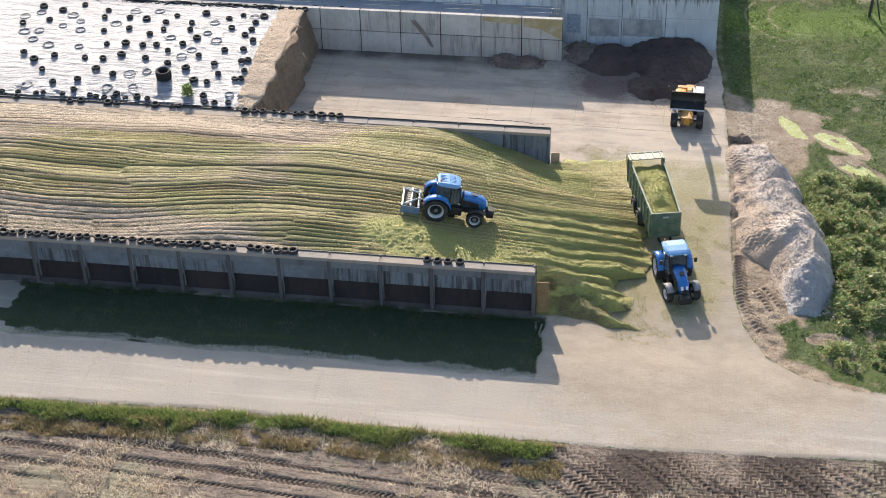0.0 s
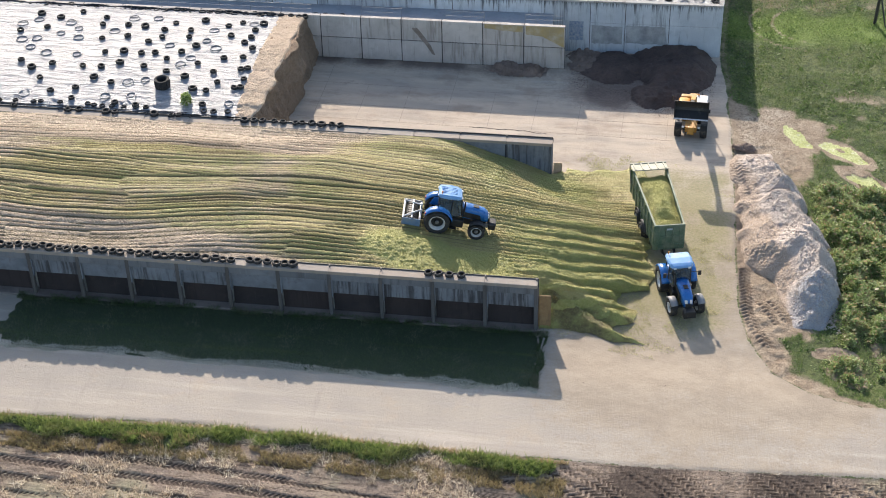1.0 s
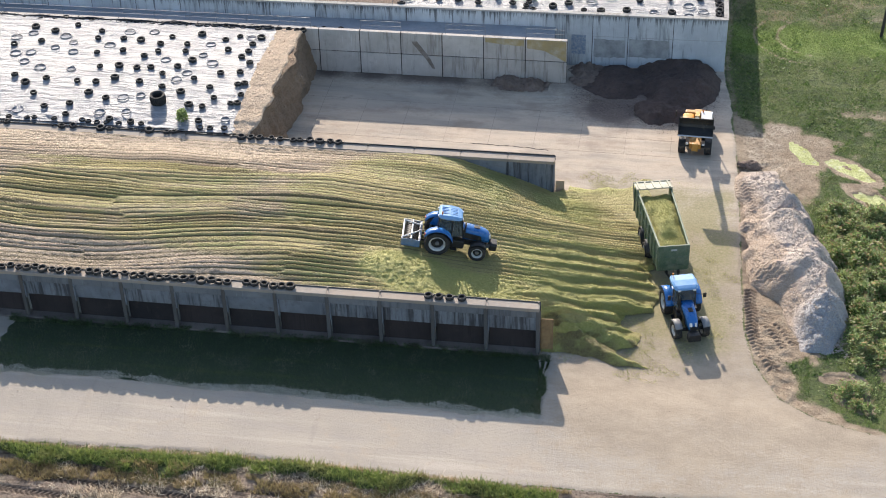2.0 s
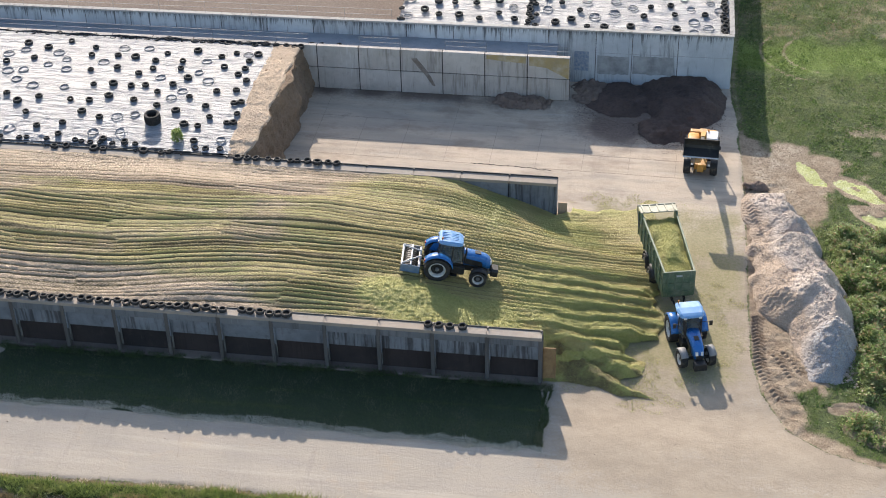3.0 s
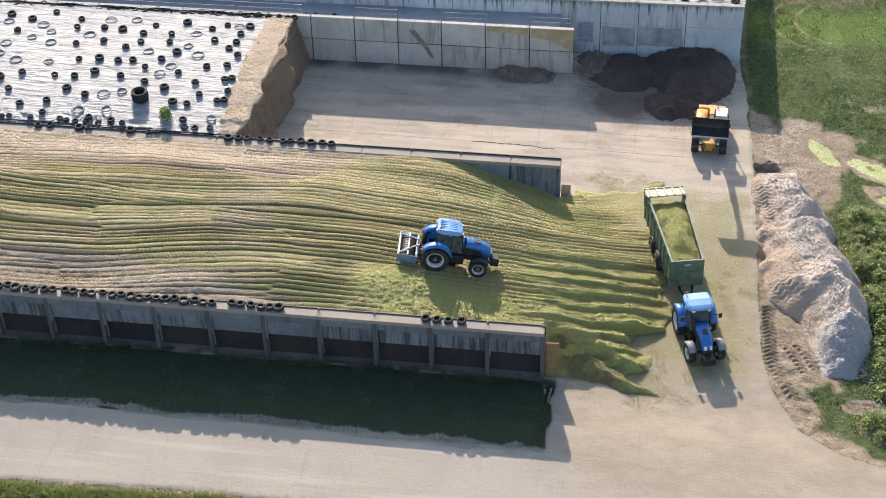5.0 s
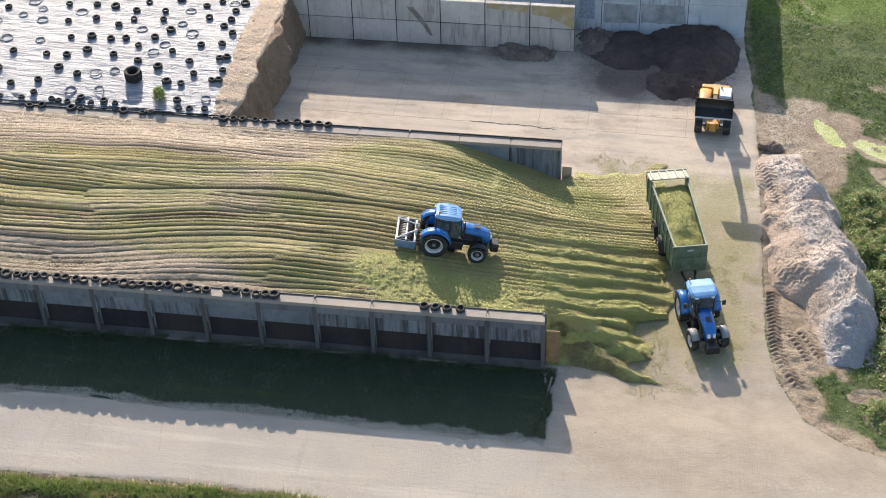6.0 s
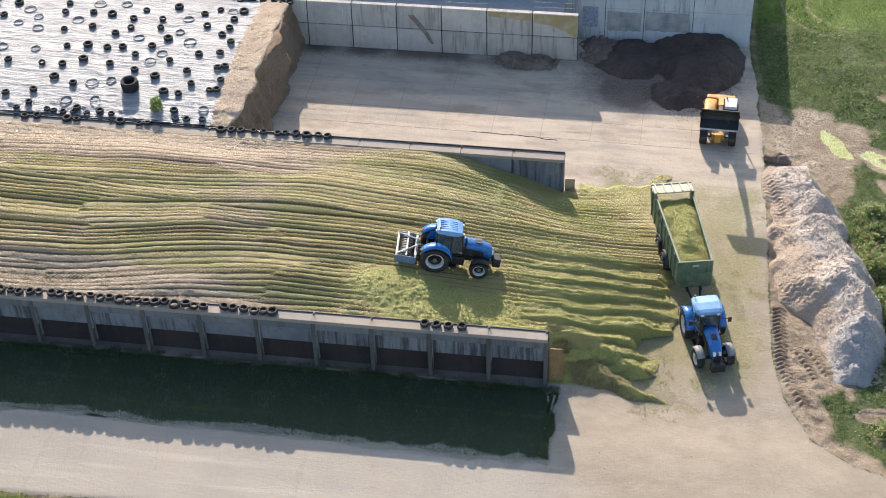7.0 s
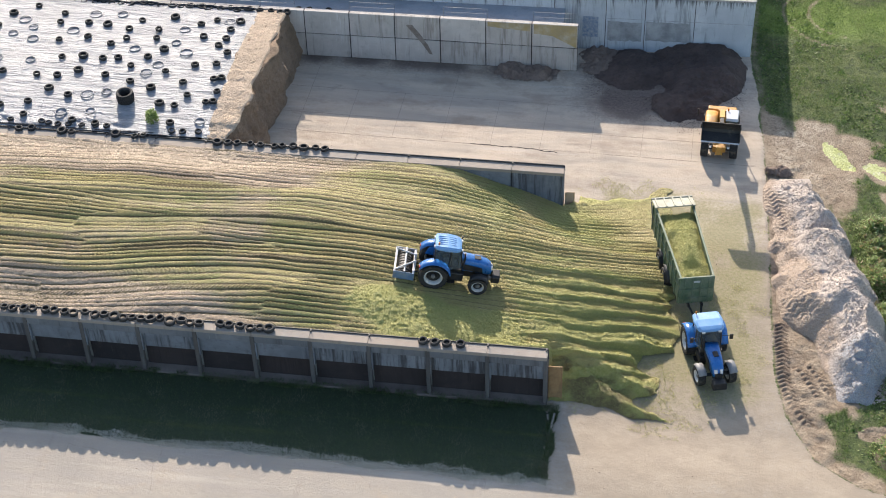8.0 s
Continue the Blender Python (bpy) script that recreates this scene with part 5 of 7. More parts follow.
def heaps():
    X, Y = np.meshgrid(np.arange(12.4, 21.2, 0.075), np.arange(1.4, 25.0, 0.075))
    Z = ridge_height(X, Y)
    ok = Z > -0.3
    grey = np.clip(ease(6.8 - Y + 1.6 * (value_noise(X, Y, 1.3, 111) - 0.5), 0, 1.6) * ease(X, 16.4, 17.6), 0, 1)
    earth = np.clip(ease(ridge_axis(Y) - X, 0.9, 2.6) + 0.5 * ease(0.4 - Z, 0, 0.4) + 0.5 * (value_noise(X, Y, 1.7, 79) - 0.5), 0, 1)
    tagged(sheet("rubble_heap", X, Y, Z, M_GRAVEL, ok[:-1, :-1] & ok[1:, 1:], dict(earth=earth * (1 - grey), grey=grey)), "long heap of greyish crushed rubble and earth beside the yard", "heap", kind="stuff")
    px, py = rng.uniform(13.2, 20.0, 17000), rng.uniform(2.0, 24.0, 17000)
    z = ridge_height(px, py)
    m = (z > 0.2) & (rng.random(17000) < 0.35 + 0.65 * (px > ridge_axis(py) - 1.2))
    pebbles("rubble_stones", np.stack([px, py, z - 0.01], -1)[m], 0.048, M_GRAVEL, "loose broken stones on the rubble heap", "stones")
    qx, qy = rng.normal(20.0, 0.6, 420), rng.normal(3.6, 0.8, 420)
    pebbles("rubble_stones", np.stack([qx, qy, 0 * qx + 0.03], -1), 0.09, M_GRAVEL, "pale broken concrete lumps at the heap's foot", "stones", 6)
    # compost beside the tall wall
    X, Y = np.meshgrid(np.arange(-3.0, 11.4, 0.09), np.arange(26.6, 38.2, 0.09))
    wob = 0.55 * (value_noise(X, Y, 2.4, 78) - 0.5) + 0.30 * (value_noise(X, Y, 0.9, 82) - 0.5) + 0.16 * (value_noise(X, Y, 0.35, 112) - 0.5)
    d1 = 1 - (np.abs(X - 7.4) / 3.4) ** 2.2 - (np.maximum(0, 35.6 - Y) / 4.6) ** 2 + wob
    d2 = 1 - ((X - 3.2) / 3.6) ** 2 - ((Y - 35.4) / 2.7) ** 2 + 1.5 * wob
    d3 = 1 - ((X - 6.9) / 2.6) ** 2 - ((Y - 31.6) / 2.7) ** 2 + 1.2 * wob
    Z = np.maximum.reduce([1.15 * np.clip(d1, -0.1, 1), 0.55 * np.clip(d2, -0.1, 1), 0.8 * np.clip(d3, -0.1, 1)])
    Z = Z + (0.30 * (value_noise(X, Y, 1.5, 74) - 0.5) + 0.16 * (value_noise(X, Y, 0.5, 75) - 0.5) + 0.10 * (value_noise(X, Y, 0.2, 83) - 0.5)) * ease(Z, 0.0, 0.5)
    ok = Z > 0.0
    tagged(sheet("compost_heap", X, Y, Z, M_MUCK, ok[:-1, :-1] & ok[1:, 1:]), "dark brown compost heap against the tall concrete wall", "heap", kind="stuff")
    cx, cy = rng.uniform(-1, 11, 9000), rng.uniform(27.4, 37.5, 9000)
    near = np.minimum.reduce([np.hypot((cx - 6.9) / 2.6, (cy - 31.6) / 2.7), np.hypot((cx - 3.0) / 3.6, (cy - 34.2) / 2.6), np.hypot((cx - 7.4) / 3.4, (cy - 35.6) / 4.6)])
    m = (near < 1.05 + 0.5 * rng.random(9000) ** 2) & (near > 0.8)
    pebbles("compost_crumbs", np.stack([cx, cy, 0 * cx + 0.005], -1)[m], 0.028, M_MUCK, "dark compost crumbs strewn round the heap", "soil", 16)
    for name, x, y, a, b, high, material, label in (
            ("silage_rest_heap", 0.1, 36.4, 1.6, 2.0, 0.4, M_CRUMB, "brown crumbly heap in the corner behind the panel wall"),
            ("silage_rest_heap", -5.6, 34.4, 2.6, 1.5, 0.5, M_CRUMB, "small ragged brown heap of spoiled silage at the panel wall"),
            ("earth_heap", 13.4, 24.1, 1.0, 0.55, 0.4, M_CRUMB, "small brown earth heap at the end of the rubble")):
        X, Y = np.meshgrid(np.arange(x - a * 1.3, x + a * 1.3, 0.07), np.arange(y - b * 1.3, min(y + b * 1.3, 34.72 if 30 < y < 35 else 99), 0.07))
        edge = 1 - ((X - x) / a) ** 2 - ((Y - y) / b) ** 2 + 0.9 * (value_noise(X, Y, 0.9, 76) - 0.5) + 0.7 * (value_noise(X, Y, 0.35, 86) - 0.5)
        Z = high * np.clip(edge, -0.1, 1) * (0.75 + 0.5 * value_noise(X, Y, 0.45, 77)) + 0.22 * (value_noise(X, Y, 0.2, 84) - 0.5) * ease(edge, 0, 0.3) - 0.01
        ok = Z > 0.0
        tagged(sheet(name, X, Y, Z, material, ok[:-1, :-1] & ok[1:, 1:]), label, "heap", kind="stuff")


heaps()


# ---- tyres that weigh the film down ----
def tyre_mesh(r, w, name):
    bm = bmesh.new()
    i = r * 0.58
    lathe(bm, [(i, -w * 0.36), (i + 0.02, -w * 0.46), (r * 0.82, -w * 0.5), (r * 0.95, -w * 0.42), (r, -w * 0.25), (r * 0.985, 0), (r, w * 0.25),
               (r * 0.95, w * 0.42), (r * 0.82, w * 0.5), (i + 0.02, w * 0.46), (i, w * 0.36), (i + 0.05, 0.0)], "z", 22)
    return mesh_of(name, bm, M_RUBBER, True)


def ring_mesh(r, w):
    bm = bmesh.new()
    lathe(bm, [(r - w, -0.03), (r, -0.04), (r + 0.015, 0), (r, 0.05), (r - w, 0.05), (r - w - 0.01, 0)], "z", 26)
    return mesh_of("tyre_ring", bm, M_BEAD, True)


TYRES = [tyre_mesh(0.285, 0.22, "tyre"), tyre_mesh(0.255, 0.20, "tyre"), tyre_mesh(0.345, 0.25, "tyre"), tyre_mesh(0.235, 0.17, "tyre")]
RINGS = [ring_mesh(0.42, 0.045), ring_mesh(0.36, 0.04), ring_mesh(0.47, 0.055)]


def lay(me, x, y, z, label, category, group, tilt=6.0, name="tyre"):
    ob = new(name, me)
    ob.matrix_basis = pose(x, y, z, rng.uniform(-tilt, tilt), rng.uniform(-tilt, tilt), rng.uniform(0, 360))
    return tagged(ob, label, category, group)


far_rows = [(-45.7, 31.2), (-43.8, 30.7), (-44.3, 28.8), (-42.3, 32.0), (-39.9, 31.1), (-39.8, 29.8), (-39.1, 27.5), (-37.7, 30.1), (-37.1, 28.1), (-36.2, 30.0), 
            (-34.4, 29.6), (-34.2, 28.3), (-35.1, 27.4), (-33.8, 30.9), (-32.2, 29.8), (-32.0, 28.6), (-31.0, 27.2), (-31.5, 31.7), (-29.3, 31.0), (-28.3, 31.8), 
            (-28.6, 29.2), (-26.9, 29.2), (-27.2, 28.2), (-26.3, 27.3), (-26.9, 30.5), (-26.5, 31.8), (-26.7, 25.8), (-28.2, 25.5), (-46.3, 27.9)]
near_rows = [(-30.1, 24.5), (-31.9, 26.1), (-34.0, 25.7), (-35.1, 25.5), (-36.6, 25.6), (-38.1, 25.3), (-36.4, 23.9), (-32.8, 24.9), (-32.3, 23.1), (-34.3, 23.6), 
            (-30.6, 22.5), (-28.5, 23.4), (-27.8, 22.0), (-26.4, 24.0), (-25.9, 24.2), (-25.8, 22.6), (-26.3, 21.4), (-25.8, 21.5), (-29.5, 20.9), (-28.4, 20.8), 
            (-28.2, 19.0), (-44.5, 23.3), (-43.3, 22.4), (-41.8, 23.1), (-39.2, 23.0), (-37.7, 23.1), (-37.8, 21.6), (-36.2, 21.0), (-42.1, 21.0), (-40.7, 19.5), 
            (-38.8, 20.0), (-38.7, 18.7), (-35.1, 18.5), (-33.4, 18.4)]
ring_rows = [(-45.5, 30.1), (-46.6, 29.2), (-45.7, 26.6), (-44.5, 26.9), (-44.5, 25.4), (-42.9, 24.7), (-42.8, 27.9), (-42.6, 29.9), (-41.6, 28.9), (-41.1, 27.4), 
            (-38.5, 28.9), (-40.3, 24.7), (-37.6, 31.4), (-33.2, 27.1), (-35.6, 31.7), (-30.3, 30.1), (-30.4, 28.2), (-29.3, 27.0), (-30.9, 25.3), (-31.5, 24.3), 
            (-34.9, 21.3), (-33.6, 21.7), (-34.1, 19.5), (-36.1, 19.2), (-42.7, 19.0), (-26.2, 19.4), (-27.3, 31.7)]
for x, y in far_rows + near_rows:
    lay(TYRES[rng.choice(3, p=[0.55, 0.3, 0.15])], x, y, float(film_height(x, y)) + 0.12, "worn black tyre lying on shiny white silage film", "tyre", "tyres on the film")
for x, y in ring_rows:
    lay(RINGS[rng.integers(3)], x, y, float(film_height(x, y)) + 0.04, "thin grey tyre ring lying flat on white film", "tyre ring", "tyre rings on the film", 3, "tyre_ring")
for x in (-48.2, -47.6, -46.1, -44.9, -44.4, -43.1, -41.6, -41.0, -39.4, -37.2, -36.7, -36.0, -35.25, -34.3, -33.3, -32.5, -27.9, -27.1, -26.0):
    lay(TYRES[3 if x < -30 else 1], x, mid_line(x) + 1.33 + rng.uniform(-0.08, 0.1), float(film_height(x, 18.2)) + 0.05, "small black tyre in the row along the film edge", "tyre", "tyres along the film edge", 10)
for i in range(40):
    x = -53 + i * 0.76 + rng.uniform(-0.15, 0.15)
    lay(TYRES[rng.integers(3)], x, block_line(x) - 0.4 + rng.uniform(-0.15, 0.25), float(film_height(x, 34.2)) + 0.12, "black tyre on the film edge along the panel wall", "tyre", "tyres along the panel wall", 14)
for x in (-22.9, -22.1, -20.6):
    lay(TYRES[1], x, block_line(x) + 0.85, 3.6, "black tyre lying on top of the panel wall", "tyre", "tyres on the panel wall", 12)
# on the near wall's ledge
x = -52.0
while x < -16.2:
    lay(TYRES[rng.choice(3, p=[0.5, 0.15, 0.35])], x, near_line(x) + 0.30 + rng.uniform(-0.12, 0.14), 4.07 + rng.uniform(0, 0.05), "black tyre lying on the bunker wall's ledge", "tyre", "tyres on the bunker wall", 11)
    x += rng.choice([0.55, 0.66, 0.8, 1.25], p=[0.4, 0.35, 0.17, 0.08])
for x in (-7.15, -6.45, -5.75, -4.95):
    lay(TYRES[0], x, near_line(x) + 0.30 + rng.uniform(-0.06, 0.08), 4.08, "black tyre lying on the bunker wall's ledge", "tyre", "tyres on the bunker wall", 9)
for x, size in ((-46.3, 1), (-45.1, 0), (-43.0, 1), (-38.56, 0), (-37.7, 0), (-35.5, 2), (-34.8, 1), (-31.7, 2), (-30.3, 1), (-29.75, 1), (-24.5, 2), (-23.75, 0), (-23.1, 0), (-22.2, 3),
                (-21.5, 1), (-20.5, 1), (-20.0, 1), (-19.25, 0), (-18.5, 2), (-17.7, 1), (-17.05, 0)):
    lay(TYRES[size], x, mid_line(x) + 0.66 + rng.uniform(-0.1, 0.12), 3.63, "black tyre lying on the dividing wall", "tyre", "tyres on the dividing wall", 12)
# on the far film
taken = []
while len(taken) < 150:
    p = (rng.uniform(-16.0, 10.0), rng.uniform(38.8, 55))
    if abs(p[0] + 5.3) > 0.9 and all((p[0] - q[0]) ** 2 + (p[1] - q[1]) ** 2 > 1.9 for q in taken):
        taken.append(p)


def far_z(x, y):
    return 4.62 + 0.5 * math.sin(min(1, max(0, y - 0.035 * (x - 10.9) - 38.5) / 30) * math.pi) + 0.14 * (float(value_noise(x, y, 3.5, 61)) - 0.5)


for i, (x, y) in enumerate(taken):
    if i % 5 < 3:
        lay(TYRES[i % 3], x, y, far_z(x, y) + 0.13, "black tyre on the film behind the tall wall", "tyre", "tyres on the far film")
    else:
        lay(RINGS[i % 3], x, y, far_z(x, y) + 0.06, "thin grey tyre ring on the far film", "tyre ring", "tyre rings on the far film", 3, "tyre_ring")
for i in range(26):
    y = 38.9 + i * 0.55
    for x in ((-5.4, 10.5) if i % 3 else (-5.4, 10.5, -4.95, -16.0)):
        lay(TYRES[rng.integers(3)], x - 0.05 * (y - 38.4) + rng.uniform(-0.12, 0.12), y + 0.03 * (x - 10.5), far_z(x, y) + 0.14, "black tyre in a close row on the far film", "tyre", "tyre rows on the far film", 14)


def lugged_tyre(r, w, axis="y", lugs=20, depth=0.05):
    bm = bmesh.new()
    i = r * 0.60
    lathe(bm, [(i, -w * 0.40), (r * 0.75, -w * 0.5), (r * 0.92, -w * 0.48), (r - depth, -w * 0.36), (r - depth, w * 0.36), (r * 0.92, w * 0.48), (r * 0.75, w * 0.5), (i, w * 0.40)], axis, 36)
    for k in range(lugs):
        for side in (-1, 1):
            a = 2 * math.pi * (k + (0.5 if side > 0 else 0)) / lugs
            sweep = 2 * math.pi / lugs * 0.55
            v = []
            for t, d0, d1 in ((0.0, 0.02, 0.05), (1.0, 0.5, 0.05)):
                for rr in (r - depth - 0.01, r):
                    for off in (-0.07, 0.07):
                        aa = a + sweep * t + off * 0.6
                        y = side * w * (0.02 + 0.46 * t)
                        rad = rr - (0.04 if t else 0)
                        c, s = rad * math.cos(aa), rad * math.sin(aa)
                        v.append(bm.verts.new((c, y, s) if axis == "y" else (c, s, y)))
            for q in ((0, 1, 3, 2), (4, 6, 7, 5), (0, 2, 6, 4), (1, 5, 7, 3), (2, 3, 7, 6)):
                bm.faces.new([v[j] for j in q])
    bmesh.ops.recalc_face_normals(bm, faces=bm.faces[:])
    return bm


big = single("tyre", lugged_tyre(0.63, 0.78, "z", 22, 0.06), M_RUBBER, "large black tractor tyre lying on the white film", "tyre", m=pose(-31.95, 20.95, float(film_height(-31.95, 20.95)) + 0.37, 3, -2, 20))


# ---- vehicles ----
def wheel(parent, x, y, z, r, w, rim_r, rim_mat=None, steer=0.0, side=1, lugs=20):
    """Hub with tyre and rim; side tells which way the dish faces."""
    bm = bmesh.new()
    lathe(bm, [(0.001, 0.0), (0.13, 0.0), (0.13, side * w * 0.28), (0.09, side * w * 0.33), (0.001, side * w * 0.33)], "y", 14, False)
    hub = part("wheel", bm, M_GREY, parent, at=pose(x, y, z, 0, 0, steer))
    part("tyre", lugged_tyre(r, w, "y", lugs), M_TREAD, hub, "black lugged tyre")
    bm = bmesh.new()
    o = side * w
    lathe(bm, [(rim_r, -o * 0.42), (rim_r, o * 0.42), (rim_r * 0.93, o * 0.44), (rim_r * 0.86, o * 0.34), (rim_r * 0.74, o * 0.12), (rim_r * 0.72, -o * 0.1), (rim_r * 0.95, -o * 0.4)], "y", 28)
    part("rim", bm, rim_mat or M_RIM, hub, "pale silver rim", True)
    bm = lathe(bmesh.new(), [(rim_r * 0.76, o * 0.06), (rim_r * 0.5, -o * 0.02), (0.13, o * 0.06), (0.13, -o * 0.05), (rim_r * 0.76, -o * 0.04)], "y", 24)
    part("dish", bm, M_BLACK if rim_mat is None else rim_mat, hub, "", True)
    return hub


def fender(parent, x, y, z, r, w, a0, a1, material, label="", drop=0.0, name="fender"):
    bm = bmesh.new()
    n = 14
    rows = []
    for i in range(n + 1):
        a = radians(a0 + (a1 - a0) * i / n)
        rows.append([bm.verts.new((x + rr * math.cos(a), y + yy, z + rr * math.sin(a))) for rr, yy in ((r, -w / 2), (r + 0.04, -w / 2), (r + 0.06, 0), (r + 0.04, w / 2), (r, w / 2), (r - 0.02, 0))])
    for p, q in zip(rows, rows[1:]):
        for j in range(6):
            bm.faces.new((p[j], p[(j + 1) % 6], q[(j + 1) % 6], q[j]))
    bm.faces.new(rows[0])
    bm.faces.new(rows[-1][::-1])
    bmesh.ops.recalc_face_normals(bm, faces=bm.faces[:])
    return part(name, bm, material, parent, label, True)


def slab(outline, axis, a, b, bevel=0.0):
    return prism(bmesh.new(), outline, axis, a, b, bevel)


def cuboid(x0, x1, y0, y1, z0, z1, bevel=0.0):
    return box(bmesh.new(), x0, x1, y0, y1, z0, z1, bevel)


def rods(*runs, r=0.03, seg=8):
    bm = bmesh.new()
    for p, q in runs:
        rod(bm, p, q, r, seg=seg)
    return bm


def loft(sections):
    """Skins a row of closed outlines with equal counts of points."""
    bm = bmesh.new()
    rings = [[bm.verts.new(p) for p in s] for s in sections]
    k = len(rings[0])
    for a, b in zip(rings, rings[1:]):
        for i in range(k):
            bm.faces.new((a[i], a[(i + 1) % k], b[(i + 1) % k], b[i]))
    bm.faces.new(rings[0][::-1])
    bm.faces.new(rings[-1])
    bmesh.ops.recalc_face_normals(bm, faces=bm.faces[:])
    return bm


def arch(x, w, z0, z1, crown=0.09, shoulder=0.16):
    """Outline across a bonnet: flat sides with a rounded top."""
    return [(x, -w, z0), (x, -w, z1 - shoulder), (x, -w * 0.86, z1 - shoulder * 0.35), (x, -w * 0.5, z1 - crown * 0.2), (x, 0, z1),
            (x, w * 0.5, z1 - crown * 0.2), (x, w * 0.86, z1 - shoulder * 0.35), (x, w, z1 - shoulder), (x, w, z0)]


def tractor(name, m, label, steer, hauling, group="tractors"):
    """Forward is x; the origin lies on the ground under the rear axle."""
    t = thing(name, m, label, "tractor", group)
    part("chassis", loft([[(-0.5, -0.28, 0.62), (-0.5, 0.28, 0.62), (-0.5, 0.28, 1.25), (-0.5, -0.28, 1.25)], [(0.6, -0.3, 0.6), (0.6, 0.3, 0.6), (0.6, 0.3, 1.2), (0.6, -0.3, 1.2)],
                          [(1.6, -0.24, 0.62), (1.6, 0.24, 0.62), (1.6, 0.24, 1.1), (1.6, -0.24, 1.1)], [(3.4, -0.22, 0.66), (3.4, 0.22, 0.66), (3.4, 0.22, 1.05), (3.4, -0.22, 1.05)]]), M_BLACK, t)
    part("rear_axle", rods(((0, -0.85, 0.92), (0, 0.85, 0.92)), r=0.16, seg=14), M_BLACK, t)
    part("front_axle", rods(((2.8, -0.82, 0.62), (2.8, 0.82, 0.62)), r=0.11, seg=12), M_BLACK, t)
    bonnet = part("bonnet", loft([arch(1.55, 0.43, 1.22, 2.08), arch(1.95, 0.42, 1.2, 2.06), arch(2.7, 0.38, 1.16, 2.0), arch(3.15, 0.35, 1.12, 1.90), arch(3.42, 0.31, 1.1, 1.72), arch(3.52, 0.25, 1.08, 1.5)]), M_BLUE, t, "blue sloping bonnet", True)
    for s in (-1, 1):
        part("side_grille", slab([(1.7, 1.28), (3.0, 1.2), (2.9, 1.58), (1.75, 1.72)], "y", s * 0.425 - 0.015, s * 0.425 + 0.012), M_BLACK, bonnet, "black engine side grille")
        part("headlight", loft([[(3.42, s * 0.10, 1.5), (3.42, s * 0.28, 1.46), (3.42, s * 0.27, 1.62), (3.36, s * 0.10, 1.66)], [(3.60, s * 0.09, 1.40), (3.56, s * 0.24, 1.36), (3.53, s * 0.24, 1.52), (3.56, s * 0.09, 1.58)]]), M_LIGHT, bonnet, "clear headlight")
    part("nose_grille", slab([(-0.2, 0.85), (0.2, 0.85), (0.22, 1.36), (-0.22, 1.36)], "x", 3.50, 3.63, 0.02), M_BLACK, bonnet, "black front grille")
    part("bonnet_vent", cuboid(2.35, 2.75, -0.15, 0.15, 2.0, 2.055), M_BLACK, bonnet)
    part("front_weight", slab([(-0.42, 0.55), (0.42, 0.55), (0.42, 0.95), (0.3, 1.08), (-0.3, 1.08), (-0.42, 0.95)], "x", 3.62, 4.12, 0.04), M_BLACK, t, "dark front ballast weight")
    part("weight_bracket", cuboid(3.38, 3.62, -0.3, 0.3, 0.62, 0.9, 0.02), M_GREY, t)
    before = set(t.children)
    # cab
    cab = part("cab", loft([[(-0.52, -0.55, 1.15), (-0.52, 0.55, 1.15), (-0.52, 0.72, 1.5), (-0.52, -0.72, 1.5)], [(1.25, -0.55, 1.05), (1.25, 0.55, 1.05), (1.25, 0.68, 1.45), (1.25, -0.68, 1.45)]]), M_BLACK, t, "dark cab floor and body")
    posts = [((1.22, 0.55, 1.4), (0.98, 0.60, 2.78)), ((0.42, 0.78, 1.4), (0.36, 0.70, 2.80)), ((-0.5, 0.72, 1.45), (-0.58, 0.66, 2.78))]
    for s in (-1, 1):
        for p, q in posts:
            part("pillar", rods(((p[0], s * p[1], p[2]), (q[0], s * q[1], q[2])), r=0.045), M_BLACK, cab)
        a, b, c = posts
        for p, q in ((a, b), (b, c)):
            bm = bmesh.new()
            pts = [(p[0][0], s * p[0][1], p[0][2]), (q[0][0], s * q[0][1], q[0][2]), (q[1][0], s * q[1][1], q[1][2]), (p[1][0], s * p[1][1], p[1][2])]
            loop = [bm.verts.new(v) for v in pts] + [bm.verts.new((v[0], v[1] - s * 0.012, v[2])) for v in pts]
            bm.faces.new(loop[:4]), bm.faces.new(loop[4:][::-1])
            for i in range(4):
                bm.faces.new((loop[i], loop[(i + 1) % 4], loop[4 + (i + 1) % 4], loop[4 + i]))
            g = part("side_window", bm, M_GLASS, cab, "tinted side glass")
            g.visible_shadow = False
    for nm, x0, z0, x1, z1, w0, w1 in (("windscreen", 1.23, 1.42, 0.99, 2.77, 0.52, 0.57), ("rear_window", -0.51, 1.5, -0.58, 2.77, 0.68, 0.63)):
        bm = bmesh.new()
        pts = [(x0, -w0, z0), (x0, w0, z0), (x1, w1, z1), (x1, -w1, z1)]
        loop = [bm.verts.new(v) for v in pts] + [bm.verts.new((v[0] - 0.012, v[1], v[2])) for v in pts]
        bm.faces.new(loop[:4]), bm.faces.new(loop[4:][::-1])
        for i in range(4):
            bm.faces.new((loop[i], loop[(i + 1) % 4], loop[4 + (i + 1) % 4], loop[4 + i]))
        part(nm, bm, M_GLASS, cab, "tinted glass").visible_shadow = False
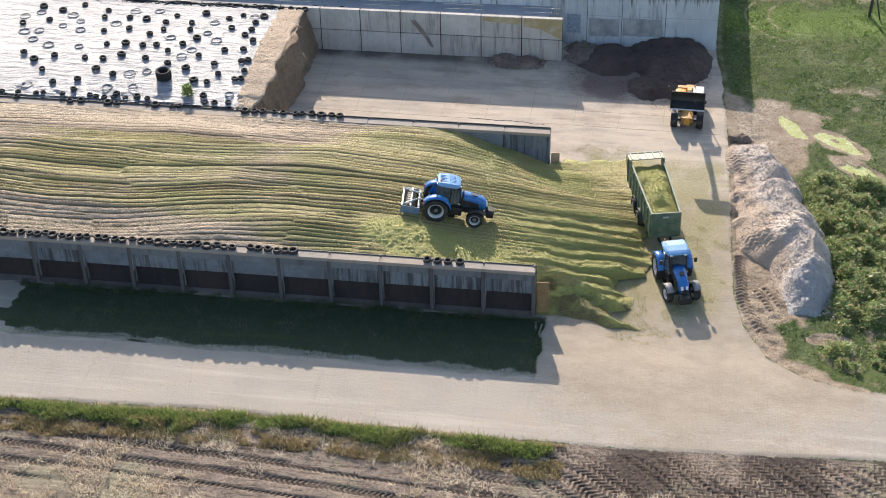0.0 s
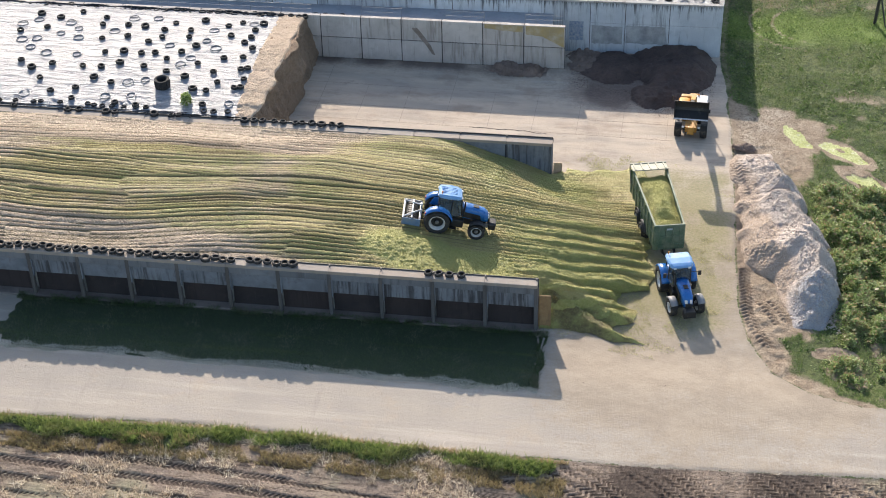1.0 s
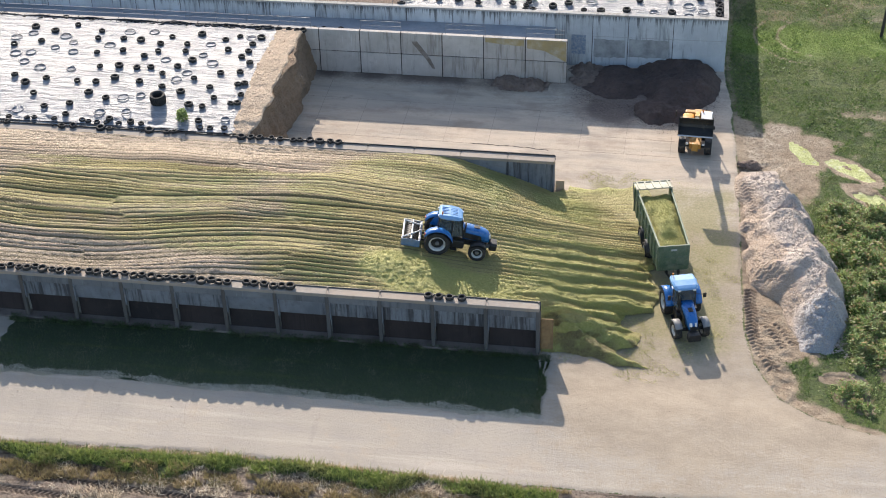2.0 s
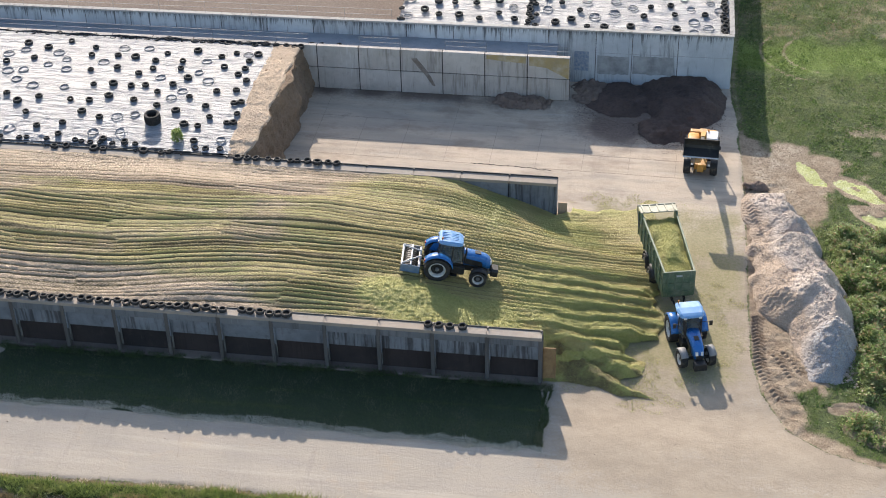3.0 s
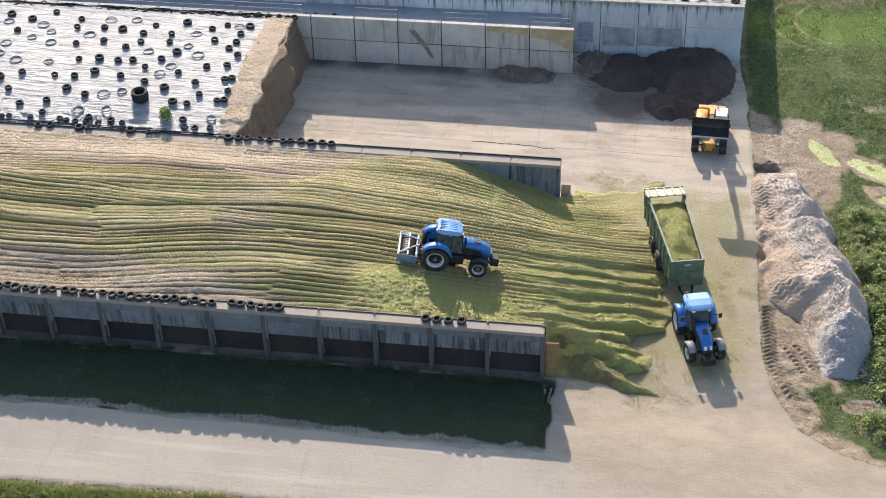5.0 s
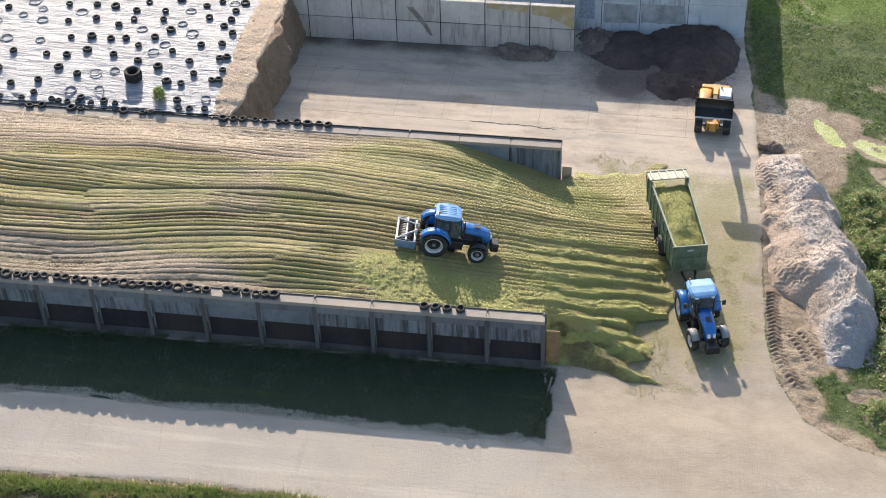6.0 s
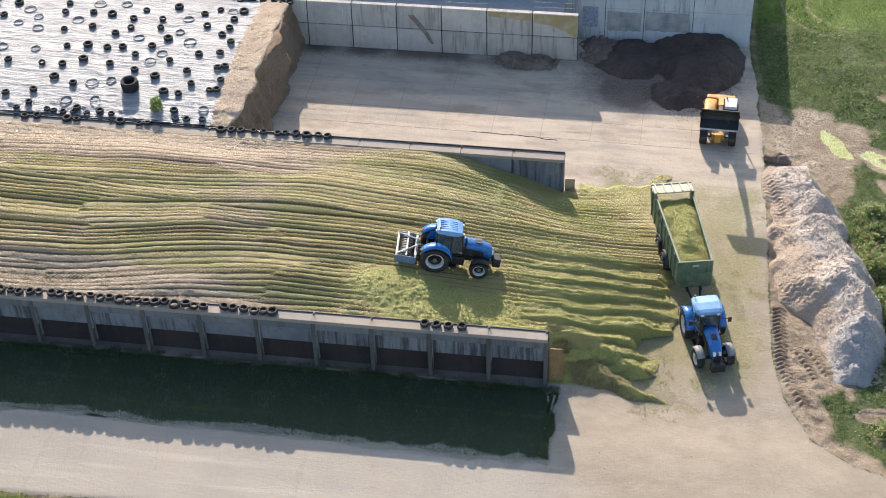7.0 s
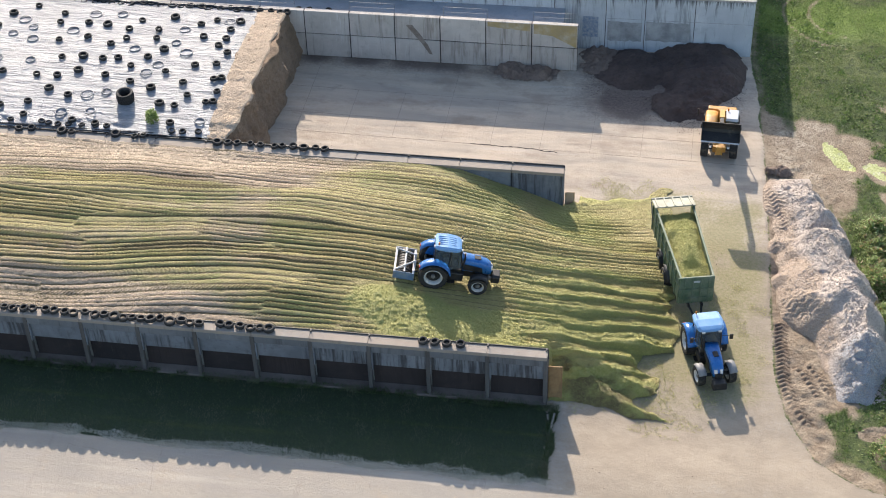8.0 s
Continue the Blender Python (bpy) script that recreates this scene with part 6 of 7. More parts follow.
    roof = part("roof", loft([[(x, -w, 2.76) if i == 0 else (x, -w * 0.98, z) if i == 1 else (x, -w * 0.84, z + 0.10) if i == 2 else (x, w * 0.84, z + 0.10) if i == 3 else (x, w * 0.98, z) if i == 4 else (x, w, 2.76) for i in range(6)]
                             for x, w, z in ((-0.64, 0.66, 2.79), (-0.55, 0.82, 2.86), (0.1, 0.88, 2.92), (0.68, 0.82, 2.89), (0.90, 0.70, 2.82), (0.98, 0.52, 2.77))]), M_ROOF, t, "pale blue cab roof")
    roof.scale.y = 1.0 if hauling else 0.88
    for yy in () if hauling else (-0.4, -0.2, 0.0, 0.2, 0.4):
        part("roof_rib", cuboid(-0.45, 0.62, yy - 0.03, yy + 0.03, 2.98, 3.022, 0.008), M_ROOF, roof)
    for s in (-1, 1):
        for xx in (-0.66, 1.0):
            part("work_light", cuboid(xx - 0.04, xx + 0.06, s * 0.5 - 0.1, s * 0.5 + 0.1, 2.74, 2.83, 0.01), M_LIGHT, roof)
    bm = rods(((-0.45, -0.62, 2.93), (-0.45, -0.62, 3.06)), r=0.025)
    rod(bm, (-0.45, -0.62, 3.06), (-0.45, -0.62, 3.2), 0.06, 0.05, 12)
    part("beacon", bm, M_AMBER, roof, "amber beacon")
    part("seat", loft([[(-0.1, -0.24, 1.42), (0.42, -0.24, 1.42), (0.42, 0.24, 1.42), (-0.1, 0.24, 1.42)], [(-0.1, -0.24, 1.58), (0.4, -0.24, 1.58), (0.4, 0.24, 1.58), (-0.1, 0.24, 1.58)],
                       [(-0.14, -0.2, 1.62), (0.0, -0.2, 1.62), (0.0, 0.2, 1.62), (-0.14, 0.2, 1.62)], [(-0.24, -0.2, 2.2), (-0.12, -0.2, 2.2), (-0.12, 0.2, 2.2), (-0.24, 0.2, 2.2)]]), M_SEAT, cab)
    bm = rods(((1.0, 0, 1.45), (0.78, 0, 1.86)), r=0.04)
    part("steering_column", bm, M_BLACK, cab)
    bm = lathe(bmesh.new(), [(0.19, -0.015), (0.22, 0), (0.19, 0.015)], "z", 20)
    part("steering_wheel", bm, M_BLACK, cab, at=pose(0.77, 0, 1.88, 0, -30, 0))
    for ob in set(t.children) - before:
        ob.matrix_basis = pose(0.42, 0, -0.02) @ Matrix.Diagonal((*ob.scale, 1))
    for s in (-1, 1):
        fender(t, 0, s * 0.93, 0.92, 1.02, 0.62, 18, 152, M_BLUE, "blue rear mudguard", name="rear_mudguard")
        part("mudguard_side", slab([(-0.62, 1.2), (0.72, 1.15), (0.55, 1.75), (0.1, 1.92), (-0.4, 1.80)], "y", s * 0.62 - 0.03, s * 0.62 + 0.03, 0.02), M_BLUE, t)
        part("tail_light", cuboid(-0.96, -0.9, s * 1.0 - 0.1, s * 1.0 + 0.1, 1.42, 1.54, 0.01), M_RED, t)
        part("step", cuboid(0.95, 1.4, s * 0.72 - 0.14, s * 0.72 + 0.14, 0.42, 0.47), M_BLACK, t)
        part("fuel_tank" if s > 0 else "battery_box", cuboid(0.95, 1.85, s * 0.5 - 0.2, s * 0.5 + 0.2, 0.52, 1.12, 0.06), M_BLACK, t)
        bm = rods(((1.45, s * 0.62, 2.45), (1.52, s * 1.12, 2.42)), r=0.02)
        box(bm, 1.48, 1.55, s * 1.2 - 0.11, s * 1.2 + 0.11, 2.15, 2.52, 0.02)
        part("mirror", bm, M_BLACK, t, "black arm mirror")
        wheel(t, 0, s * 0.95, 0.92, 0.92, 0.60, 0.57, None, 0, s)
        wheel(t, 2.8, s * 0.93, 0.62, 0.62, 0.46, 0.38, None, steer, s, 16)
        fr = fender(t, 0, 0, 0, 0.70, 0.5, 40, 140, M_DULL if hauling else M_BLACK, "dusty grey front mudguard" if hauling else "black front mudguard", name="front_mudguard")
        fr.matrix_basis = pose(2.8, s * 0.93, 0.62, 0, 0, steer)
        part("mudguard_stay", rods(((2.8, s * 0.5, 0.9), (2.8, s * 0.9, 1.3)), r=0.03), M_BLACK, t)
        part("lift_arm", rods(((-0.4, s * 0.36, 0.6), (-1.15, s * 0.42, 0.55)), r=0.05), M_BLACK, t)
    part("top_link", rods(((-0.45, 0, 1.15), (-1.1, 0, 1.05)), r=0.04), M_BLACK, t)
    bm = rods(((1.72, -0.5, 1.55), (1.72, -0.5, 2.35)), r=0.06, seg=12)
    rod(bm, (1.72, -0.5, 2.35), (1.66, -0.5, 2.6), 0.045, seg=12)
    part("exhaust", bm, M_BLACK, t, "black exhaust stack")
    return t


ROLL_M = pose(-7.80, 5.99, 3.5, 0, 12.0, 8.6)
tractor("tractor", ROLL_M, "blue tractor with pale roof packing silage on the ramp", 0, False)
HAUL_M = pose(9.02, 5.5, 0, 0, 0, -73.8)
tractor("tractor", HAUL_M, "blue tractor coupled to a green trailer on the concrete", 6, True)


def roller(m):
    t = thing("silage_roller", m, "blue framed packing roller with iron rings behind the tractor", "roller")
    fr = part("frame", cuboid(-2.35, -2.22, -1.35, 1.35, 0.78, 0.92, 0.02), M_PALE, t, "pale blue steel frame")
    part("front_beam", cuboid(-1.15, -1.0, -1.35, 1.35, 0.78, 0.92, 0.02), M_PALE, t)
    for s in (-1, 1):
        part("side_plate", slab([(-2.35, 0.35), (-1.0, 0.35), (-1.0, 0.95), (-2.35, 0.95)], "y", s * 1.38 - 0.03, s * 1.38 + 0.03, 0.01), M_DUSTBLUE if s < 0 else M_PALE, t)
        part("diagonal", rods(((-1.05, s * 0.35, 1.25), (-2.28, s * 1.2, 0.95)), r=0.05), M_PALE, t)
        part("hitch_plate", slab([(-1.15, 0.5), (-0.95, 0.5), (-0.98, 1.3), (-1.1, 1.3)], "y", s * 0.4 - 0.03, s * 0.4 + 0.03), M_PALE, t)
    part("cross_tube", rods(((-1.66, -1.35, 1.0), (-1.66, 1.35, 1.0)), r=0.06), M_PALE, t)
    part("axle", rods(((-1.68, -1.35, 0.5), (-1.68, 1.35, 0.5)), r=0.07), M_GREY, t)
    for i in range(9):
        bm = lathe(bmesh.new(), [(0.10, -0.05), (0.44, -0.05), (0.5, -0.10), (0.5, 0.10), (0.44, 0.05), (0.10, 0.05)], "y", 24)
        part("ring", bm, M_BLACK, t, at=Matrix.Translation((-1.68, -1.16 + i * 0.29, 0.5)))
    return t


roller(ROLL_M @ pose(-0.1, 0.1, 0.02, 0, -2, -3) @ Matrix.Diagonal((0.95, 0.84, 0.92, 1)))


def trailer(m):
    """Forward is x; the rear end of the box lies at x = 0."""
    L, WR, WF, Z0, Z1 = 7.5, 1.25, 1.04, 1.12, 3.08
    t = thing("silage_trailer", m, "green forage trailer filled with chopped silage, tailgate raised", "trailer")
    body = part("floor", loft([[(0, -WR, Z0 - 0.08), (0, WR, Z0 - 0.08), (0, WR, Z0 + 0.04), (0, -WR, Z0 + 0.04)], [(L, -WF, Z0 - 0.08), (L, WF, Z0 - 0.08), (L, WF, Z0 + 0.04), (L, -WF, Z0 + 0.04)]]), M_GREEN, t)
    for s in (-1, 1):
        side = part("side_wall", loft([[(0, s * WR, Z0), (0, s * (WR - 0.05), Z0), (0, s * (WR - 0.05), Z1), (0, s * WR, Z1)], [(L, s * WF, Z0), (L, s * (WF - 0.05), Z0), (L, s * (WF - 0.05), Z1), (L, s * WF, Z1)]]), M_GREEN, t, "ribbed green side wall")
        part("top_rail", loft([[(x, s * (w + 0.03), Z1 - 0.04), (x, s * (w - 0.09), Z1 - 0.04), (x, s * (w - 0.09), Z1 + 0.07), (x, s * (w + 0.03), Z1 + 0.07)] for x, w in ((0, WR), (L, WF))]), M_GREEN, side)
        part("middle_rail", loft([[(x, s * (w + 0.06), 2.15), (x, s * w, 2.15), (x, s * w, 2.27), (x, s * (w + 0.06), 2.27)] for x, w in ((0, WR), (L, WF))]), M_GREEN, side)
        for i in range(9):
            x = 0.1 + (L - 0.2) * i / 8
            w = WR + (WF - WR) * x / L
            part("rib", cuboid(x - 0.05, x + 0.05, s * (w + 0.04) - 0.045, s * (w + 0.04) + 0.045, Z0 - 0.05, Z1 - 0.05, 0.01), M_GREEN, side)
    front = part("front_wall", cuboid(L, L + 0.06, -WF, WF, Z0, Z1 + 0.02, 0.01), M_GREEN, t, "green front wall")
    part("front_rail", cuboid(L - 0.02, L + 0.10, -WF - 0.03, WF + 0.03, Z1 - 0.02, Z1 + 0.09, 0.02), M_GREEN, front)
    for i in range(4):
        y = -0.75 + i * 0.5
        part("front_rib", cuboid(L + 0.06, L + 0.13, y - 0.04, y + 0.04, Z0, Z1 - 0.05, 0.01), M_GREEN, front)
    for z in (1.5, 2.2):
        part("front_rib", cuboid(L + 0.062, L + 0.12, -WF + 0.05, WF - 0.05, z - 0.05, z + 0.05, 0.01), M_GREEN, front)
    part("name_plate", cuboid(L + 0.062, L + 0.075, -0.2, 0.2, 2.72, 2.86), M_PALE, front, "small pale plate")
    gate = part("tailgate", slab([(-0.35, 3.08), (0.75, 3.26), (0.75, 3.34), (-0.35, 3.16)], "y", -1.32, 1.32, 0.02), M_CREAM, t, "cream tailgate swung up level")
    for y in (-1.1, -0.55, 0.0, 0.55, 1.1):
        part("gate_rib", slab([(-0.38, 3.13), (0.7, 3.32), (0.7, 3.39), (-0.38, 3.23)], "y", y - 0.05, y + 0.05), M_CREAM, gate)
    part("gate_edge", cuboid(-0.46, -0.33, -1.34, 1.34, 3.02, 3.22, 0.02), M_CREAM, gate)
    for s in (-1, 1):
        part("gate_post", rods(((0.06, s * 1.24, 2.9), (0.62, s * 1.26, 3.28)), ((1.0, s * 1.22, 3.05), (0.62, s * 1.26, 3.28)), r=0.045), M_GREEN, t)
        part("gate_ram", rods(((0.3, s * 1.34, 1.9), (-0.2, s * 1.36, 3.1)), r=0.04), M_GREY, t)
        part("chassis_beam", cuboid(0.1, L + 0.2, s * 0.42 - 0.06, s * 0.42 + 0.06, 0.82, 1.07), M_BLACK, t)
        part("tail_light", cuboid(-0.05, 0.0, s * 1.0 - 0.14, s * 1.0 + 0.14, 0.85, 0.98), M_RED, t)
        for x in (2.9, 4.45):
            wheel(t, x, s * 1.14, 0.66, 0.66, 0.56, 0.38, M_RIM, 0, s, 18)
        fender(t, 2.9, s * 1.08, 0.66, 0.76, 0.52, 60, 165, M_BLACK, name="mudguard")
        fender(t, 4.45, s * 1.08, 0.66, 0.76, 0.52, 15, 120, M_BLACK, name="mudguard")
        part("drawbar", rods(((L + 0.1, s * 0.4, 0.9), (L + 1.75, s * 0.06, 0.62)), r=0.07), M_BLACK, t)
    for x in (2.9, 4.45):
        part("axle", rods(((x, -0.9, 0.66), (x, 0.9, 0.66)), r=0.08), M_BLACK, t)
    part("hitch_eye", rods(((L + 1.7, 0, 0.62), (L + 2.05, 0, 0.6)), r=0.07), M_GREY, t)
    part("support_leg", rods(((L + 0.7, 0.25, 0.9), (L + 0.7, 0.25, 0.18)), r=0.06), M_BLACK, t)
    X, V = np.meshgrid(np.linspace(0.02, L - 0.02, 130), np.linspace(-1, 1, 44))
    w = WR - 0.07 + (WF - WR) * X / L
    Y = V * w
    Z = 2.55 + 0.62 * np.cos(V * 1.4) * np.interp(X, [0, 0.6, 1.8, 5.5, 7, 7.5], [0.0, 0.25, 0.9, 1.0, 0.6, 0.3]) - 0.7 * (1 - ease(X + 0.25 * np.cos(V * 1.5), 0.3, 1.1)) + 0.42 * (value_noise(X, Y, 0.9, 81) - 0.5) + 0.12 * (0.3 - np.abs(value_noise(X, Y, 0.4, 82) - 0.5)) + 0.06 * (value_noise(X, Y, 0.14, 85) - 0.5)
    ob = sheet("silage_load", X, Y, Z, M_SILAGE, None, dict(dry=0 * X + 0.1, darken=0.55 * ease(value_noise(X, Y, 0.5, 84), 0.5, 0.8), fresh=0.5 + value_noise(X, Y, 0.8, 83) * 0.6))
    ob.matrix_basis = m
    tagged(ob, "heaped fresh green silage in the trailer", "silage", kind="stuff")
    g = np.random.default_rng(72)
    j, i = g.integers(0, X.shape[0], 9000), g.integers(0, X.shape[1], 9000)
    crumbs = blades("load_chaff", np.stack([X[j, i] + g.uniform(-0.03, 0.03, 9000), Y[j, i] * 0.97, Z[j, i] - 0.012], -1), 0.085, 2.4, M_CHAFF, "loose fibrous chaff on the trailer's load", "silage", seed=21)
    crumbs.matrix_basis = m


trailer(pose(6.44, 15.85, 0, 0, 0, -75.4))


def telehandler(m):
    """Forward is x; the origin lies on the ground under the front axle."""
    t = thing("telehandler", m, "orange telehandler with its boom and black bucket raised", "loader")
    part("chassis", loft([[(-3.6, -0.5, 0.6), (-3.6, 0.5, 0.6), (-3.6, 0.5, 1.1), (-3.6, -0.5, 1.1)], [(0.35, -0.45, 0.55), (0.35, 0.45, 0.55), (0.35, 0.45, 1.0), (0.35, -0.45, 1.0)]]), M_ORANGE, t)
    part("front_plate", slab([(-0.26, 0.5), (0.26, 0.5), (0.2, 1.15), (-0.2, 1.15)], "x", 0.35, 0.62, 0.03), M_ORANGE, t)
    eng = part("engine_cover", loft([arch(-3.2, 0.42, 0.9, 1.6), arch(-2.2, 0.44, 0.9, 1.75), arch(-1.0, 0.42, 0.9, 1.6), arch(-0.7, 0.36, 0.9, 1.4)]), M_ORANGE, t, "orange engine cover", True)
    eng.matrix_basis = pose(0, -0.72, 0)
    part("exhaust", rods(((-2.3, -0.95, 1.7), (-2.3, -0.95, 2.25)), r=0.05), M_BLACK, eng)
    part("counterweight", slab([(-1.05, 0.55), (1.05, 0.55), (1.0, 1.5), (-1.0, 1.5)], "x", -3.95, -3.5, 0.06), M_ORANGE, t)
    cab = part("cab", loft([[(-2.15, 0.28, 0.8), (-2.15, 1.12, 0.8), (-2.15, 1.12, 1.4), (-2.15, 0.28, 1.4)], [(-0.65, 0.28, 0.75), (-0.65, 1.12, 0.75), (-0.65, 1.12, 1.35), (-0.65, 0.28, 1.35)]]), M_BLACK, t)
    for x, y in ((-2.1, 0.32), (-2.1, 1.08), (-0.72, 0.32), (-0.72, 1.08)):
        part("pillar", rods(((x, y, 1.35), (x + (0.12 if x < -1 else -0.22), y, 2.45)), r=0.045), M_BLACK, cab)
    part("cab_glass", loft([[(-2.08, 0.34, 1.36), (-2.08, 1.06, 1.36), (-0.76, 1.06, 1.36), (-0.76, 0.34, 1.36)], [(-1.96, 0.34, 2.44), (-1.96, 1.06, 2.44), (-0.98, 1.06, 2.44), (-0.98, 0.34, 2.44)]]), M_GLASS, cab, "tinted cab glass").visible_shadow = False
    roof = part("cab_roof", loft([[(-2.12, 0.24, 2.44), (-2.12, 1.16, 2.44), (-0.8, 1.14, 2.44), (-0.8, 0.26, 2.44)], [(-2.05, 0.28, 2.56), (-2.05, 1.12, 2.56), (-0.95, 1.08, 2.56), (-0.95, 0.32, 2.56)]]), M_PALE, t, "white cab roof")
    part("beacon", rods(((-1.9, 0.4, 2.56), (-1.9, 0.4, 2.74)), r=0.06), M_AMBER, roof)
    part("seat", cuboid(-1.7, -1.3, 0.5, 0.9, 1.3, 1.5, 0.05), M_SEAT, cab)
    p, q = Vector((-2.9, 0, 1.75)), Vector((2.3, 0, 4.2))
    d = (q - p).normalized()
    u = Vector((-d.z, 0, d.x))

    def beam(a, b, w, h):
        return loft([[c + u * k * h + Vector((0, s * w, 0)) for k, s in ((-1, -1), (-1, 1), (1, 1), (1, -1))] for c in (p + d * a, p + d * b)])
    boom = part("boom", beam(0, 3.4, 0.17, 0.2), M_ORANGE, t, "raised orange telescopic boom")
    part("inner_boom", beam(3.3, 5.3, 0.13, 0.15), M_BLACK, boom)
    part("boom_head", loft([[q + d * a + Vector((0, s * 0.15, z)) for s, z in ((-1, -0.55), (1, -0.55), (1, 0.15), (-1, 0.15))] for a in (-0.1, 0.28)]), M_ORANGE, boom)
    part("lift_ram", rods(((-1.2, 0, 1.1), tuple(p + d * 2.3 - u * 0.2)), r=0.07, seg=12), M_GREY, t)
    part("boom_pivot", slab([(-3.3, 1.0), (-2.5, 1.0), (-2.6, 2.05), (-3.15, 2.05)], "y", -0.28, 0.28, 0.02), M_ORANGE, t)
    # bucket tipped forward, with a worn bright lip
    b = Vector((2.65, 0, 4.1))
    prof = [(0.08, 0.66), (-0.05, 0.3), (-0.06, 0.02), (0.06, -0.2), (0.64, -0.54)]
    bm = bmesh.new()
    rows = []
    for x, z in prof:
        rows.append([bm.verts.new((b.x + x, y, b.z + z)) for y in (-1.27, 1.27)])
    inner = [[bm.verts.new((b.x + x + (0.05 if i < 3 else 0.0), y, b.z + z + (0.05 if i > 1 else 0.0))) for y in (-1.27, 1.27)] for i, (x, z) in enumerate(prof)]
    for k in range(len(prof) - 1):
        bm.faces.new((rows[k][0], rows[k][1], rows[k + 1][1], rows[k + 1][0]))
        bm.faces.new((inner[k][0], inner[k + 1][0], inner[k + 1][1], inner[k][1]))
        for s in (0, 1):
            bm.faces.new((rows[k][s], rows[k + 1][s], inner[k + 1][s], inner[k][s]))
    bm.faces.new((rows[0][0], inner[0][0], inner[0][1], rows[0][1]))
    bm.faces.new((rows[-1][0], rows[-1][1], inner[-1][1], inner[-1][0]))
    bmesh.ops.recalc_face_normals(bm, faces=bm.faces[:])
    bucket = part("bucket", bm, M_BLACK, t, "black loading bucket")
    for s in (-1, 1):
        part("bucket_side", slab([(b.x + 0.08, b.z + 0.65), (b.x - 0.05, b.z + 0.3), (b.x - 0.06, b.z + 0.03), (b.x + 0.06, b.z - 0.19), (b.x + 0.62, b.z - 0.52), (b.x + 0.58, b.z + 0.1)], "y", s * 1.27 - 0.02, s * 1.27 + 0.02), M_BLACK, bucket)
        wheel(t, 0, s * 1.0, 0.72, 0.72, 0.54, 0.36, M_ORANGE, 0, s, 16)
        wheel(t, -2.9, s * 1.0, 0.72, 0.72, 0.54, 0.36, M_ORANGE, 0, s, 16)
        part("mudguard", slab([(-0.7, 1.46), (0.7, 1.46), (0.55, 1.53), (-0.55, 1.53)], "y", s * 1.0 - 0.26, s * 1.0 + 0.26, 0.01), M_BLACK, t)
        bm = rods(((-0.7, s * 1.0, 2.0), (-0.6, s * 1.3, 2.0)), r=0.02)
        box(bm, -0.63, -0.57, s * 1.3 - 0.1, s * 1.3 + 0.1, 1.85, 2.15, 0.01)
        part("mirror", bm, M_BLACK, t)
        part("headlight", cuboid(0.58, 0.66, s * 0.62 - 0.09, s * 0.62 + 0.09, 1.1, 1.24, 0.01), M_LIGHT, t)
    part("lip", slab([(b.x + 0.58, b.z - 0.49), (b.x + 0.56, b.z - 0.53), (b.x + 0.70, b.z - 0.615), (b.x + 0.72, b.z - 0.575)], "y", -1.29, 1.29), M_PALE, bucket, "bright worn cutting edge")
    for x in (0, -2.9):
        part("axle", rods(((x, -0.8, 0.63), (x, 0.8, 0.63)), r=0.1), M_BLACK, t)


telehandler(pose(9.25, 25.5, 0, 0, 0, -91))


# ---- small things ----
board = thing("plywood_board", pose(0.57, 0.02, 0, 0, 0, 4), "weathered orange-brown plywood panel standing at the wall end", "board")
part("sheet", cuboid(-0.42, 0.42, 0, 0.09, 0, 2.6, 0.015), M_WOOD, board)
for s in (-0.38, 0.34):
    part("batten", cuboid(s, s + 0.07, -0.05, 0.0, 0.02, 2.55, 0.008), M_WOOD, board)
leaning = thing("plywood_board", pose(-0.45, 18.05, 0, -8, 0, 3), "small tan plywood panel leaning at the dividing wall's end", "board")
part("sheet", cuboid(-0.33, 0.33, 0, 0.06, 0, 1.35, 0.012), M_NEWWOOD, leaning)
for s in (-0.33, 0.27):
    part("batten", cuboid(s, s + 0.06, -0.045, 0.0, 0.02, 1.33, 0.008), M_NEWWOOD, leaning)
for x, y, l, a in ((0.62, -2.6, 2.6, 86), (0.4, -0.9, 0.7, 60), (0.35, -1.6, 0.5, 100)):
    single("plank", cuboid(-l / 2, l / 2, -0.06, 0.06, 0, 0.07, 0.01), M_LEDGE, "grey weathered plank lying at the grass edge", "plank", "planks by the wall end", m=pose(x, y, float(rise(y)) + 0.01, 0, 0, a))
pole = thing("wooden_pole", pose(24.4, 46.3, -0.1, 0, 3, 0), "dark wooden pole standing in the meadow", "pole")
part("shaft", rods(((0, 0, 0), (0, 0, 4.5)), r=0.14, seg=10), M_PIPE, pole)
part("stay", rods(((0, 0, 3.0), (0.9, -0.6, 0)), r=0.07), M_PIPE, pole)

# slab joints of the yard
yard_ob = bpy.data.objects["yard_floor"]
for y, x0, x1 in ((26.9, -22.6, 8.0), (24.6, -22.6, 11.8), (30.2, -22.6, 2.5)):
    part("joint", cuboid(x0, x1, y - 0.008, y + 0.008, -0.05, 0.006), M_FOOT, yard_ob)
for i in range(9):
    x = -21.0 + i * 3.55
    part("joint", cuboid(x - 0.008, x + 0.008, 24.6, 30.2 if i % 3 else 33.0, -0.05, 0.005), M_FOOT, yard_ob)


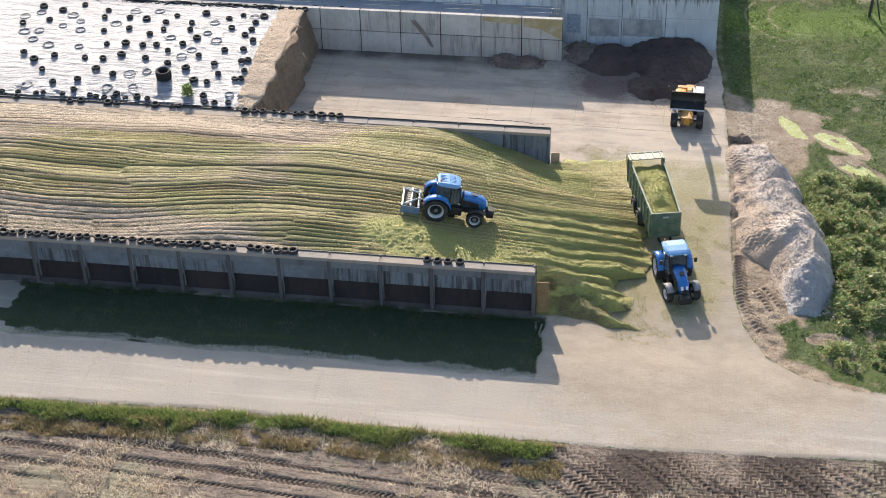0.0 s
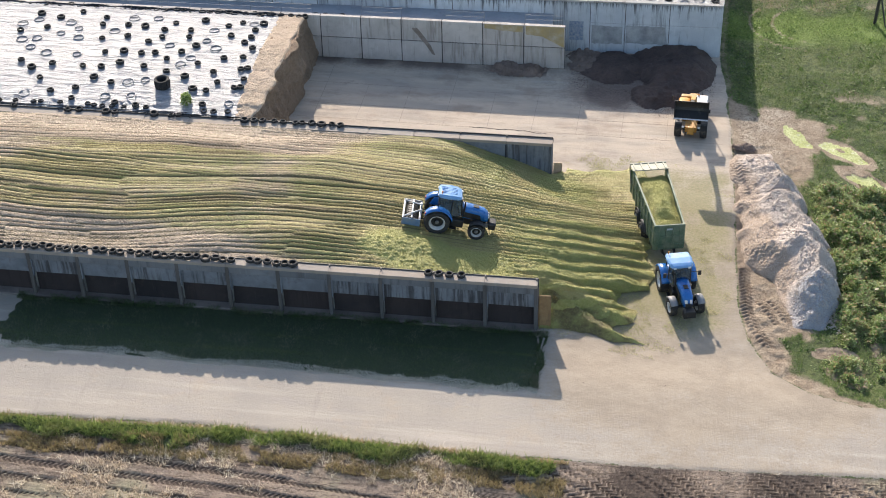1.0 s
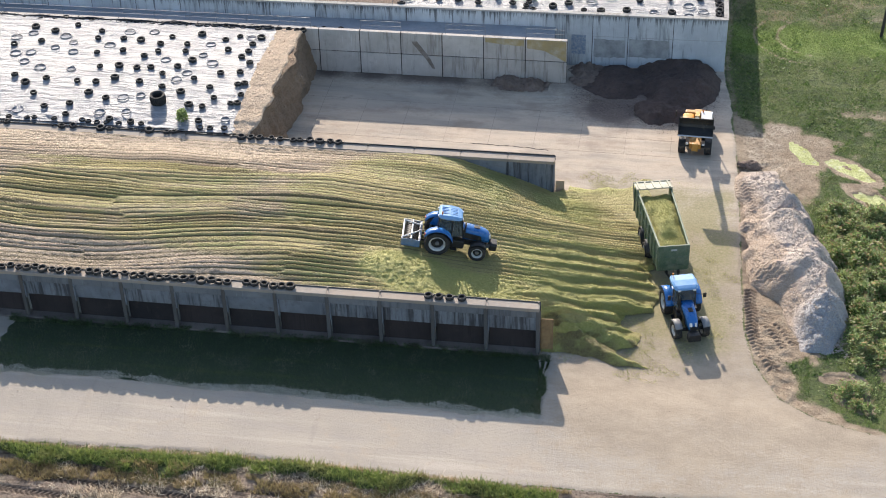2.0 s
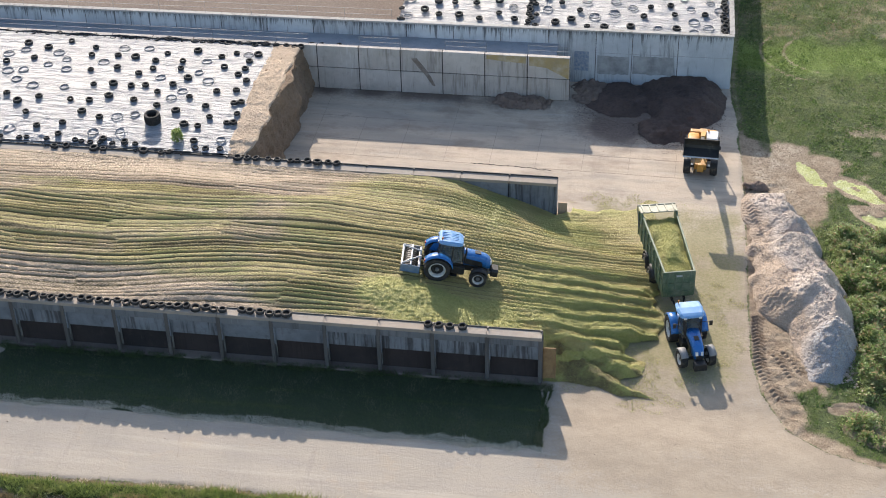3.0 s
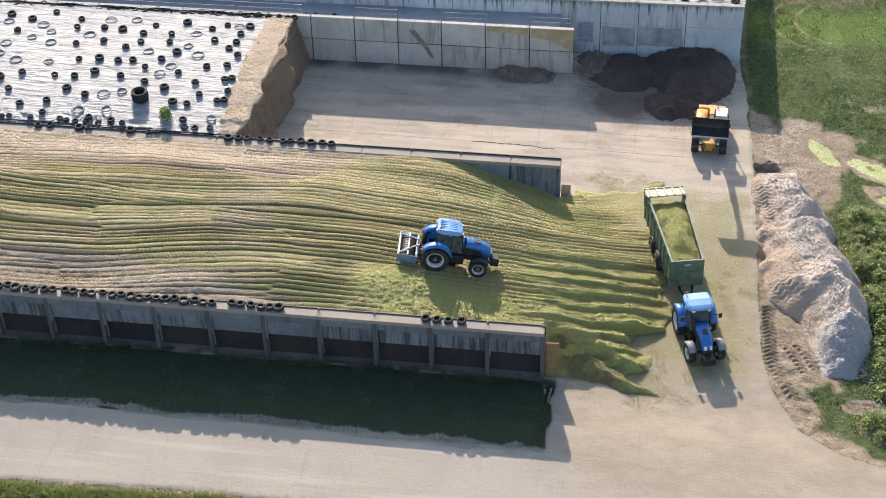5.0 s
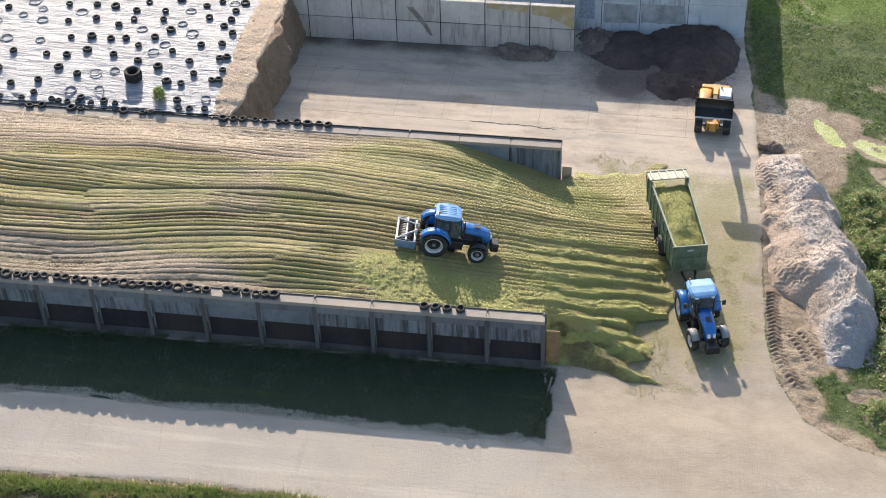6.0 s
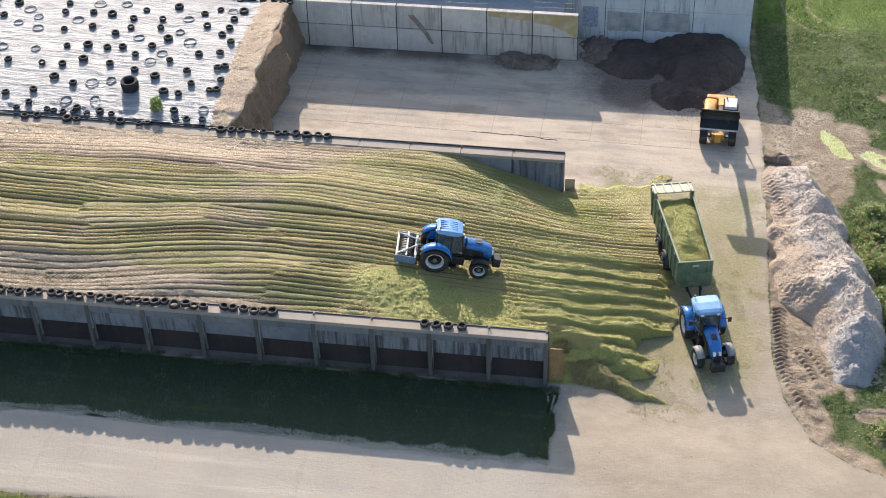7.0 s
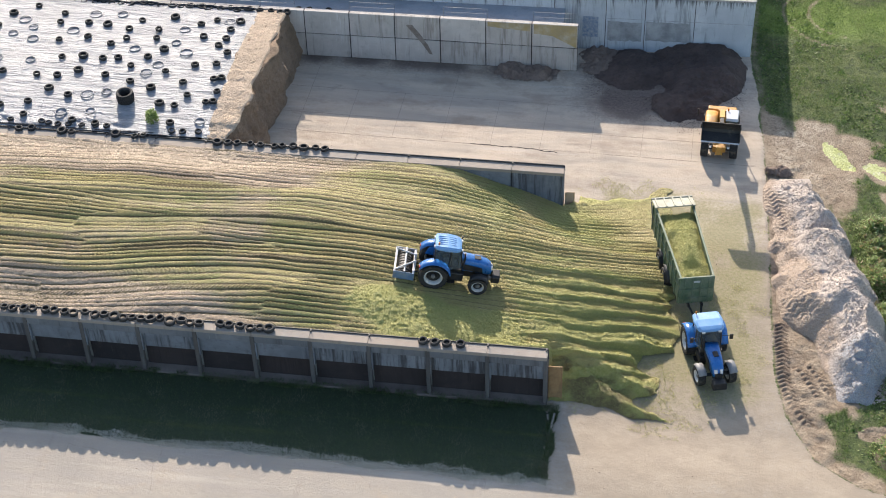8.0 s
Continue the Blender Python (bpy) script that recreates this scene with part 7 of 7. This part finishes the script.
# broken slab edge behind the dividing wall
bm = bmesh.new()
walk_y = np.cumsum(rng.uniform(-0.11, 0.11, 32))
line = [(-8.2 + 0.2 * i, 24.6 - 0.012 * i + 0.6 * float(walk_y[i])) for i in range(32)]
for (xa, ya), (xb, yb) in zip(line, line[1:]):
    w = rng.uniform(0.02, 0.05)
    prism(bm, [(xa, ya - w), (xb + 0.01, yb - w), (xb + 0.01, yb + w), (xa, ya + w)], "z", -0.04, 0.012)
part("crack", bm, M_DARKRECESS, yard_ob, "dark jagged crack in the concrete")


# ---- plants and litter ----
def scatter(n, x0, x1, y0, y1, test, seed):
    g = np.random.default_rng(seed)
    x, y = g.uniform(x0, x1, n), g.uniform(y0, y1, n)
    z = zones(x, y)
    m = test(x, level(y), z)
    x, y = x[m], y[m]
    return np.stack([x, y, ground_height(x, y, {k: v[m] for k, v in z.items()}) - 0.02], -1)


green_verge = scatter(150000, -62, 4, -18.5, -12.2, lambda x, y, z: (z["verge"] > 0.35) & (value_noise(x, y, 1.6, 91) * 0.6 + value_noise(x, y, 0.6, 87) * 0.4 > 0.22), 21)
tall = value_noise(green_verge[:, 0], green_verge[:, 1], 0.9, 113) > 0.5
blades("verge_grass", green_verge[tall][:34000], 0.31, 1.7, M_VERGE, "long shaggy green grass clumps on the verge beside the field", "grass", seed=19)
blades("verge_grass", green_verge[~tall][:40000], 0.22, 1.5, M_VERGE, "long green grass on the verge between road and field", "grass")
dry_verge = scatter(90000, -46, 6, -18.5, -12.5, lambda x, y, z: ((np.abs(y - south_edge(x) + 2.35) < 0.55 + 0.8 * (value_noise(x, y, 1.8, 110) - 0.3)) | (np.abs(y - south_edge(x) + 0.3) < 0.12)) & (x < 3.5) & (value_noise(x, y, 0.7, 92) > 0.3), 22)
blades("dry_grass", dry_verge[:26000], 0.26, 1.2, M_DRYWEED, "dry yellow-brown stalks at the field edge", "grass", seed=4)
straw = scatter(120000, -46, 28, -26, -12.5, lambda x, y, z: (z["soil"] > 0.6) & (value_noise(x, y, 3.5, 93) * 0.6 + value_noise(x, y, 0.8, 109) * 0.4 > 0.53 + 0.2 * (x > 0) + 0.06 * (x < -22)), 23)
blades("straw_litter", straw[:30000] + np.array((0, 0, 0.04)), 0.21, 2.4, M_STRAW, "pale straw and stalk litter on the harvested field", "straw", seed=5)
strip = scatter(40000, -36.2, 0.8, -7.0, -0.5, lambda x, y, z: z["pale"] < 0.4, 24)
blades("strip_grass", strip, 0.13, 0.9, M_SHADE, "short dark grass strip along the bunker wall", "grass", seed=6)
def fringe_test(x, y, z):
    off = np.abs(y + 6.5 + 0.5 * (value_noise(x, y, 2.0, 97) - 0.5))
    return off < 0.42 * value_noise(x, y, 0.9, 98) + 0.08


fringe = scatter(110000, -36.2, 0.9, -8.2, -5.6, fringe_test, 29)
blades("fringe_grass", fringe[:40000] + np.array((0, 0, 0.01)), 0.10, 2.2, M_FRINGE, "pale dry grass fringe between lawn strip and road", "grass", seed=11)
meadow = scatter(220000, 11.0, 46, 23, 78, lambda x, y, z: (z["dirt"] < 0.5) & (z["pale"] < 0.3) & (z["algae"] < 0.1) & (value_noise(x, y, 1.1, 94) * 0.6 + value_noise(x, y, 3.1, 89) * 0.4 > 0.40), 25)
blades("meadow_grass", meadow[:95000], 0.16, 1.1, M_GRASS, "patchy short meadow grass with bare earth", "grass", seed=7)
clump = scatter(260000, 11.5, 46, -7, 78, lambda x, y, z: (z["dirt"] < 0.55) & (z["pale"] < 0.3) & (z["algae"] < 0.05) & (ridge_height(x, y) < 0.02) & ((x - east_edge(y) > 2.2) | (y < 2) | (y > 31)) & (value_noise(x, y, 0.9, 102) * 0.55 + value_noise(x, y, 3.3, 103) * 0.45 > 0.52), 32)
blades("low_weeds", clump[:45000], 0.11, 1.9, M_GRASS, "low leafy weeds in clumps over the rough grass", "weeds", True, 14)
clods = scatter(60000, -40, 30, -24, -12.4, lambda x, y, z: (z["soil"] > 0.6) & (value_noise(x, y, 1.2, 104) > 0.4), 33)
pebbles("soil_clods", clods[:7000] + np.array((0, 0, 0.01)), 0.04, M_CLOD, "dark crumbled soil clods on the harvested field", "soil", 15)
stubble = scatter(70000, 11.5, 46, 44, 95, lambda x, y, z: (z["dirt"] > 0.3) & (value_noise(x, y, 0.8, 105) > 0.35), 34)
blades("dry_stubble", stubble[:30000], 0.16, 1.8, M_DRYWEED, "dry brown stubble beyond the green strip", "stubble", seed=16)
foot = scatter(60000, -36.0, 0.9, -2.2, -0.55, lambda x, y, z: (near_line(x) - y > -0.12) & (near_line(x) - y < 0.15 + 0.55 * value_noise(x, y, 1.1, 106)) & (value_noise(x, y, 0.5, 107) > 0.3), 35)
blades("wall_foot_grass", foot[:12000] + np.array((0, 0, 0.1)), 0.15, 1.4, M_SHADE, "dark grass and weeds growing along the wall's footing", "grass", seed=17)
side = scatter(20000, 0.1, 1.3, -8.0, -1.0, lambda x, y, z: (y > -6.3) & (np.abs(x - 0.65 + 0.5 * (value_noise(x, y, 0.8, 108) - 0.5)) < 0.22), 36)
blades("strip_end_grass", side[:5000], 0.16, 1.4, M_SHADE, "ragged dark grass at the end of the lawn strip", "grass", seed=18)
bank = scatter(60000, 12.9, 40, -6.8, 25, lambda x, y, z: (z["pale"] < 0.35) & (z["algae"] < 0.1) & (z["dirt"] < 0.6) & (ridge_height(x, y) < 0.02) & ((x - east_edge(y) > 3) | (y < 1.5)) & (value_noise(x, y, 1.4, 95) > 0.40 + 0.25 * ease(y, 16, 20)), 26)
blades("bank_grass", bank[:34000], 0.19, 1.1, M_GRASS, "rough green weeds on the bank beside the rubble", "grass", seed=8)
chaff = scatter(60000, -1.0, 13.5, -2.5, 22, lambda x, y, z: (z["pale"] > 0.5) & (value_noise(x, y, 1.6, 100) * 0.55 + value_noise(x, y, 0.6, 96) * 0.35 > 0.36 + 0.045 * np.maximum(0, x - 6) + 0.05 * np.maximum(0, 1 - y) + 0.06 * np.maximum(0, y - 17)) & (silage_height(x, y) < 0.03), 30)
blades("silage_crumbs", chaff[:16000] + np.array((0, 0, 0.025)), 0.09, 2.6, M_CHAFF, "loose green silage crumbs strewn on the concrete", "silage", seed=12)


blades("silage_chaff", loose_chaff[:120000], 0.085, 2.4, M_CHAFF, "loose fibrous chaff lying on the fresh silage", "silage", seed=20)


def weed_belt():
    g = np.random.default_rng(31)
    out = []
    while len(out) < 330:
        y = g.uniform(-3.5, 19.0)
        x = np.interp(y, [-5, 2, 8, 14, 19], [18.8, 20.8, 20.0, 19.3, 19.6]) + g.uniform(0, 1) ** 1.4 * 4.4
        stray = g.random() < 0.12
        if stray:
            x += g.uniform(2, 14)
        if x < 38 and (y > 2.5 or g.random() < 0.25) and float(zones(np.array([x]), np.array([y]))["algae"][0]) < 0.15 and float(ridge_height(np.array(x), np.array(y))) < 0.5 and float(value_noise(x, y, 2.2, 101)) > 0.3:
            out.append((x, y, g.uniform(0.2, 0.5) if stray or g.random() < 0.45 else g.uniform(0.5, 0.95)))
    rows = []
    for x, y, r in out:
        k = int(600 * r + 90)
        a, q, h = g.random(k) * 2 * math.pi, r * 0.75 * np.abs(g.normal(0, 1, k)), g.random(k)
        top = r * (0.6 + 0.7 * g.random()) * np.exp(-(q / r) ** 2) * (0.6 + 0.7 * g.random(k)) + 0.06
        rows.append(np.stack([x + q * np.cos(a), y + q * np.sin(a), rise(y) + top * (0.25 + 0.75 * h)], -1))
    P = np.concatenate(rows)
    blades("weed_belt", P, 0.09, 2.0, M_WEED, "dense belt of tall dark green weeds behind the rubble", "weeds", True, 9)
    Q = P[g.random(len(P)) < 0.05] + np.array((0, 0, 0.06))
    blades("dry_weed_heads", Q, 0.18, 1.3, M_DRYWEED, "dry brown seed heads among the weeds", "weeds", True, 10)


weed_belt()
tuft = thing("weed_tuft", pose(-29.5, 19.1, float(film_height(-29.5, 19.1)) - 0.05), "bright green weed growing through the film edge", "weed")
g = np.random.default_rng(41)
bm = bmesh.new()
for i in range(16):
    a = g.random() * 6.28
    rod(bm, (0, 0, 0), (0.3 * math.cos(a) * g.random(), 0.3 * math.sin(a) * g.random(), 0.6 + 0.3 * g.random()), 0.012, 0.004, 5)
part("stems", bm, M_STEM, tuft)
bm = bmesh.new()
for i in range(900):
    a, q, h = g.random() * 6.28, 0.46 * math.sqrt(g.random()), 0.1 + 0.85 * g.random()
    c = Vector((q * math.cos(a) * (1.1 - 0.4 * h), q * math.sin(a) * (1.1 - 0.4 * h), h))
    d, e = Vector((g.normal(), g.normal(), g.normal())).normalized() * 0.07, Vector((g.normal(), g.normal(), g.normal())).normalized() * 0.05
    bm.faces.new([bm.verts.new(c + v) for v in (-d, e, d, -e)])
part("leaves", bm, M_WEED, tuft)
litter = scatter(450, -60, 30, -12, 36, lambda x, y, z: z["pale"] > 0.8, 28)
pebbles("road_grit", litter + np.array((0, 0, 0.02)), 0.03, M_CRUMB, "small dark clods and grit on the concrete", "grit", 13)
